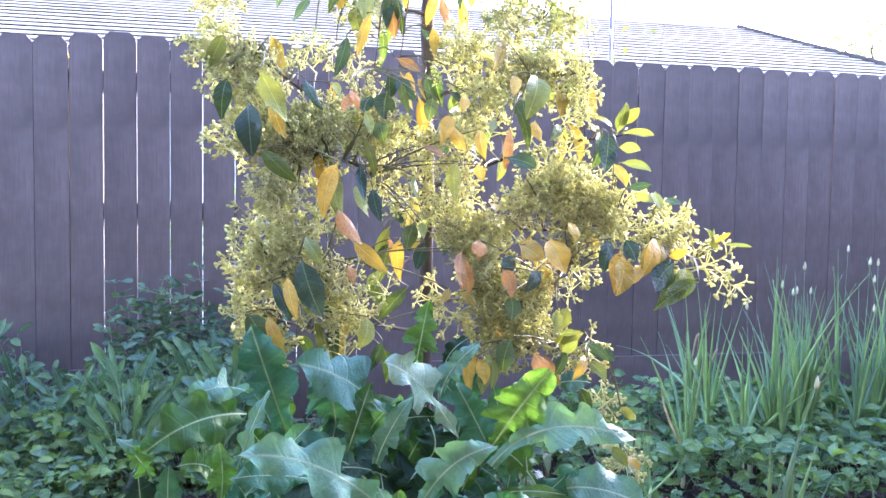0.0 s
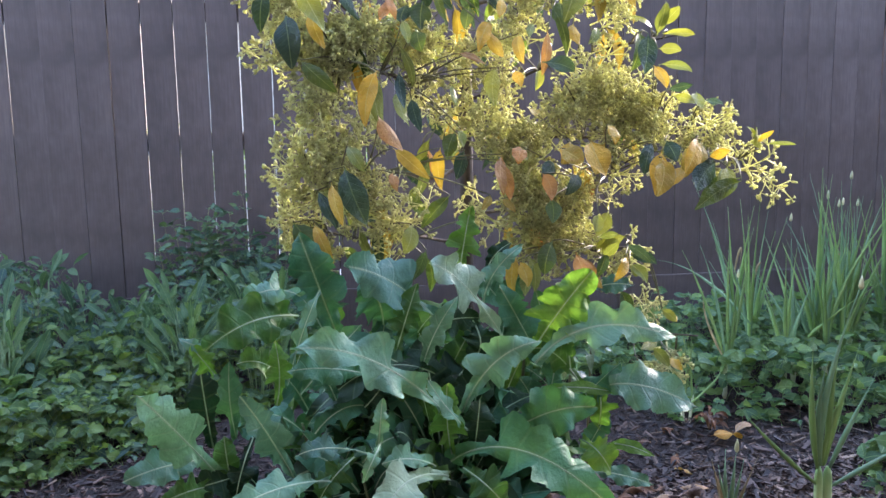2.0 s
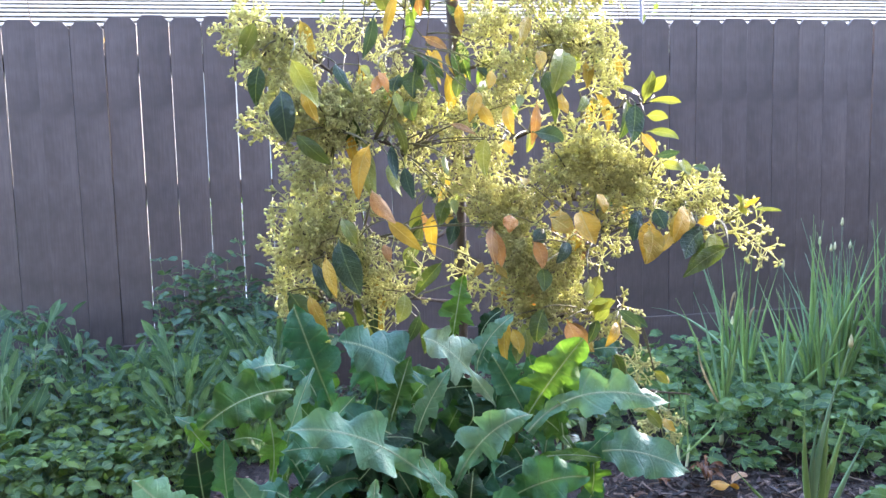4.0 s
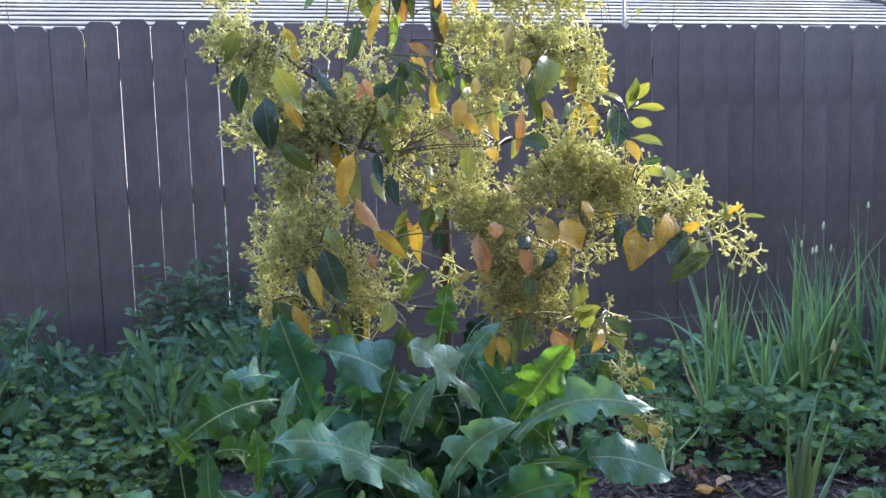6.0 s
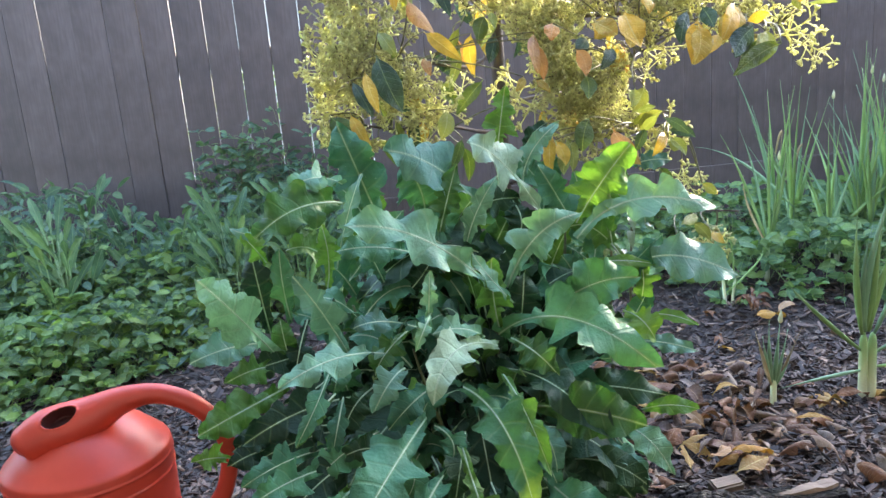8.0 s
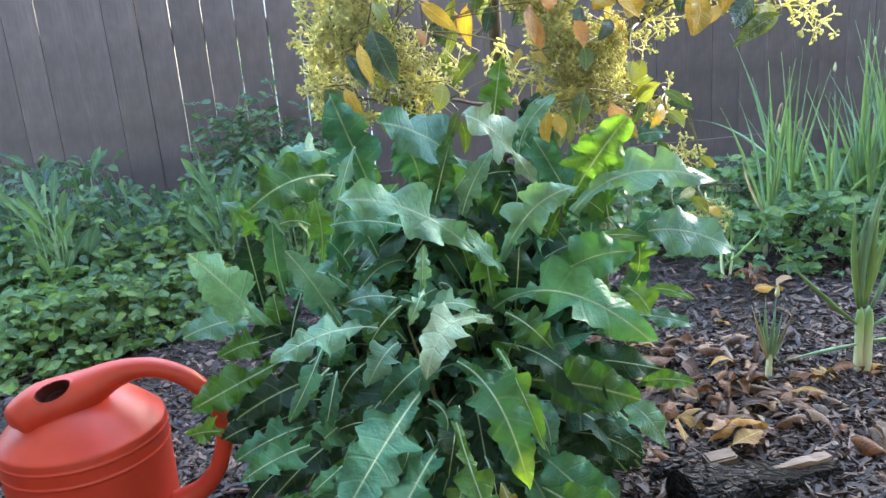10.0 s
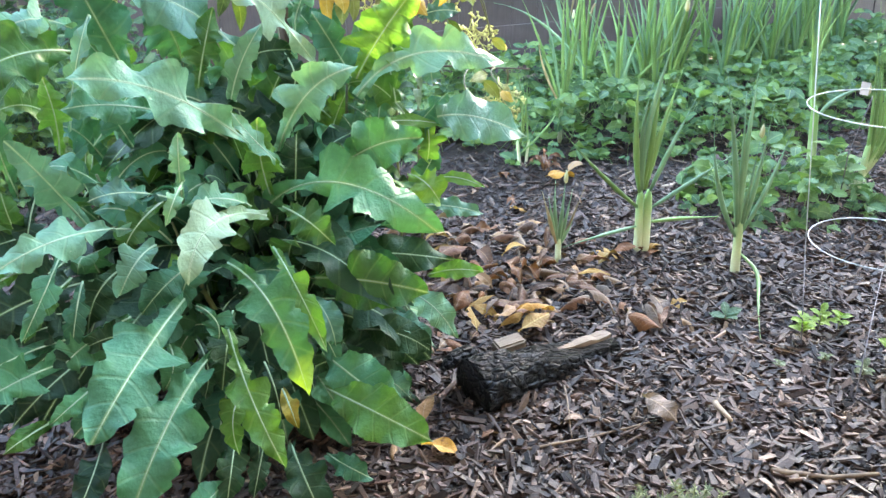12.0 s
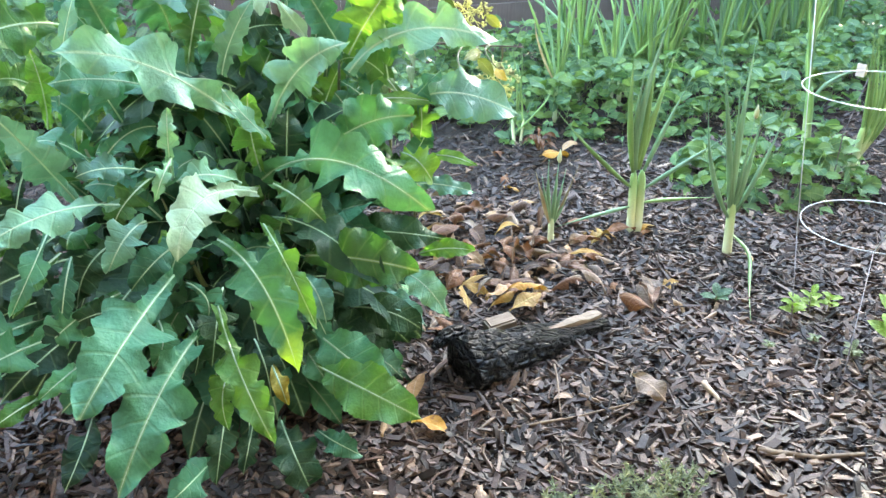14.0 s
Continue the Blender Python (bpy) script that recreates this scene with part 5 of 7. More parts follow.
thistle_leaf((-0.431, 1.140, 0.623), (-0.411, 1.115, 0.647), (-0.352, 1.130, 0.645), 0.029, 0.80, 0.20, M_LETTUCE_DARK_SHADED)
thistle_leaf((-0.072, 1.200, 0.601), (-0.074, 1.180, 0.580), (-0.063, 1.200, 0.545), 0.025, 0.80, 0.10, M_LETTUCE_BLUE)
thistle_leaf((-0.599, 0.760, 0.373), (-0.664, 0.625, 0.362), (-0.727, 0.550, 0.307), 0.042, 0.75, 0.50, M_LETTUCE)
thistle_leaf((-0.583, 0.720, 0.291), (-0.644, 0.590, 0.283), (-0.704, 0.520, 0.203), 0.040, 0.75, 0.35, M_LETTUCE)
thistle_leaf((-0.733, 0.680, 0.220), (-0.741, 0.589, 0.234), (-0.764, 0.550, 0.208), 0.017, 0.80, 0.05, M_LETTUCE_DARK_SHADED)
thistle_leaf((-0.728, 0.700, 0.298), (-0.749, 0.636, 0.315), (-0.777, 0.620, 0.302), 0.013, 0.70, 0.20, M_LETTUCE)
thistle_leaf((-0.790, 0.700, 0.256), (-0.809, 0.636, 0.282), (-0.837, 0.620, 0.274), 0.012, 0.70, 0.10, M_LETTUCE_MID)
thistle_leaf((-0.547, 0.740, 0.322), (-0.535, 0.632, 0.273), (-0.508, 0.580, 0.186), 0.025, 0.75, 0.55, M_LETTUCE_MID)
thistle_leaf((-0.528, 0.720, 0.240), (-0.560, 0.667, 0.228), (-0.562, 0.660, 0.162), 0.018, 0.75, 0.75, M_LETTUCE_LIME)
thistle_leaf((-0.558, 0.720, 0.162), (-0.575, 0.656, 0.145), (-0.592, 0.640, 0.087), 0.019, 0.75, 0.30, M_LETTUCE_DARK_SHADED)
thistle_leaf((-0.595, 0.680, 0.098), (-0.619, 0.605, 0.134), (-0.657, 0.580, 0.123), 0.024, 0.75, 0.10, M_LETTUCE)
thistle_leaf((-0.478, 0.760, 0.082), (-0.471, 0.685, 0.069), (-0.452, 0.660, -0.002), 0.030, 0.75, 0.20, M_LETTUCE_DARK_SHADED)
thistle_leaf((-0.407, 0.800, 0.218), (-0.359, 0.725, 0.189), (-0.301, 0.700, 0.131), 0.037, 0.75, 0.10, M_LETTUCE)
thistle_leaf((-0.411, 0.750, 0.178), (-0.352, 0.669, 0.169), (-0.274, 0.640, 0.114), 0.036, 0.70, 0.10, M_LETTUCE_MID)
thistle_leaf((-0.424, 0.740, 0.061), (-0.402, 0.687, 0.069), (-0.367, 0.680, 0.040), 0.019, 0.60, 0.20, M_LETTUCE)
thistle_leaf((-0.304, 0.850, 0.112), (-0.288, 0.802, 0.124), (-0.262, 0.800, 0.089), 0.019, 0.60, 0.10, M_LETTUCE_BLUE)
thistle_leaf((-0.482, 0.740, 0.202), (-0.478, 0.698, 0.195), (-0.471, 0.700, 0.155), 0.012, 0.70, 0.10, M_LETTUCE_YELLOW)
thistle_leaf((-0.593, 0.800, 0.283), (-0.584, 0.758, 0.255), (-0.595, 0.760, 0.206), 0.021, 0.80, 0.40, M_LETTUCE_DARK_SHADED)
thistle_leaf((-0.500, 0.780, 0.232), (-0.492, 0.744, 0.200), (-0.489, 0.750, 0.142), 0.022, 0.80, 0.30, M_LETTUCE_DARK_SHADED)
thistle_leaf((-0.739, 0.800, 0.466), (-0.763, 0.725, 0.437), (-0.799, 0.700, 0.383), 0.015, 0.70, 0.40, M_LETTUCE)
thistle_leaf((-0.680, 0.780, 0.313), (-0.700, 0.738, 0.345), (-0.738, 0.740, 0.334), 0.020, 0.70, 0.40, M_LETTUCE_DARK_SHADED)
thistle_leaf((-0.658, 0.760, 0.242), (-0.622, 0.718, 0.278), (-0.607, 0.720, 0.254), 0.020, 0.80, 0.30, M_LETTUCE_DARK_SHADED)
thistle_leaf((-0.584, 0.800, 0.339), (-0.559, 0.758, 0.317), (-0.583, 0.760, 0.263), 0.019, 0.70, 0.60, M_LETTUCE)
thistle_leaf((-0.342, 0.820, 0.149), (-0.384, 0.789, 0.200), (-0.420, 0.800, 0.191), 0.031, 0.70, 0.10, M_LETTUCE_DARK_SHADED)
thistle_leaf((-0.665, 0.700, 0.272), (-0.662, 0.658, 0.275), (-0.683, 0.660, 0.218), 0.011, 0.70, 0.30, M_LETTUCE_MID)
thistle_leaf((-0.516, 0.700, 0.163), (-0.538, 0.658, 0.127), (-0.552, 0.660, 0.076), 0.014, 0.80, 0.40, M_LETTUCE_DARK_SHADED)
thistle_leaf((-0.407, 0.840, 0.247), (-0.399, 0.787, 0.247), (-0.379, 0.780, 0.182), 0.016, 0.70, 0.50, M_LETTUCE)
thistle_leaf((-0.720, 0.840, 0.337), (-0.788, 0.787, 0.372), (-0.858, 0.780, 0.370), 0.025, 0.70, 0.45, M_LETTUCE_DARK_SHADED)
thistle_leaf((-0.758, 0.800, 0.323), (-0.821, 0.725, 0.347), (-0.887, 0.700, 0.327), 0.026, 0.70, 0.40, M_LETTUCE)
thistle_leaf((-0.717, 0.780, 0.313), (-0.773, 0.705, 0.315), (-0.836, 0.680, 0.270), 0.026, 0.70, 0.40, M_LETTUCE_DARK_SHADED)
thistle_leaf((-0.677, 0.800, 0.340), (-0.736, 0.736, 0.341), (-0.793, 0.720, 0.299), 0.026, 0.70, 0.45, M_LETTUCE)
thistle_leaf((-0.796, 0.860, 0.340), (-0.852, 0.796, 0.366), (-0.907, 0.780, 0.350), 0.025, 0.70, 0.30, M_LETTUCE_DARK_SHADED)
thistle_leaf((-0.668, 0.740, 0.269), (-0.717, 0.676, 0.280), (-0.766, 0.660, 0.249), 0.024, 0.75, 0.30, M_LETTUCE)
thistle_leaf((-0.819, 0.780, 0.268), (-0.847, 0.716, 0.280), (-0.879, 0.700, 0.254), 0.021, 0.70, 0.30, M_LETTUCE_DARK_SHADED)
thistle_leaf((-0.843, 0.960, 0.413), (-0.876, 0.896, 0.437), (-0.922, 0.880, 0.426), 0.025, 0.70, 0.40, M_LETTUCE_MID)
thistle_leaf((-0.792, 0.980, 0.426), (-0.837, 0.927, 0.435), (-0.885, 0.920, 0.428), 0.028, 0.70, 0.40, M_LETTUCE_DARK_SHADED)
thistle_leaf((-0.751, 0.900, 0.409), (-0.777, 0.847, 0.408), (-0.825, 0.840, 0.392), 0.026, 0.70, 0.40, M_LETTUCE_DARK_SHADED)
thistle_leaf((-0.607, 0.900, 0.475), (-0.650, 0.858, 0.454), (-0.673, 0.860, 0.415), 0.023, 0.70, 0.50, M_LETTUCE_MID)
thistle_leaf((-0.559, 0.860, 0.401), (-0.589, 0.807, 0.386), (-0.608, 0.800, 0.341), 0.024, 0.70, 0.40, M_LETTUCE)
thistle_leaf((-0.534, 0.800, 0.320), (-0.553, 0.736, 0.295), (-0.569, 0.720, 0.236), 0.025, 0.75, 0.40, M_LETTUCE_DARK_SHADED)


def thistle_filling():
    """The leaves deeper in the plant, round its stalks."""
    rnd = random.Random(31)
    for i in range(210):
        d = Vector((rnd.gauss(0, 1), rnd.gauss(0, 1), rnd.gauss(0, 1))).normalized() * rnd.random() ** 0.45
        tip = Vector((-0.46 + 0.33 * d.x, 1.07 + 0.20 * d.y, 0.34 + 0.31 * d.z))
        tip.z = max(tip.z, 0.03)
        out = Vector((tip.x + 0.44, tip.y - 1.03, 0))
        if out.length < 0.05:
            continue
        base = Vector((-0.44, 1.03, 0)) + out * rnd.uniform(0.05, 0.25)
        base.z = min(0.7, max(0.03, tip.z + rnd.uniform(-0.12, 0.10)))
        if (tip - base).length < 0.16:
            base.z = max(0.03, tip.z - 0.2)
        # the crown leans back over the stalks
        tip.y += 0.10 * max(0, tip.z - 0.35)
        # mostly the dark tone, so the shaded interior is put into the colour
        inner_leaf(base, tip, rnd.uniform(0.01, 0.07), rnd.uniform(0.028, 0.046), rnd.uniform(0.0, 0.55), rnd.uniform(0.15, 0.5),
                     rnd.choice((M_LETTUCE_DARK_SHADED, M_LETTUCE_DARK_SHADED, M_LETTUCE) if tip.z < 0.36 else (M_LETTUCE, M_LETTUCE_DARK_SHADED, M_LETTUCE_DARK_SHADED, M_LETTUCE_MID)))


def thistle_skirt():
    """The lowest leaves, drooping to the mulch all round."""
    rnd = random.Random(77)
    for i in range(84):
        az = rnd.uniform(0, 2 * math.pi)
        out = Vector((math.cos(az), math.sin(az) * 0.8, 0))
        z = rnd.uniform(0.08, 0.36)
        base = Vector((-0.50, 1.02, z)) + out * rnd.uniform(0.05, 0.18)
        tip = Vector((-0.50, 1.02, 0)) + out * rnd.uniform(0.26, 0.40)
        tip.z = max(0.02, z - rnd.uniform(0.06, 0.22))
        if tip.y < 0.78:
            tip.y = 0.78 + rnd.uniform(0, 0.05)
        # dark tone carries the shade low in the plant and its older leaves
        inner_leaf(base, tip, rnd.uniform(0.02, 0.05), rnd.uniform(0.028, 0.045), rnd.uniform(0.3, 0.7), rnd.uniform(0.2, 0.5), rnd.choice((M_LETTUCE, M_LETTUCE_DARK_SHADED, M_LETTUCE_DARK_SHADED, M_LETTUCE_DARK_SHADED)))


def thistle_crown():
    """The upper leaves behind the front ones."""
    rnd = random.Random(52)
    for i in range(90):
        foot = Vector((rnd.uniform(-0.76, -0.12), rnd.uniform(1.10, 1.30), rnd.uniform(0.28, 0.55)))
        az = rnd.uniform(0, 2 * math.pi)
        tip = foot + Vector((math.cos(az) * rnd.uniform(0.04, 0.13), math.sin(az) * 0.06, rnd.uniform(0.04, 0.19)))
        tip.z = min(tip.z, 0.74)
        inner_leaf(foot, tip, rnd.uniform(0.0, 0.04), rnd.uniform(0.024, 0.038), rnd.uniform(0.3, 0.8), rnd.uniform(0.25, 0.5),
                     rnd.choice((M_LETTUCE, M_LETTUCE_MID, M_LETTUCE_BLUE, M_LETTUCE)))


def stalk_leaves(foot, top, count, seed):
    """Leaves in a spiral up one stalk, arching outward and down."""
    rnd = random.Random(seed)
    foot, top = Vector(foot), Vector(top)
    for i in range(count):
        u = 0.15 + 0.85 * i / count
        base = foot.lerp(top, u)
        az = i * 2.4 + rnd.uniform(-0.4, 0.4)
        reach = rnd.uniform(0.13, 0.22) * (1.15 - 0.5 * u)
        tip = base + Vector((math.cos(az) * reach, math.sin(az) * reach * 0.8, rnd.uniform(-0.10, 0.06) + 0.08 * u))
        tip.z = max(tip.z, 0.03)
        # lower leaves lean to the dark tone, shade painted as colour
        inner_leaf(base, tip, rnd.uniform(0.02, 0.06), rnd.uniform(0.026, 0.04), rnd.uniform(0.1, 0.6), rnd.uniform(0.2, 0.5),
                     rnd.choice((M_LETTUCE, M_LETTUCE_DARK_SHADED, M_LETTUCE_DARK_SHADED) if u < 0.5 else (M_LETTUCE, M_LETTUCE_LIME, M_LETTUCE_DARK_SHADED, M_LETTUCE)))


stalk_leaves((-0.46, 0.99, 0), (-0.70, 1.0, 0.50), 14, 5)
stalk_leaves((-0.45, 0.96, 0), (-0.62, 0.95, 0.42), 10, 6)
stalk_leaves((-0.50, 0.98, 0), (-0.78, 1.04, 0.34), 20, 7)
stalk_leaves((-0.48, 1.0, 0), (-0.76, 1.10, 0.46), 12, 9)
stalk_leaves((-0.48, 0.95, 0), (-0.68, 0.96, 0.24), 18, 8)
thistle_filling()
thistle_skirt()
thistle_crown()

# ---- weeds and ground cover ----
def smooth(x):
    x = min(max(x, 0.0), 1.0)
    return x * x * (3 - 2 * x)


def small_leaf(s, root, tip, half, rnd, stalk_from=None, nu=5):
    """A toothed leaf of a few faces, with its stalk."""
    facing = (rnd.gauss(0, 0.8), rnd.gauss(-0.45, 0.8), 0.8)
    s.add(*blade(root, tip, (Vector(tip) - Vector(root)).length * 0.08, half, toothed, facing, fold=rnd.uniform(0, 0.5), nu=nu, nv=1))
    if stalk_from is not None:
        v, f = tube([stalk_from, Vector(stalk_from).lerp(Vector(root), 0.6) + Vector((0, 0, 0.01)), root], 0.0009, 3, cap=False)
        s.add(v, f)


def leaf_carpet(name, label, mat, spots, height, size, seed, three=False):
    """Low leafy growth: leaves on stalks from the ground up to height(x, y)."""
    rnd = random.Random(seed)
    s = Soup()
    for x, y in spots:
        h = height(x, y)
        if h < 0.01:
            continue
        z = h * (1 - 0.9 * rnd.random() ** 1.35)
        z += 0.02 * rnd.uniform(-1, 1)
        z = max(z, 0.015)
        az = rnd.uniform(0, 6.28)
        length = size * rnd.uniform(0.45, 1.35)
        out = Vector((math.cos(az), math.sin(az), rnd.uniform(-0.9, 0.7)))
        root = Vector((x, y, z))
        ground = Vector((x + rnd.uniform(-0.05, 0.05), y + rnd.uniform(-0.05, 0.05), max(0.0, z - 0.05)))
        if three:
            for turn in (-1.15, 0, 1.15):
                o = Vector((math.cos(az + turn), math.sin(az + turn), out.z * 0.6 + 0.1)) * length
                small_leaf(s, root, root + o, length * 0.42, rnd, ground if turn == 0 else None, 9)
        else:
            small_leaf(s, root, root + out * length, length * rnd.uniform(0.2, 0.34), rnd, ground)
    ob = s.link(name, mat)
    return tagged(ob, label, "ground cover", kind="stuff")


def left_height(x, y):
    """The mound of weeds before the left part of the fence."""
    front = 1.78 + 0.30 * smooth((x + 1.8) / 0.45) + 0.45 * smooth((x + 1.35) / 0.4)
    if y < front or x > -0.62:
        return 0
    edge = smooth((y - front) / 0.25)
    bump_h = 0.5 + 0.5 * noise.noise(Vector((x * 2.3, y * 2.3, 1.0)))
    far = smooth((y - 2.3) / 0.7)
    notch = 1 - 0.55 * math.exp(-((x + 1.52) / 0.16) ** 2) * far
    return edge * (0.12 + 0.10 * bump_h + far * (0.24 + 0.12 * bump_h) * notch)


def right_height(x, y):
    """The bramble leaves under the onions."""
    front = 1.98 + 0.12 * math.sin(x * 3.1) + (0.25 if x < 0.55 else 0)
    a = 0.0
    if y > front and 0.2 < x < 3.2:
        a = smooth((y - front) / 0.14) * (0.15 + 0.13 * noise.noise(Vector((x * 4, y * 4, 5))) + 0.06 * smooth((x - 0.5) / 0.5))
    d = math.hypot((x - 1.13) / 0.30, (y - 1.47) / 0.24)
    b = 0.17 * smooth((1.15 - d) / 0.5)
    return max(a, b)


def spots(rnd, x0, x1, y0, y1, n):
    return [(rnd.uniform(x0, x1), rnd.uniform(y0, y1)) for _ in range(n)]


RND = random.Random(8)
leaf_carpet("weed_carpet", "dense low green weeds covering the bed by the fence", M_WEED, spots(RND, -3.4, -0.6, 2.1, 3.42, 5600), left_height, 0.058, 1)
leaf_carpet("mint_carpet", "bright green toothed ground cover at the edge of the mulch", M_WEED_LIGHT,
            spots(RND, -2.6, -0.8, 1.75, 2.75, 3400), lambda x, y: left_height(x, y) * 1.02, 0.040, 2, three=True)
leaf_carpet("bramble_carpet", "low bramble leaves with toothed leaflets under the onions", M_BERRY,
            spots(RND, 0.2, 3.2, 1.2, 3.2, 4200), right_height, 0.048, 3, three=True)
leaf_carpet("fence_foot_weeds", "small dark weeds along the foot of the fence", M_WEED,
            spots(RND, -0.7, 1.4, 2.9, 3.44, 700), lambda x, y: 0.10 + 0.08 * noise.noise(Vector((x * 4, y * 4, 2))), 0.04, 4)


def dock_plant(at, leaves, tall, seed):
    """A clump of upright paddle-shaped leaves."""
    rnd = random.Random(seed)
    dock = thing("dock_plant", "clump of upright paddle-shaped green leaves by the fence", "weed plant", at, "dock plants by the fence")
    for i in range(leaves):
        az = rnd.uniform(0, 6.28)
        spread = rnd.uniform(0.05, 0.13)
        foot = Vector((math.cos(az) * 0.02, math.sin(az) * 0.02, 0))
        base = foot + Vector((math.cos(az) * 0.03, math.sin(az) * 0.03, tall * rnd.uniform(0.2, 0.62)))
        tip = base + Vector((math.cos(az) * spread, math.sin(az) * spread * 0.6, rnd.uniform(0.08, 0.16)))
        s = Soup()
        s.add(*tube(bend(foot, base, 0.0, 4), 0.0028, 4))
        s.add(*blade(base, tip, 0.0, rnd.uniform(0.011, 0.018), paddle, (rnd.uniform(-0.6, 0.6), -1, 0.4), fold=0.3, wave=0.08, waves=2,
                     nu=12, nv=2, seed=seed + i, sway=(0, 0, 0.01)))
        s.link("leaf", M_DOCK, dock)
    return dock


dock_plant((-1.86, 3.12, 0.0), 9, 0.86, 1)
dock_plant((-2.15, 3.05, 0.0), 8, 0.50, 2)
dock_plant((-1.66, 3.05, 0.0), 10, 0.55, 3)
dock_plant((-1.44, 3.00, 0.0), 12, 0.42, 4)
dock_plant((-1.56, 2.80, 0.0), 12, 0.34, 5)
dock_plant((-1.28, 3.10, 0.0), 8, 0.36, 6)
dock_plant((-0.98, 3.00, 0.0), 11, 0.50, 7)
dock_plant((-0.84, 2.92, 0.0), 11, 0.46, 8)
dock_plant((-0.70, 3.05, 0.0), 8, 0.46, 9)
dock_plant((-2.40, 3.10, 0.0), 9, 0.60, 10)
dock_plant((-1.10, 3.15, 0.0), 8, 0.52, 11)
for i in range(24):
    dock_plant((RND.uniform(-2.5, -0.75), RND.uniform(2.45, 3.15), 0.0), RND.randint(10, 16), RND.uniform(0.42, 0.70), 30 + i)


def leafy_weed(at, tall, stems, seed):
    """A branching weed with small round-toothed leaves."""
    rnd = random.Random(seed)
    weed = thing("leafy_weed", "tall branching weed with small dark leaves against the fence", "weed plant", at, "tall weeds by the fence")
    leaves = Soup()
    for _ in range(stems):
        top = Vector((rnd.uniform(-0.16, 0.16), rnd.uniform(-0.1, 0.1), tall * rnd.uniform(0.75, 1.15)))
        pts = bend((rnd.uniform(-0.04, 0.04), rnd.uniform(-0.04, 0.04), 0), top, 0, 12, (rnd.uniform(-0.04, 0.04), 0, 0))
        s = Soup()
        s.add(*tube(pts, [0.003 * (1 - 0.6 * i / 11) for i in range(12)], 4))
        s.link("stem", M_TWIG, weed)
        for p in pts[2:]:
            for _ in range(4):
                az = rnd.uniform(0, 6.28)
                o = Vector((math.cos(az), math.sin(az), rnd.uniform(-0.1, 0.5)))
                a = p + o * rnd.uniform(0.01, 0.04)
                small_leaf(leaves, a, a + o * rnd.uniform(0.03, 0.06), rnd.uniform(0.011, 0.02), rnd, p)
    leaves.link("leaves", M_WEED, weed)
    return weed


leafy_weed((-1.26, 3.28, 0), 0.66, 9, 1)
leafy_weed((-1.08, 3.32, 0), 0.62, 9, 2)
leafy_weed((-0.92, 3.30, 0), 0.60, 8, 3)
leafy_weed((-0.99, 3.38, 0), 0.76, 2, 4)
leafy_weed((-2.10, 2.75, 0), 0.46, 5, 5)
leafy_weed((-1.85, 2.70, 0), 0.42, 5, 6)
leafy_weed((-2.45, 2.80, 0), 0.55, 5, 7)
leafy_weed((-0.75, 3.25, 0), 0.55, 4, 8)

# ---- onions ----
def onion_leaf(points, radius, mat, parent, label="", folds=10):
    """A hollow tapering leaf through three or four points."""
    p = [Vector(q) for q in points]
    pts = []
    if len(p) == 3:
        a, m, b = p
        c = m * 2 - (a + b) / 2
        pts = [a * (1 - u) ** 2 + c * (2 * u * (1 - u)) + b * u * u for u in [i / folds for i in range(folds + 1)]]
    else:
        for a, b in zip(p, p[1:]):
            pts += [a.lerp(b, i / 4) for i in range(4)]
        pts.append(p[-1])
        for _ in range(2):
            pts = [pts[0]] + [(pts[k - 1] + pts[k] * 2 + pts[k + 1]) / 4 for k in range(1, len(pts) - 1)] + [pts[-1]]
    n = len(pts)
    s = Soup()
    s.add(*tube(pts, [max(0.0006, radius * (0.5 + 0.58 * math.sin(3.0 * min(i / n * 1.4, 1))) * (1 - (i / (n - 1)) ** 2.2)) for i in range(n)], 7))
    return s.link("leaf", mat, parent, label)


def onion(at, label, shafts, leaves, group="onions"):
    """shafts: (foot, top, radius); leaves: (points, radius, material)."""
    ob = thing("onion", label, "onion", at, group)
    for foot, top, r in shafts:
        s = Soup()
        foot, top = Vector(foot), Vector(top)
        rise = top - foot
        s.add(*tube([foot, foot + rise * 0.12, foot + rise * 0.35, foot + rise * 0.6, foot + rise * 0.8, top, top + rise * 0.12, top + rise * 0.22],
                    [r * 0.6, r * 1.12, r * 1.05, r, r * 0.97, r * 0.95, r * 0.8, r * 0.4], 12))
        s.link("shaft", M_ONION_BASE, ob, "white blanched shaft turning pale green")
    for points, r, mat in leaves:
        onion_leaf(points, r, mat, ob)
    return ob


def bud(parent, at):
    s = Soup()
    p = Vector(at)
    s.add(*tube([p - Vector((0, 0, 0.004)), p + Vector((0, 0, 0.004)), p + Vector((0.001, 0, 0.016)), p + Vector((0.001, 0, 0.030))], [0.003, 0.0065, 0.005, 0.0006], 7))
    s.link("flower_bud", M_ONION_BUD, parent, "pale pointed flower bud")


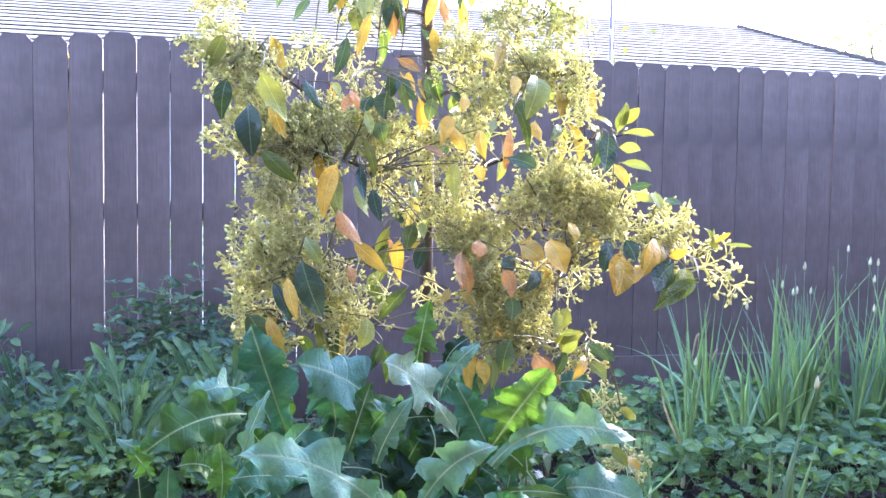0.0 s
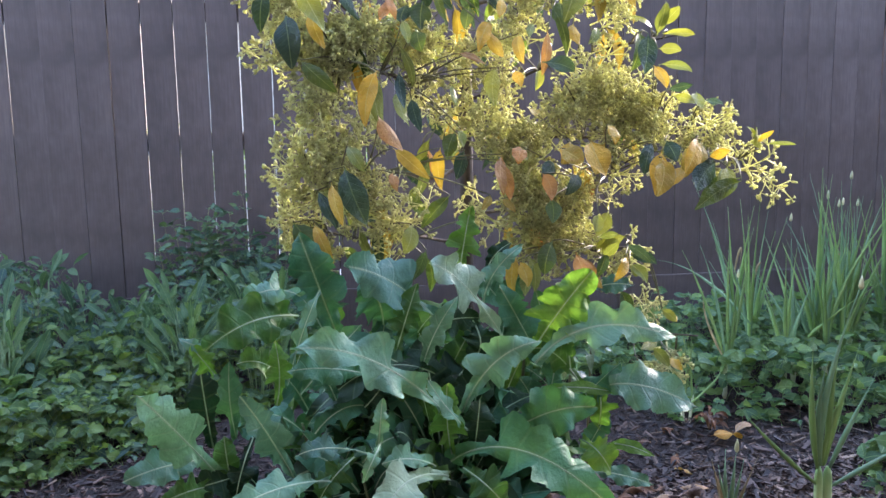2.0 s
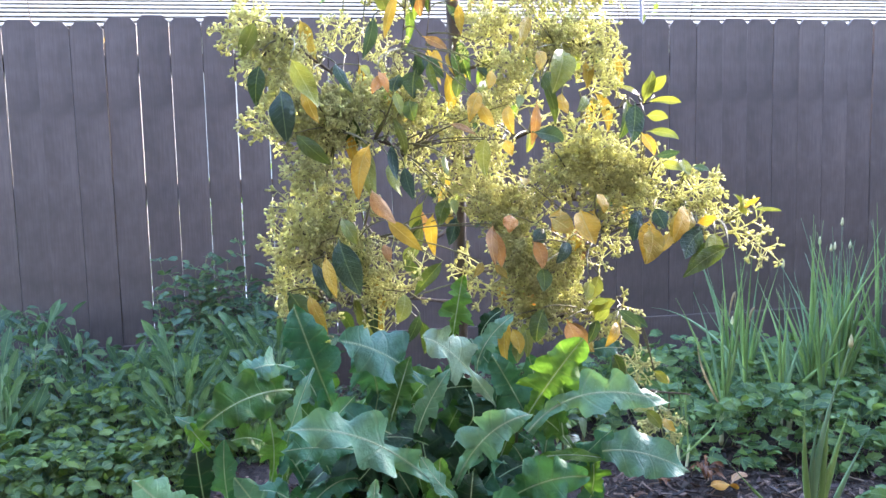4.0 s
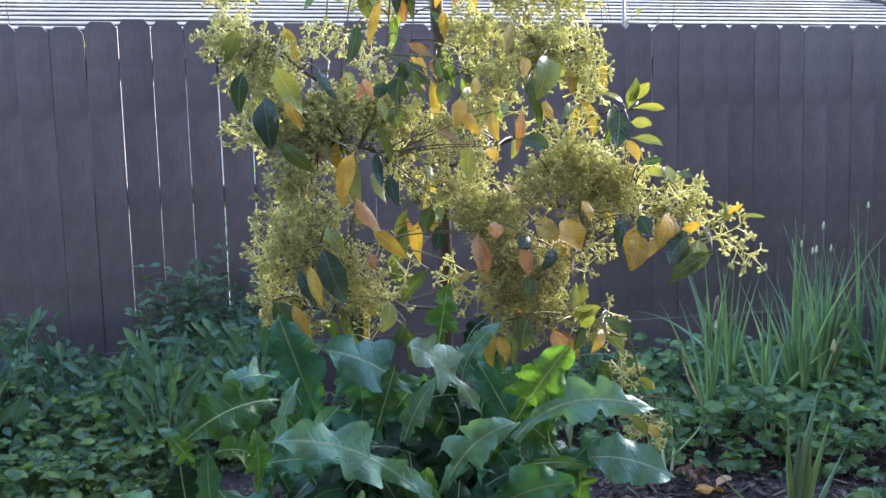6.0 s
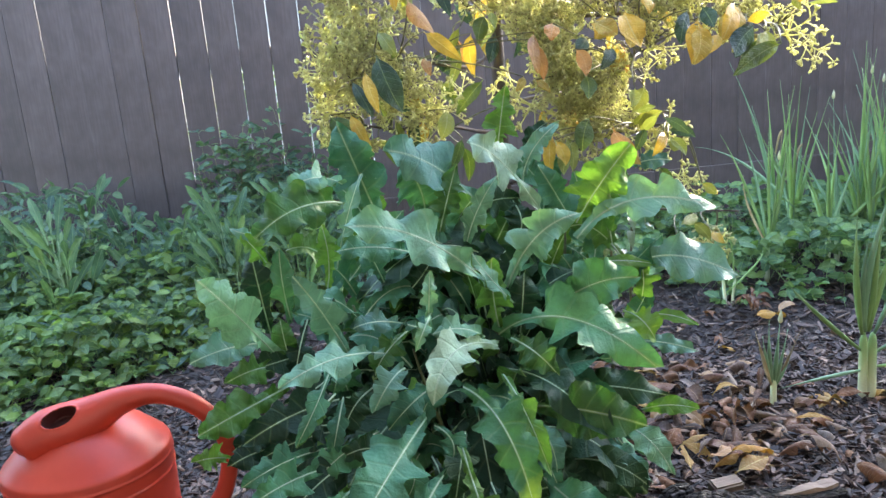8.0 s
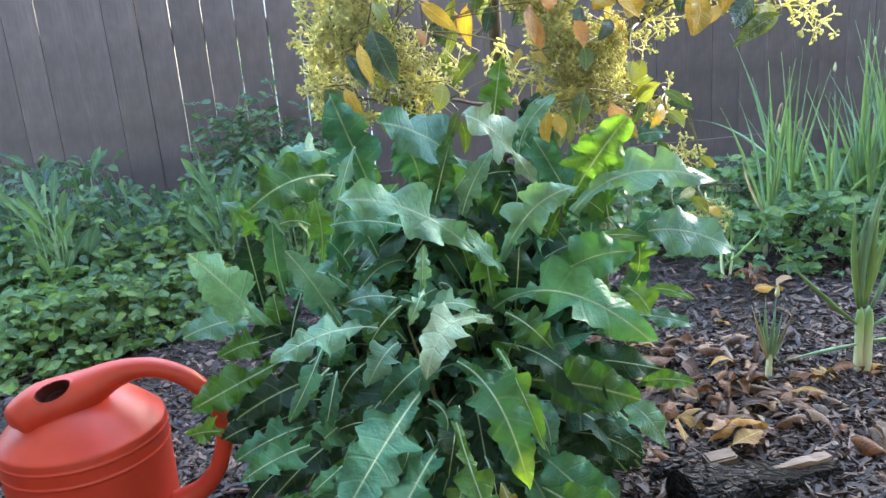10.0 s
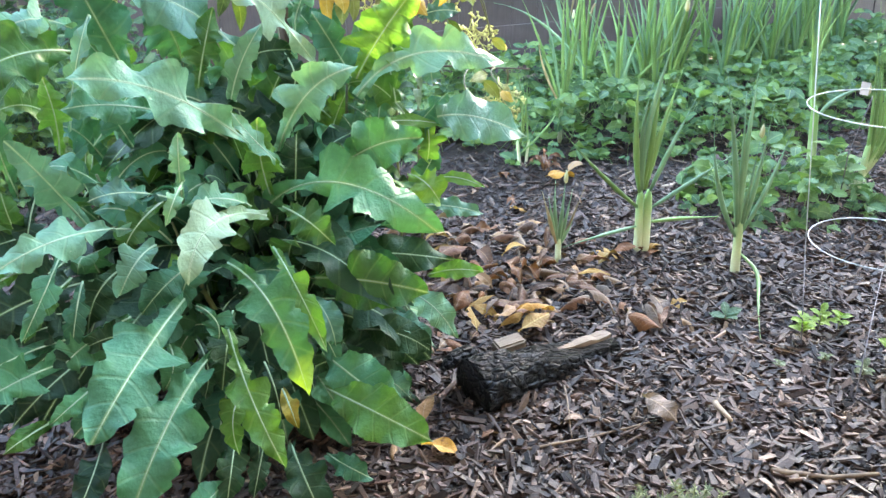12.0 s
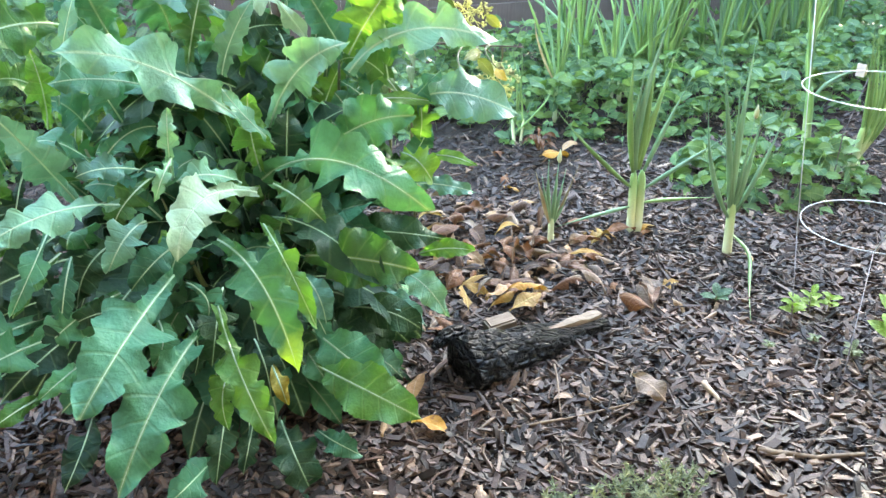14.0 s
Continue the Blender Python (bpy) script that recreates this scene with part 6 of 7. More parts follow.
G, B = M_ONION, M_ONION_BLUE
o = onion((0.555, 1.305, 0), "large onion with two white shafts and long green leaves in mulch",
          [((-0.022, 0, -0.01), (-0.026, 0, 0.154), 0.0105), ((-0.006, -0.008, -0.01), (-0.002, 0, 0.151), 0.0115)],
          [([(-0.031, 0.000, 0.186), (-0.060, -0.010, 0.347), (-0.056, 0.000, 0.519)], 0.0085, G),
           ([(-0.023, 0.000, 0.192), (-0.022, -0.010, 0.385), (0.061, 0.000, 0.636)], 0.0095, B),
           ([(-0.015, 0.000, 0.191), (0.014, -0.010, 0.346), (0.068, 0.000, 0.492)], 0.0085, G),
           ([(-0.000, -0.000, 0.181), (0.047, -0.010, 0.299), (0.118, 0.000, 0.418)], 0.0070, B),
           ([(-0.010, 0.000, 0.198), (-0.009, -0.010, 0.356), (0.012, 0.000, 0.479)], 0.0080, G),
           ([(-0.028, 0.000, 0.193), (-0.041, -0.010, 0.345), (-0.015, 0.000, 0.465)], 0.0070, B),
           ([(-0.021, 0.000, 0.192), (-0.002, -0.010, 0.319), (0.057, 0.000, 0.403)], 0.0060, G),
           ([(-0.026, -0.000, 0.139), (-0.154, -0.010, 0.255), (-0.259, 0.000, 0.374)], 0.0065, G),
           ([(0.005, 0.000, 0.134), (0.118, -0.010, 0.194), (0.251, 0.000, 0.248)], 0.0065, B),
           ([(0.009, 0.000, 0.097), (0.111, -0.010, 0.094), (0.235, 0.000, 0.075)], 0.0060, G),
           ([(-0.025, -0.000, 0.091), (-0.141, -0.010, 0.087), (-0.248, 0.000, 0.069)], 0.0055, B)])
bud(o, (0.061, 0.000, 0.630))
o = onion((0.308, 1.331, 0), "small onion with thin dark leaves among fallen leaves",
          [((0.002, 0, -0.01), (0.002, 0, 0.074), 0.008)],
          [([(-0.004, 0.000, 0.070), (-0.032, -0.010, 0.148), (-0.048, 0.000, 0.218)], 0.0060, M_DRY),
           ([(-0.001, 0.000, 0.070), (-0.016, -0.010, 0.161), (-0.012, 0.000, 0.242)], 0.0060, B),
           ([(0.003, 0.000, 0.069), (0.004, -0.010, 0.158), (0.016, 0.000, 0.238)], 0.0060, B),
           ([(0.006, 0.000, 0.069), (0.016, -0.010, 0.141), (0.037, 0.000, 0.213)], 0.0050, B),
           ([(0.009, 0.000, 0.068), (0.033, -0.010, 0.138), (0.075, 0.000, 0.217)], 0.0040, M_DRY),
           ([(0.001, 0.000, 0.069), (-0.024, -0.010, 0.147), (-0.029, 0.000, 0.202)], 0.0050, B),
           ([(0.006, 0.000, 0.064), (0.026, -0.010, 0.116), (0.055, 0.000, 0.170)], 0.0045, B)])
bud(o, (0.017, 0.000, 0.235))
o = onion((0.689, 1.109, 0), "onion with blue-green leaves and one leaf trailing on the mulch",
          [((0, 0, -0.01), (-0.006, 0, 0.127), 0.011)],
          [([(-0.014, 0.000, 0.113), (-0.090, -0.010, 0.251), (-0.116, 0.000, 0.412)], 0.0070, B),
           ([(-0.015, 0.000, 0.139), (-0.056, -0.010, 0.329), (-0.099, 0.000, 0.529)], 0.0080, B),
           ([(-0.007, 0.000, 0.137), (-0.024, -0.010, 0.345), (-0.009, 0.000, 0.559)], 0.0080, B),
           ([(-0.000, 0.000, 0.130), (0.018, -0.010, 0.257), (0.047, 0.000, 0.434)], 0.0070, B),
           ([(0.005, 0.000, 0.121), (0.060, -0.010, 0.247), (0.114, 0.000, 0.376)], 0.0065, B),
           ([(-0.009, 0.000, 0.132), (-0.030, -0.010, 0.298), (-0.037, 0.000, 0.471)], 0.0065, B),
           ([(-0.005, 0.000, 0.119), (0.000, -0.010, 0.239), (0.022, 0.000, 0.364)], 0.0050, B),
           ([(0.012, 0, 0.06), (0.0, -0.08, 0.05), (-0.10, -0.20, 0.022), (-0.175, -0.297, 0.02)], 0.005, G)])
bud(o, (0.023, 0.000, 0.361))
o = onion((1.41, 1.62, 0), "stout onion with a leaning white shaft among bramble leaves",
          [((0, 0, -0.01), (-0.025, 0, 0.20), 0.014)],
          [([(-0.03, 0, 0.20), (-0.065 + 0.012 * i + RND.uniform(-0.01, 0.01), 0.01 * i, 0.42), (-0.13 + 0.03 * i, 0, RND.uniform(0.55, 0.78))], 0.0065, G) for i in range(8)]
          + [([(-0.02, 0, 0.2), (0.08, 0.0, 0.27), (0.2, -0.05, 0.3)], 0.007, B)])
o = onion((1.40, 1.42, 0), "onion clump with many pale green stalks beside a wire ring",
          [((-0.015 * i, 0.01 * i, -0.01), (0.01 + 0.03 * i, 0, 0.14), 0.010) for i in range(3)],
          [([(0.01 + 0.02 * (i % 3), 0, 0.10), (0.0 + 0.015 * i, 0.0, 0.28), (-0.05 + 0.03 * i, 0.01 * i, RND.uniform(0.42, 0.66))], 0.006, G) for i in range(9)])
bud(o, (-0.03, 0, 0.33))
o = onion((0.578, 2.125, 0), "thin young onion standing at the edge of the bramble leaves",
          [((0, 0, -0.01), (-0.01, 0, 0.08), 0.006), ((0.02, 0, -0.01), (0.03, 0, 0.08), 0.005)],
          [([(-0.01, 0, 0.07), (0.02, 0, 0.22), (0.015, 0, 0.40)], 0.004, G),
           ([(0.0, 0, 0.07), (0.0, 0, 0.26), (-0.05, 0, 0.45)], 0.004, G),
           ([(0.03, 0, 0.07), (0.02, 0, 0.20), (0.0, 0, 0.34)], 0.004, G),
           ([(0.0, 0, 0.05), (0.10, -0.02, 0.15), (0.13, 0, 0.19)], 0.004, G)])


def back_row():
    """The row of tall onions before the fence."""
    rnd = random.Random(23)
    for i in range(40):
        x = 1.03 + 0.046 * i + rnd.uniform(-0.04, 0.04)
        y = 2.42 + rnd.uniform(-0.16, 0.28) + 0.013 * i
        ob = thing("onion", "tall onion in the crowded row before the fence", "onion", (x, y, 0), "onions before the fence")
        s = Soup()
        s.add(*tube([(0, 0, -0.01), (0, 0, 0.06), (0, 0, 0.13), (0, 0, 0.22)], [0.009, 0.011, 0.010, 0.004], 8))
        s.link("shaft", M_ONION_BASE, ob)
        tall = rnd.uniform(0.60, 0.80) + 0.05 * min(i, 8) / 8
        for k in range(rnd.randint(5, 7)):
            lean = Vector((rnd.gauss(-0.01, 0.075), rnd.gauss(0, 0.05), 0))
            top = Vector((0, 0, tall * rnd.uniform(0.62, 1.08))) + lean * 1.6
            mid = Vector((0, 0, top.z * 0.55)) + lean * rnd.uniform(0.35, 0.6)
            onion_leaf([(0, 0, 0.11), mid, top], rnd.uniform(0.007, 0.0098), rnd.choice((M_ONION, M_ONION, M_ONION_BLUE)), ob)
        if rnd.random() < 0.4:
            a = Vector((rnd.uniform(-0.03, 0.03), 0, tall * 0.55))
            knee = a + Vector((rnd.uniform(-0.14, 0.1), 0, rnd.uniform(0.05, 0.16)))
            onion_leaf([a, (a + knee) / 2 + Vector((0, 0, 0.03)), knee, knee + Vector((rnd.uniform(-0.1, 0.1), 0, -rnd.uniform(0.05, 0.15)))], 0.005, rnd.choice((M_DRY, M_ONION)), ob)
        if rnd.random() < 0.5:
            top = Vector((rnd.uniform(-0.05, 0.05), 0, tall * rnd.uniform(0.85, 1.12)))
            onion_leaf([(0, 0, 0.16), top * 0.5, top], 0.0045, M_ONION_BLUE, ob)
            bud(ob, top - Vector((0, 0, 0.006)))


back_row()
o = onion((0.86, 2.36, 0), "leaning onion at the end of the crowded row",
          [((0, 0, -0.01), (0.0, 0, 0.17), 0.009)],
          [([(0, 0, 0.14), (-0.10, 0, 0.40), (-0.19, 0, 0.58)], 0.006, G), ([(0, 0, 0.14), (-0.05, 0, 0.40), (-0.12, 0, 0.60)], 0.006, B),
           ([(0.01, 0, 0.14), (0.0, 0, 0.40), (0.0, 0, 0.60)], 0.007, G), ([(0.01, 0, 0.14), (0.06, 0, 0.40), (0.08, 0, 0.64)], 0.007, G),
           ([(0.01, 0, 0.14), (0.03, 0, 0.33), (0.04, 0, 0.48)], 0.006, G), ([(0.1, 0, 0.28), (-0.05, 0.1, 0.45), (-0.24, 0.1, 0.53)], 0.006, B),
           ([(0.0, 0, 0.14), (-0.08, 0, 0.30), (-0.10, 0, 0.42)], 0.005, M_DRY)], "onions before the fence")
bud(o, (0.04, 0, 0.47))

# ---- watering can ----
def build_can():
    can = thing("watering_can", "orange-red plastic watering can standing on the mulch", "watering can", (-1.207, 0.985, 0.0))
    R = 0.146

    def spin(profile, name, mat, label="", n=48, at=(0, 0)):
        v, f = [], []
        for r, z in profile:
            for k in range(n):
                a = 2 * math.pi * k / n
                v.append((at[0] + r * math.cos(a), at[1] + r * math.sin(a), z))
        for i in range(len(profile) - 1):
            for k in range(n):
                k2 = (k + 1) % n
                f.append((i * n + k, i * n + k2, (i + 1) * n + k2, (i + 1) * n + k))
        f.append(tuple(range(n))[::-1])
        f.append(tuple((len(profile) - 1) * n + k for k in range(n)))
        return link_mesh(name, v, f, mat, can, label)

    body = [(R * 0.93, 0.0), (R * 0.955, 0.004), (R * 0.96, 0.012), (R * 0.975, 0.1), (R * 0.988, 0.2), (R * 0.991, 0.2345), (R * 0.992, 0.2365), (R * 1.004, 0.2378), (R * 1.006, 0.2395),
            (R * 1.004, 0.2412), (R * 0.993, 0.2425), (R * 0.993, 0.2445), (R * 0.994, 0.2625), (R * 0.995, 0.2645), (R * 1.006, 0.2658), (R * 1.008, 0.2675), (R * 1.006, 0.2692),
            (R * 0.996, 0.2705), (R * 0.995, 0.273), (R * 0.992, 0.2820), (R * 0.988, 0.2845), (R * 0.978, 0.2868)]
    dome = [(R * 0.955, 0.2895), (R * 0.88, 0.3015), (R * 0.75, 0.320), (R * 0.6, 0.337), (R * 0.45, 0.350), (R * 0.40, 0.3525), (R * 0.34, 0.3535), (R * 0.2, 0.3545), (0.004, 0.355)]
    spin(body + dome, "body", M_CAN)
    # the raised neck and the looped handle in one sweep, with the filling hole sunk into the neck
    path = [(-0.087, -0.070, 0.332), (-0.082, -0.067, 0.336), (-0.074, -0.064, 0.340), (-0.064, -0.060, 0.343), (-0.038, -0.050, 0.354), (-0.003, -0.040, 0.357), (0.036, -0.035, 0.369), (0.076, -0.030, 0.386), (0.117, -0.030, 0.395), (0.155, -0.030, 0.393), (0.200, -0.030, 0.372), (0.234, -0.030, 0.338), (0.255, -0.030, 0.290), (0.253, -0.030, 0.233), (0.233, -0.030, 0.177), (0.198, -0.030, 0.138), (0.148, -0.030, 0.121)]
    wide = [0.0080, 0.0260, 0.0340, 0.0369, 0.0420, 0.0424, 0.0356, 0.0258, 0.0194, 0.0170, 0.0171, 0.0162, 0.0154, 0.0150, 0.0162, 0.0189, 0.0210]
    pts, radii = [], []
    for i, (a, b) in enumerate(zip(path, path[1:])):
        pts += [Vector(a).lerp(Vector(b), k / 36) for k in range(36)]
        radii += [wide[i] + (wide[i + 1] - wide[i]) * k / 36 for k in range(36)]
    pts.append(Vector(path[-1]))
    radii.append(wide[-1])
    for _ in range(220):
        pts = [pts[0]] + [(pts[k - 1] + pts[k] * 2 + pts[k + 1]) / 4 for k in range(1, len(pts) - 1)] + [pts[-1]]
        radii = [radii[0]] + [(radii[k - 1] + radii[k] * 2 + radii[k + 1]) / 4 for k in range(1, len(radii) - 1)] + [radii[-1]]
    v, f = tube(pts, radii, 220)
    hole, out = Vector((-0.008, -0.075, 0.394)), Vector((0.0, -0.62, 0.78))
    along = Vector((0.85, 0.22, 0.42))
    along = (along - out * along.dot(out)).normalized()
    across = out.cross(along)

    def inside(p):
        d = p - hole
        return math.hypot(d.dot(along) / 0.029, d.dot(across) / 0.0165) if d.dot(out) > -0.03 else 9.0

    depth = [inside(p) for p in v]
    lip = [p + out * (0.0015 * math.exp(-((e - 1.05) / 0.08) ** 2) - 0.028 * min(1.0, max(0.0, (1.0 - e) / 0.2))) for p, e in zip(v, depth)]
    dark = [q for q in f if len(q) == 4 and sum(depth[k] for k in q) < 4.0]
    keep = set(map(tuple, dark))
    link_mesh("handle", lip, [q for q in f if tuple(q) not in keep], M_CAN, can, "looped orange handle rising from the neck")
    link_mesh("filling_hole", lip, dark, M_CAN_HOLE_SHADE, can, "filling hole with its shade painted dark")
    s = Soup()
    s.add(*tube([(-0.12, 0, 0.06), (-0.24, 0, 0.17), (-0.36, 0, 0.36)], [0.028, 0.022, 0.016], 14))
    s.link("spout", M_CAN, can)
    return can


build_can()


# ---- burnt log ----
def build_log():
    log = thing("burnt_log", "charred short log with a split raw wood face on the mulch", "log", (-0.128, 0.835, 0.0))
    axis = Vector((0.345, 0.085, 0.0))
    d = axis.normalized()
    side = Vector((-d.y, d.x, 0))
    rows, n = 64, 56
    v, f = [], []
    for i in range(rows):
        u = i / (rows - 1)
        r = 0.056 * (1 - 0.50 * u) * (1 + 0.06 * math.sin(u * 14))
        c = axis * u + Vector((0, 0, r * 0.93))
        for k in range(n):
            a = 2 * math.pi * k / n
            q = Vector((math.cos(a), math.sin(a), 0))
            bumpy = 1 + 0.2 * noise.noise(Vector((u * 7, q.x * 2.2, q.y * 2.2))) - 0.24 * abs(noise.noise(Vector((u * 12, q.x * 4, q.y * 4)))) + 0.1 * noise.noise(Vector((u * 22, q.x * 9, q.y * 9)))
            bumpy = 1 + (bumpy - 1) * min(1.0, 0.25 + u * 7)
            y, z = q.x * r * bumpy, q.y * r * bumpy
            if u > 0.45:
                z = min(z, r * (0.45 - 0.2 * (u - 0.45)))
            v.append(c + side * y + Vector((0, 0, z)))
    for i in range(rows - 1):
        for k in range(n):
            f.append((i * n + k, i * n + (k + 1) % n, (i + 1) * n + (k + 1) % n, (i + 1) * n + k))
    f.append(tuple(range(n))[::-1])
    f.append(tuple((rows - 1) * n + k for k in range(n)))
    link_mesh("charred_body", v, f, M_CHAR, log, "black charred bark")
    # the pale split strip along its far top
    s = Soup()
    a, b = axis * 0.55 + Vector((0, 0, 0.056)), axis * 1.0 + Vector((0, 0, 0.046))
    m = 9
    top = []
    for i in range(m):
        u = i / (m - 1)
        p = a.lerp(b, u)
        w = (0.003 + 0.011 * u ** 0.8 * (1.0 if u < 0.9 else 0.6)) * (1 + 0.5 * noise.noise(Vector((u * 11, 0, 0))))
        p = p + Vector((0, 0, 0.006 * noise.noise(Vector((u * 7, 3, 0)))))
        top += [p + side * (w + 0.008), p + side * (0.008 - w), p + side * (0.008 - w) - Vector((0, 0, 0.02)), p + side * (w + 0.008) - Vector((0, 0, 0.02))]
    faces = []
    for i in range(m - 1):
        for k in range(4):
            faces.append((i * 4 + k, i * 4 + (k + 1) % 4, i * 4 + 4 + (k + 1) % 4, i * 4 + 4 + k))
    faces += [(3, 2, 1, 0), tuple((m - 1) * 4 + k for k in range(4))]
    s.add(top, faces)
    s.link("split_face", M_RAW, log, "pale raw wood where the log is split", smooth=False)
    s = Soup()
    s.add(*tube(bend((-0.045, 0.045, 0.075), (0.035, 0.07, 0.085), 0.012, 7), [0.006, 0.012, 0.015, 0.015, 0.013, 0.012, 0.006], 8))
    s.link("bark_flake", M_CHAR, log, "loose flake of black bark")
    return log


build_log()
block = part("wood_block", box_bm((0.062, 0.035, 0.06), (0, 0, 0.03), bevel=0.004), M_RAW, None)
block.matrix_basis = pose(-0.005, 0.945, 0.012, 6, -4, 4)
tagged(block, "split block of raw tan firewood behind the burnt log", "wood block")


# ---- wire plant cage and tag ----
def build_cage():
    cage = thing("plant_cage", "white-coated wire plant support with two rings", "plant support", (0.79, 0.86, 0))
    at = Vector((0.79, 0.86, 0))

    def ring(c, r, name, tilt):
        s = Soup()
        pts = [Vector(c) + Vector((r * math.cos(a), r * math.sin(a), tilt * math.sin(a))) - at for a in [2 * math.pi * i / 40 for i in range(41)]]
        s.add(*tube(pts, 0.0014, 6, cap=False))
        s.link(name, M_WIRE, cage)

    ring((0.855, 0.855, 0.165), 0.150, "ring", 0.0)
    ring((0.975, 0.985, 0.425), 0.190, "ring", 0.0)
    for name, pts, mat in (("upper_wire", ((0.650, 0.865, 0.165), (0.735, 0.99, 0.44), (0.80, 1.09, 0.68)), M_WIRE),
                           ("leg", ((0.568, 0.749, -0.02), (0.650, 0.865, 0.17)), M_RUST_WIRE),
                           ("upper_wire", ((0.745, 0.752, 0.165), (1.0, 0.80, 0.425), (1.14, 0.85, 0.68)), M_WIRE),
                           ("leg", ((0.479, 0.539, -0.02), (0.745, 0.752, 0.165)), M_RUST_WIRE),
                           ("upper_wire", ((1.0, 0.90, 0.165), (1.165, 1.0, 0.425), (1.25, 1.05, 0.68)), M_WIRE),
                           ("leg", ((0.90, 0.84, -0.02), (1.0, 0.90, 0.165)), M_RUST_WIRE)):
        s = Soup()
        s.add(*tube([Vector(p) - at for p in pts], 0.0012, 6))
        s.link(name, mat, cage)
    return cage


build_cage()
tag = thing("plant_tag", "white plastic plant tag on a thin stake in the bed", "plant tag", (1.21, 1.31, 0))
part("head", box_bm((0.046, 0.0016, 0.036), (0.004, 0, 0.375), bevel=0.0006), M_TAG, tag, "white plastic head").rotation_euler = (radians(-6), radians(14), radians(12))
s = Soup()
s.add(*tube([(0, 0, -0.02), (0.004, 0, 0.2), (0.03, -0.02, 0.36)], 0.0016, 5))
s.link("stake", M_RUST_WIRE, tag)

# ---- fallen leaves, twigs and seedlings on the mulch ----
LITTER = random.Random(41)


def fallen_leaf(x, y, turn, length, wide, mat, lift=0.012, curl=0.5, label="dry brown curled leaf fallen on the mulch"):
    rnd = LITTER
    s = Soup()
    h = length / 2
    sideways = rnd.uniform(-0.12, 0.12) * length
    s.add(*blade((-h, 0, 0), (h, 0, rnd.uniform(0, 0.012)), rnd.uniform(0.05, 0.3) * length, wide, ragged if rnd.random() < 0.2 else dried, (rnd.uniform(-0.3, 0.3), rnd.uniform(-0.3, 0.3), 1), fold=rnd.uniform(-0.1, 0.4),
                 wave=rnd.uniform(0.1, 0.4), waves=rnd.uniform(0.8, 2.0), nu=18, nv=3, curl=curl * rnd.uniform(-0.4, 1.6), seed=rnd.randrange(9999), sway=(0, sideways, 0), twist=rnd.uniform(-1.2, 1.2)))
    ob = s.link("fallen_leaf", mat)
    ob.matrix_basis = pose(x, y, ground_height(x, y) + lift, rnd.uniform(-30, 30), rnd.uniform(-22, 22), turn)
    return tagged(ob, label, "fallen leaf", "fallen leaves on the mulch")


YELLOW_LABEL = "yellow curled leaf fallen on the mulch"
PALE_LABEL = "pale tan curled leaf fallen on the mulch"
fallen_leaf(0.085, 1.015, 20, 0.095, 0.022, M_DEAD_YELLOW, 0.045, 0.2, YELLOW_LABEL)
fallen_leaf(0.110, 1.060, -22, 0.085, 0.016, M_DEAD_YELLOW, 0.045, 0.4, YELLOW_LABEL)
fallen_leaf(-0.030, 1.075, 78, 0.085, 0.019, M_DEAD_YELLOW, 0.05, 0.3, YELLOW_LABEL)
fallen_leaf(0.010, 1.130, -15, 0.075, 0.017, M_DEAD_YELLOW, 0.05, 0.3, YELLOW_LABEL)
fallen_leaf(0.045, 1.075, 35, 0.085, 0.017, M_DEAD_PALE, 0.045, 0.4, PALE_LABEL)
fallen_leaf(0.330, 1.205, -40, 0.11, 0.011, M_DEAD_YELLOW, 0.018, 0.2, YELLOW_LABEL)
fallen_leaf(0.430, 1.270, 8, 0.085, 0.017, M_DEAD_YELLOW, 0.02, 0.4, YELLOW_LABEL)
fallen_leaf(0.165, 0.668, -70, 0.075, 0.027, M_DEAD_PALE, 0.025, 0.4, PALE_LABEL)
fallen_leaf(0.625, 1.915, -10, 0.10, 0.025, M_DEAD_YELLOW, 0.02, 0.4, YELLOW_LABEL)
fallen_leaf(0.700, 1.950, 30, 0.10, 0.024, M_DEAD_PALE, 0.025, 0.5, PALE_LABEL)
fallen_leaf(0.070, 1.450, 20, 0.13, 0.03, M_DEAD, 0.03, 0.4)
fallen_leaf(0.060, 1.560, 0, 0.08, 0.022, M_DEAD_YELLOW, 0.03, 0.4, YELLOW_LABEL)
fallen_leaf(0.230, 1.420, 5, 0.085, 0.014, M_DEAD_YELLOW, 0.02, 0.4, YELLOW_LABEL)
fallen_leaf(-0.235, 0.720, -30, 0.07, 0.019, M_DEAD_YELLOW, 0.02, 0.4, YELLOW_LABEL)
fallen_leaf(-0.215, 0.830, 50, 0.08, 0.018, M_DEAD_PALE, 0.02, 0.8, PALE_LABEL)
fallen_leaf(0.46, 1.02, 10, 0.05, 0.018, M_DEAD_YELLOW, 0.012, 0.2, YELLOW_LABEL)
fallen_leaf(0.37, 1.30, 12, 0.055, 0.014, M_DEAD_PALE, 0.015, 0.2, PALE_LABEL)
fallen_leaf(-0.21, 0.54, 75, 0.045, 0.012, M_DEAD_PALE, 0.015, 0.2, PALE_LABEL)
BROWN_LABEL = "dry brown curled leaf fallen on the mulch"
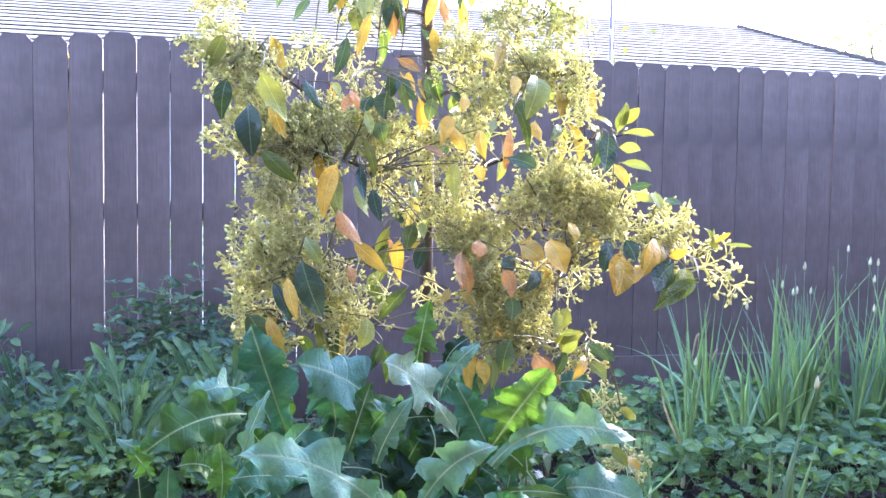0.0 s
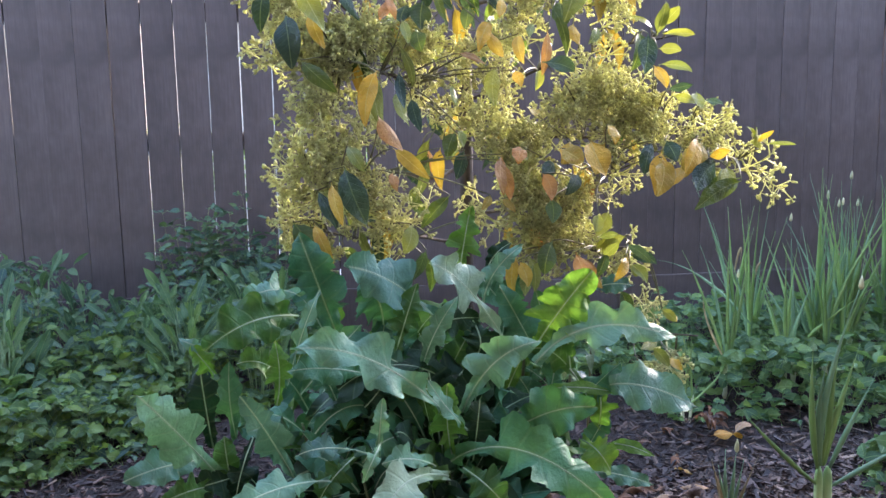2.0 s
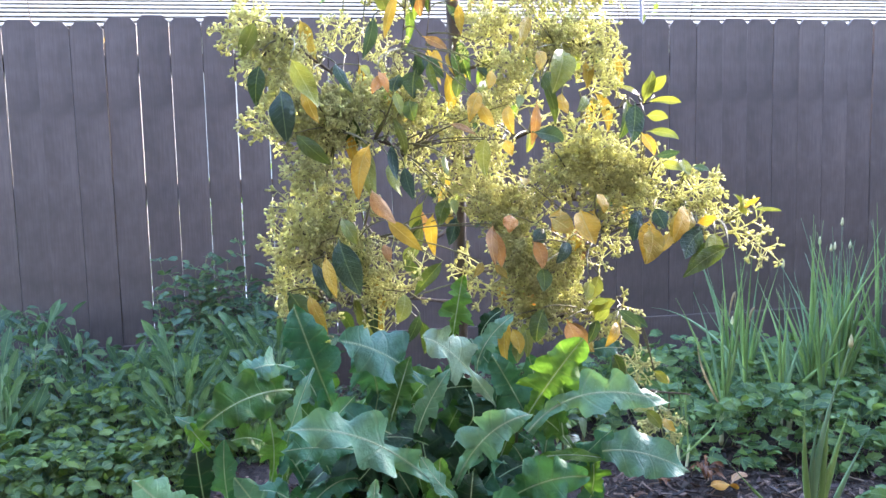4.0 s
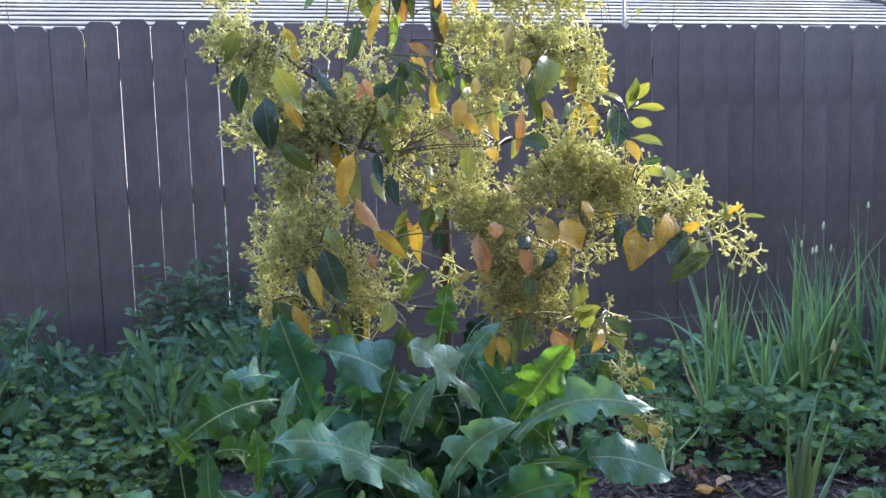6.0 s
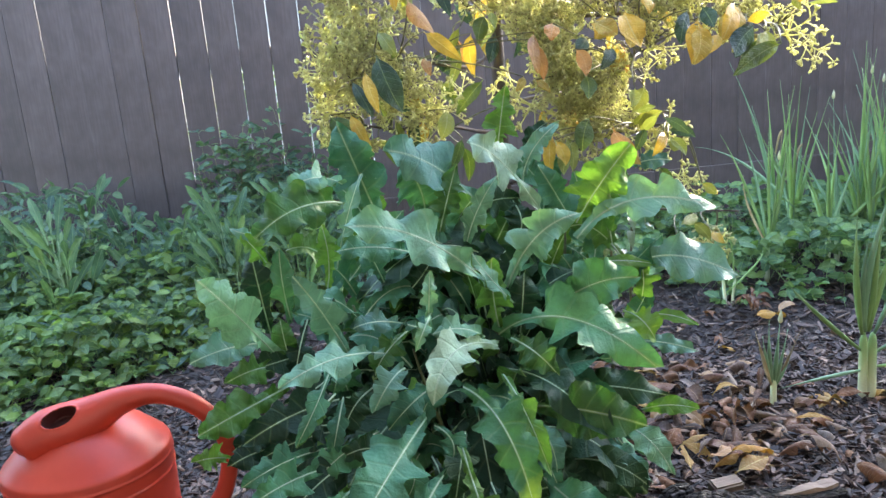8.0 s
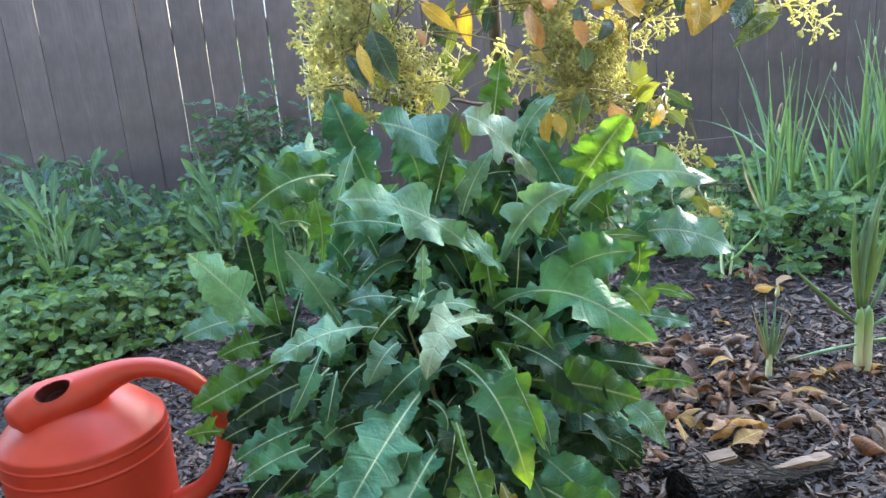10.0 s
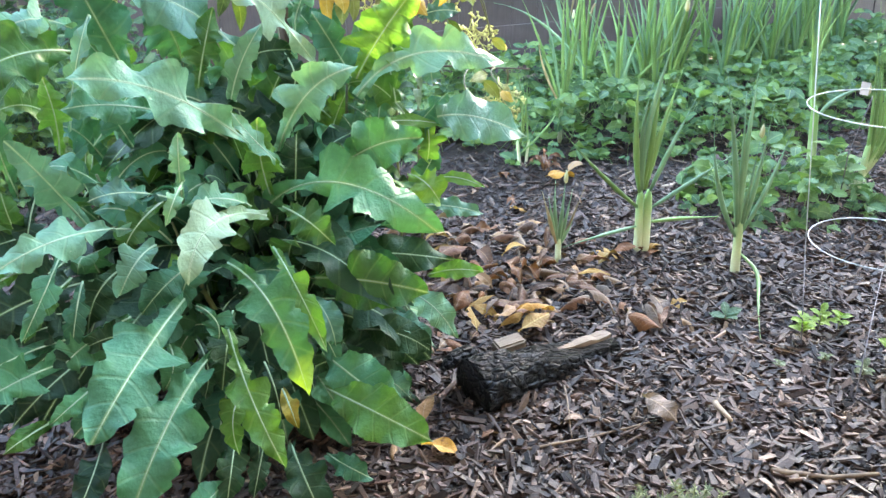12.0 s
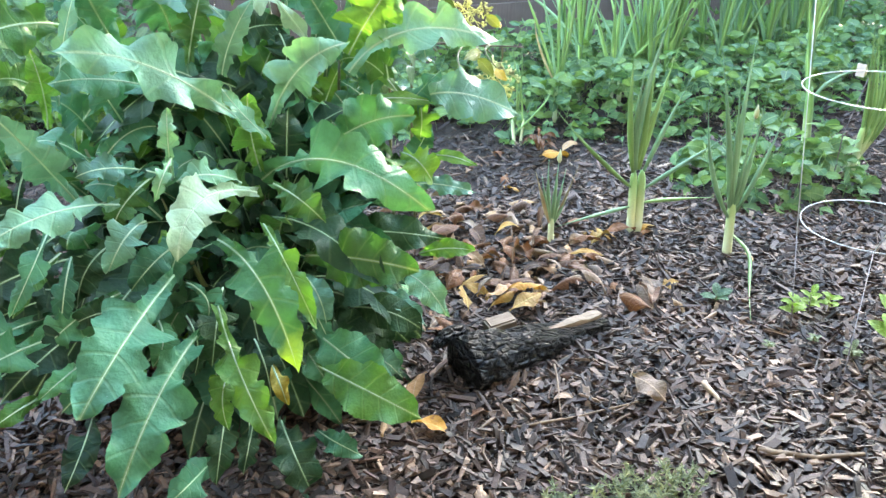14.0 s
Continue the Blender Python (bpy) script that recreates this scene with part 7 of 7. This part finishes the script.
for _ in range(215):
    x, y = LITTER.gauss(0.12, 0.18), LITTER.gauss(1.24, 0.27)
    if y < 0.93 or (y < 1.0 and x < 0.3) or x > 0.62 or x < -0.12:
        continue
    mat, label = LITTER.choice(((M_DEAD, BROWN_LABEL),) * 9 + ((M_DEAD_PALE, PALE_LABEL),) * 3 + ((M_DEAD_YELLOW, YELLOW_LABEL),))
    fallen_leaf(x, y, LITTER.uniform(0, 360), LITTER.uniform(0.045, 0.11), LITTER.uniform(0.009, 0.024), mat, LITTER.uniform(0.010, 0.03), 1.6, label)
for _ in range(40):
    x, y = LITTER.uniform(-1.1, 1.3), LITTER.uniform(0.5, 2.1)
    fallen_leaf(x, y, LITTER.uniform(0, 360), LITTER.uniform(0.03, 0.06), LITTER.uniform(0.007, 0.014), LITTER.choice((M_DEAD, M_DEAD_PALE)), 0.014, 0.9, BROWN_LABEL)


def fallen_twig(points, r, mat=M_DRY_TWIG, label="thin dry twig lying on the mulch"):
    s = Soup()
    pts = []
    p = [Vector((x, y, ground_height(x, y) + z)) for x, y, z in points]
    for a, b in zip(p, p[1:]):
        pts += [a.lerp(b, i / 5) + 0.002 * Vector(noise.noise_vector(a.lerp(b, i / 5) * 40)) for i in range(5)]
    pts.append(p[-1])
    s.add(*tube(pts, [r * (1 - 0.5 * i / len(pts)) for i in range(len(pts))], 6))
    ob = s.link("fallen_twig", mat)
    return tagged(ob, label, "twig", "twigs on the mulch")


fallen_twig([(-0.10, 0.675, 0.018), (0.02, 0.66, 0.02), (0.15, 0.655, 0.02)], 0.003)
fallen_twig([(0.045, 0.80, 0.03), (-0.01, 0.67, 0.02)], 0.0022)
fallen_twig([(0.055, 0.79, 0.02), (0.11, 0.70, 0.018), (0.12, 0.66, 0.016)], 0.0018)
fallen_twig([(0.115, 0.675, 0.02), (0.18, 0.74, 0.02)], 0.0025)
fallen_twig([(0.24, 0.47, 0.018), (0.32, 0.425, 0.02), (0.40, 0.405, 0.018)], 0.006, M_DRY_TWIG, "stout weathered stick lying on the mulch")
fallen_twig([(0.28, 0.66, 0.02), (0.268, 0.60, 0.024)], 0.006, M_DEAD_PALE, "short pale bleached stick lying on the mulch")
fallen_twig([(0.20, 0.98, 0.018), (0.30, 1.03, 0.02)], 0.0018)
fallen_twig([(-0.75, 0.62, 0.018), (-0.60, 0.60, 0.02)], 0.004)
fallen_twig([(0.55, 0.60, 0.016), (0.66, 0.66, 0.016)], 0.003)


def seedling(at, tall, leaves, size, mat, label, seed, wide=0.3):
    rnd = random.Random(seed)
    ob = thing("seedling", label, "seedling", at, "seedlings in the mulch")
    stem = Soup()
    stem.add(*tube([(0, 0, -0.01), (0, 0, tall)], 0.0012, 4))
    stem.link("stem", M_TWIG, ob)
    for i in range(leaves):
        az = i * 2.4 + rnd.uniform(-0.3, 0.3)
        z = tall * (0.4 + 0.6 * i / max(leaves - 1, 1))
        d = Vector((math.cos(az), math.sin(az), rnd.uniform(0.1, 0.7)))
        s = Soup()
        s.add(*blade((0, 0, z), Vector((0, 0, z)) + d * size, 0.003, size * wide, oval, (0, -0.3, 1), fold=0.2, nu=8, nv=1))
        s.link("leaf", mat, ob)
    return ob


seedling((0.505, 0.915, 0.01), 0.02, 6, 0.035, M_WEED, "small dark green seedling beside an onion", 1)
seedling((0.60, 0.79, 0.01), 0.05, 12, 0.028, M_SEEDLING, "small bright green seedling in the mulch", 2)
seedling((0.655, 0.80, 0.01), 0.05, 9, 0.025, M_SEEDLING, "small bright green seedling in the mulch", 3)
seedling((0.70, 0.79, 0.01), 0.04, 8, 0.025, M_SEEDLING, "small bright green seedling in the mulch", 4)
seedling((0.475, 0.715, 0.01), 0.02, 8, 0.014, M_SAGE, "tiny green seedling in the mulch", 5)
seedling((0.575, 0.70, 0.01), 0.02, 8, 0.014, M_SAGE, "tiny green seedling in the mulch", 6)
seedling((0.60, 0.63, 0.01), 0.03, 10, 0.02, M_SAGE, "tiny green seedling in the mulch", 7)
seedling((0.67, 0.60, 0.0), 0.12, 9, 0.055, M_SEEDLING, "yellow-green young plant with rounded leaves", 8, 0.36)
seedling((1.10, 1.72, 0.01), 0.02, 1, 0.06, M_DEAD_PALE, "single pale leaf standing in the mulch", 9, 0.4)


def sprig(at, tall, seed):
    """A feathery grey-green sprig."""
    rnd = random.Random(seed)
    ob = thing("feathery_sprig", "feathery grey-green weed sprig at the edge of the path", "weed plant", at, "feathery sprigs")
    stems, leaves = Soup(), Soup()
    for _ in range(5):
        top = Vector((rnd.uniform(-0.05, 0.05), rnd.uniform(-0.03, 0.04), tall * rnd.uniform(0.6, 1.1)))
        pts = bend((0, 0, -0.01), top, 0, 9)
        stems.add(*tube(pts, 0.0011, 4))
        for p in pts[1:]:
            for _ in range(6):
                d = Vector((rnd.gauss(0, 1), rnd.gauss(0, 1), rnd.gauss(0.6, 0.5))).normalized() * rnd.uniform(0.007, 0.016)
                leaves.add(*blade(p, p + d, 0, 0.0013, oval, (0, -0.4, 1), nu=3, nv=1))
    stems.add(leaves.v, leaves.f, leaves.uv)
    tagged(stems.link("foliage", M_SAGE, ob), kind="stuff")
    return ob


for i, (x, y, h) in enumerate(((-0.02, 0.50, 0.07), (0.02, 0.46, 0.07), (0.06, 0.47, 0.07), (0.10, 0.46, 0.075), (0.14, 0.47, 0.07), (0.18, 0.48, 0.08),
                               (-0.04, 0.45, 0.05), (0.05, 0.43, 0.06), (0.13, 0.43, 0.06), (-0.10, 0.46, 0.04), (0.09, 0.50, 0.06), (0.16, 0.44, 0.06))):
    sprig((x - 0.095, y - 0.02, 0.005), h * 0.7, 60 + i)


def charcoal_piece(x, y, size, seed):
    rnd = random.Random(seed)
    bm = bmesh.new()
    bmesh.ops.create_icosphere(bm, subdivisions=2, radius=size)
    for vert in bm.verts:
        vert.co *= 1 + 0.5 * noise.noise(vert.co * 90 + Vector((seed, 0, 0)))
        vert.co.z *= 0.55
    ob = part("charcoal_piece", bm, M_CHAR, None)
    ob.matrix_basis = pose(x, y, ground_height(x, y) + 0.014, 0, 0, rnd.uniform(0, 360))
    return tagged(ob, "small lump of black charcoal on the mulch", "charcoal", "charcoal on the mulch")


for i, (x, y, size) in enumerate(((0.20, 1.00, 0.013), (0.235, 1.03, 0.011), (0.255, 0.985, 0.009), (0.27, 1.01, 0.012), (0.225, 0.655, 0.012), (0.25, 0.635, 0.014),
                                  (0.24, 0.60, 0.012), (0.21, 0.58, 0.009), (0.33, 0.505, 0.015), (0.35, 0.49, 0.012), (-0.05, 0.50, 0.017), (0.43, 0.42, 0.015))):
    charcoal_piece(x, y, size, i + 1)


def dry_clump():
    """A withered stump of brown strips at the edge of the bramble leaves."""
    rnd = random.Random(3)
    ob = thing("withered_stump", "withered dark brown stump of dry strips in the mulch", "plant stump", (0.60, 1.99, 0))
    for i in range(16):
        az = rnd.uniform(0, 6.28)
        out = Vector((math.cos(az), math.sin(az), 0)) * rnd.uniform(0.03, 0.09)
        s = Soup()
        s.add(*blade((0, 0, rnd.uniform(0.02, 0.05)), out + Vector((0, 0, rnd.uniform(0.0, 0.07))), 0.03, 0.008, paddle, (0, -0.6, 1), fold=0.4, wave=0.4, waves=2, nu=12, nv=1, twist=rnd.uniform(-2, 2), seed=i))
        s.link("strip", M_DEAD, ob)
    return ob


dry_clump()


def shiny_weed(at, seed):
    rnd = random.Random(seed)
    ob = thing("pale_sheen_weed", "small shiny-leaved weed behind the thistle, its sheen painted pale", "weed plant", at)
    s = Soup()
    s.add(*tube([(0, 0, 0), (0, 0, 0.2), (0.01, 0, 0.42)], 0.003, 5))
    s.link("stem", M_TWIG, ob)
    for i in range(14):
        az = rnd.uniform(0, 6.28)
        z = rnd.uniform(0.26, 0.42)
        o = Vector((math.cos(az) * 0.06, math.sin(az) * 0.05, rnd.uniform(-0.05, 0.04)))
        s = Soup()
        s.add(*blade((0, 0, z), Vector((0, 0, z)) + o, 0.012, 0.009, oval, (rnd.uniform(-0.5, 0.5), -0.5, 1), fold=0.2, wave=0.2, nu=10, nv=2, seed=i, twist=rnd.uniform(-1, 1)))
        s.link("leaf", M_WEED_SHEEN, ob)
    return ob


shiny_weed((-0.145, 1.200, 0.199), 1)
shiny_weed((-0.086, 1.240, 0.188), 2)


# ---- beyond the fence ----
def fence_vine(at, stems, tall, spread, leaves, seed, mat=M_AVO_LIME):
    rnd = random.Random(seed)
    ob = thing("fence_vine", "bare-stemmed vine with a few yellow-green leaves behind the fence", "vine", at, "vines behind the fence")
    for _ in range(stems):
        top = Vector((rnd.uniform(-spread, spread), rnd.uniform(-0.1, 0.1), tall * rnd.uniform(0.85, 1.05)))
        pts = bend((0, 0, 0), top, 0, 14, (rnd.uniform(-0.1, 0.1), 0, 0))
        s = Soup()
        s.add(*tube(pts, [0.006 * (1 - 0.7 * i / 13) for i in range(14)], 5))
        s.link("stem", M_DRY_TWIG, ob)
        for _ in range(leaves):
            p = pts[rnd.randrange(9, 14)]
            d = Vector((rnd.gauss(0, 1), rnd.gauss(0, 0.6), rnd.gauss(0, 0.7))).normalized()
            a = p + d * rnd.uniform(0.0, 0.1)
            s = Soup()
            s.add(*tube([p, a], 0.0015, 3))
            s.add(*blade(a, a + d * rnd.uniform(0.04, 0.07), 0, rnd.uniform(0.012, 0.02), oval, (0.2, -0.6, 1), fold=0.2, nu=6, nv=1))
            s.link("leaf", mat, ob)
    return ob


fence_vine((1.55, 4.3, 0), 5, 2.35, 0.45, 9, 1)
fence_vine((1.35, 4.2, 0), 3, 2.5, 0.3, 9, 2)
fence_vine((2.35, 4.1, 0), 1, 2.0, 0.05, 8, 3, M_AVO_YELLOW)
fence_vine((-1.85, 4.0, 0), 2, 2.03, 0.12, 10, 4, M_AVO_YELLOW)
fence_vine((-2.25, 4.2, 0), 2, 2.3, 0.25, 3, 5)
fence_vine((0.6, 4.3, 0), 4, 2.45, 0.4, 10, 6)
pole = Soup()
pole.add(*tube([(1.62, 4.9, 0), (1.62, 4.9, 2.9)], 0.012, 8))
tagged(pole.link("garden_pole", M_RUST_WIRE), "thin dark metal pole behind the fence", "pole")
leaf_carpet("neighbour_border", "sunlit leafy border behind the fence", M_WEED_LIGHT, spots(RND, -4.2, 4.0, 3.8, 4.6, 3200),
            lambda x, y: 1.1 + 0.5 * noise.noise(Vector((x * 1.5, y, 7))), 0.09, 9)


def far_tree(at, r, seed):
    rnd = random.Random(seed)
    tree = thing("garden_tree", "distant pale green garden tree beyond the house", "tree", at)
    s = Soup()
    s.add(*tube([(0, 0, 0), (0.1, 0, 1.6), (0, 0, 3.2)], [0.12, 0.1, 0.06], 8))
    for _ in range(9):
        az = rnd.uniform(0, 6.28)
        s.add(*tube([(0, 0, 2.5), (math.cos(az) * r * 0.4, math.sin(az) * r * 0.4, 3.1), (math.cos(az) * r * 0.8, math.sin(az) * r * 0.8, rnd.uniform(3.1, 3.9))], [0.05, 0.03, 0.01], 5))
    s.link("trunk", M_BARK, tree)
    leaves = Soup()
    for _ in range(1500):
        d = Vector((rnd.gauss(0, 1), rnd.gauss(0, 1), rnd.gauss(0, 1))).normalized() * r * rnd.random() ** 0.4
        p = Vector((0, 0, 3.4)) + Vector((d.x, d.y, d.z * 0.75)) * (1 + 0.25 * noise.noise(d * 2))
        o = Vector((rnd.gauss(0, 1), rnd.gauss(0, 1), rnd.gauss(0, 0.6))).normalized() * rnd.uniform(0.07, 0.12)
        leaves.add(*blade(p, p + o, 0, 0.03, oval, (0, -0.4, 1), nu=4, nv=1))
    leaves.link("crown", M_WEED_LIGHT, tree)
    return tree


far_tree((8.35, 10.3, 0), 0.95, 5)

# ---- bark mulch, last ----
def chip_corners(rng, n):
    """Corners of n flat splinters, as an array n x 8 x 3 round their middles."""
    length = rng.uniform(0.012, 0.036, n) * rng.choice([0.6, 1.0, 1.6], n)
    width = rng.uniform(0.004, 0.018, n)
    thick = rng.uniform(0.0015, 0.005, n)
    base = np.array([[-1, -1, -1], [1, -1, -1], [1, 1, -1], [-1, 1, -1], [-1, -1, 1], [1, -1, 1], [1, 1, 1], [-1, 1, 1]], float) / 2
    c = base[None] * np.stack([length, width, thick], 1)[:, None]
    taper = rng.uniform(0.15, 1.0, (n, 2))
    end = np.where(base[None, :, 0] > 0, taper[:, :1], taper[:, 1:])
    c[:, :, 1] *= np.maximum(end, 0.45 * (rng.uniform(0, 1, (n, 1)) < 0.6)) * (1 + rng.uniform(-0.3, 0.3, (n, 8)))
    c[:, :, 0] *= 1 + rng.uniform(-0.3, 0.3, (n, 8))
    c[:, :, 1] += (rng.normal(0, 0.12, (n, 1)) * length[:, None]) * (base[None, :, 0] * 2) ** 2 * np.sign(base[None, :, 0])
    a, b, t = rng.uniform(0, 2 * np.pi, n), rng.normal(0, 0.3, n), rng.normal(0, 0.4, n)
    ca, sa, cb, sb, ct, st = np.cos(a), np.sin(a), np.cos(b), np.sin(b), np.cos(t), np.sin(t)
    y = c[:, :, 1] * ct[:, None] - c[:, :, 2] * st[:, None]
    z = c[:, :, 1] * st[:, None] + c[:, :, 2] * ct[:, None]
    x = c[:, :, 0] * cb[:, None] + z * sb[:, None]
    z = -c[:, :, 0] * sb[:, None] + z * cb[:, None]
    return np.stack([x * ca[:, None] - y * sa[:, None], x * sa[:, None] + y * ca[:, None], z], 2)


CHIP_FACES = [(3, 2, 1, 0), (4, 5, 6, 7), (0, 1, 5, 4), (1, 2, 6, 5), (2, 3, 7, 6), (3, 0, 4, 7)]


def chip_material(name, island):
    m, nt, b = material(name)
    if island:
        pick = nt.nodes.new("ShaderNodeNewGeometry").outputs["Random Per Island"]
    else:
        pick = nt.nodes.new("ShaderNodeObjectInfo").outputs["Random"]
    tone = ramp(nt, pick, [(0.0, (0.012, 0.007, 0.005)), (0.4, (0.05, 0.026, 0.017)), (0.66, (0.105, 0.06, 0.042)), (0.84, (0.19, 0.125, 0.092)), (0.95, (0.32, 0.22, 0.16)), (1.0, (0.52, 0.4, 0.3))])
    patch = contrast(nt, noise_of(nt, 3.5, 3, 0.6), 0.35, 0.65)
    tone = mixed(nt, 1.0, tone, mixed(nt, patch, (0.36, 0.33, 0.31), (0.76, 0.7, 0.66)), "MULTIPLY")
    fine = noise_of(nt, 220, 5, 0.6)
    col = mixed(nt, contrast(nt, fine, 0.3, 0.7), mixed(nt, 1.0, tone, (0.55, 0.55, 0.55), "MULTIPLY"), mixed(nt, 1.0, tone, (1.25, 1.22, 1.2), "MULTIPLY"))
    nt.links.new(col, b.inputs["Base Color"])
    b.inputs["Roughness"].default_value = 0.58
    bump(nt, b, fine, 0.5, 0.002)
    return m


M_CHIPS = chip_material("bark_chips", True)
M_ONE_CHIP = chip_material("bark_chip_one", False)


def build_mulch():
    rng = np.random.default_rng(12)
    # thick in front, thinner where plants cover the bed
    near, far = 62000, 56000
    x = np.concatenate([rng.uniform(-1.35, 1.25, near), rng.uniform(-3.0, 3.0, far)])
    y = np.concatenate([rng.uniform(0.12, 1.75, near), rng.uniform(-0.5, 3.4, far)])
    keep = rng.uniform(0, 1, near + far) < np.where(y < 2.3, 1.0, 0.35)
    x, y = x[keep], y[keep]
    n = len(x)
    c = chip_corners(rng, n)
    z = np.array([ground_height(a, b) for a, b in zip(x, y)]) + rng.uniform(0.0, 0.020, n)
    c += np.stack([x, y, z], 1)[:, None]
    verts = c.reshape(-1, 3)
    faces = (np.array(CHIP_FACES)[None] + (np.arange(n) * 8)[:, None, None]).reshape(-1, 4)
    me = bpy.data.meshes.new("bark_mulch")
    me.from_pydata(verts.tolist(), [], faces.tolist())
    me.materials.append(M_CHIPS)
    tagged(link_data("bark_mulch", me), "shredded brown bark mulch covering the bed", "mulch", kind="stuff")
    # the chips of the open stretch before the log, one by one
    shapes = []
    for corners in chip_corners(rng, 24):
        one = bpy.data.meshes.new("wood_chip")
        one.from_pydata(corners.tolist(), [], CHIP_FACES)
        one.materials.append(M_ONE_CHIP)
        shapes.append(one)
    for i in range(290):
        px, py = rng.uniform(-0.25, 0.62), rng.uniform(0.40, 0.80)
        ob = link_data("wood_chip", shapes[i % 24], GROUND)
        ob.location = (px, py, ground_height(px, py) + rng.uniform(0.012, 0.017))
        ob.rotation_euler = (0, 0, rng.uniform(0, 6.28))


build_mulch()
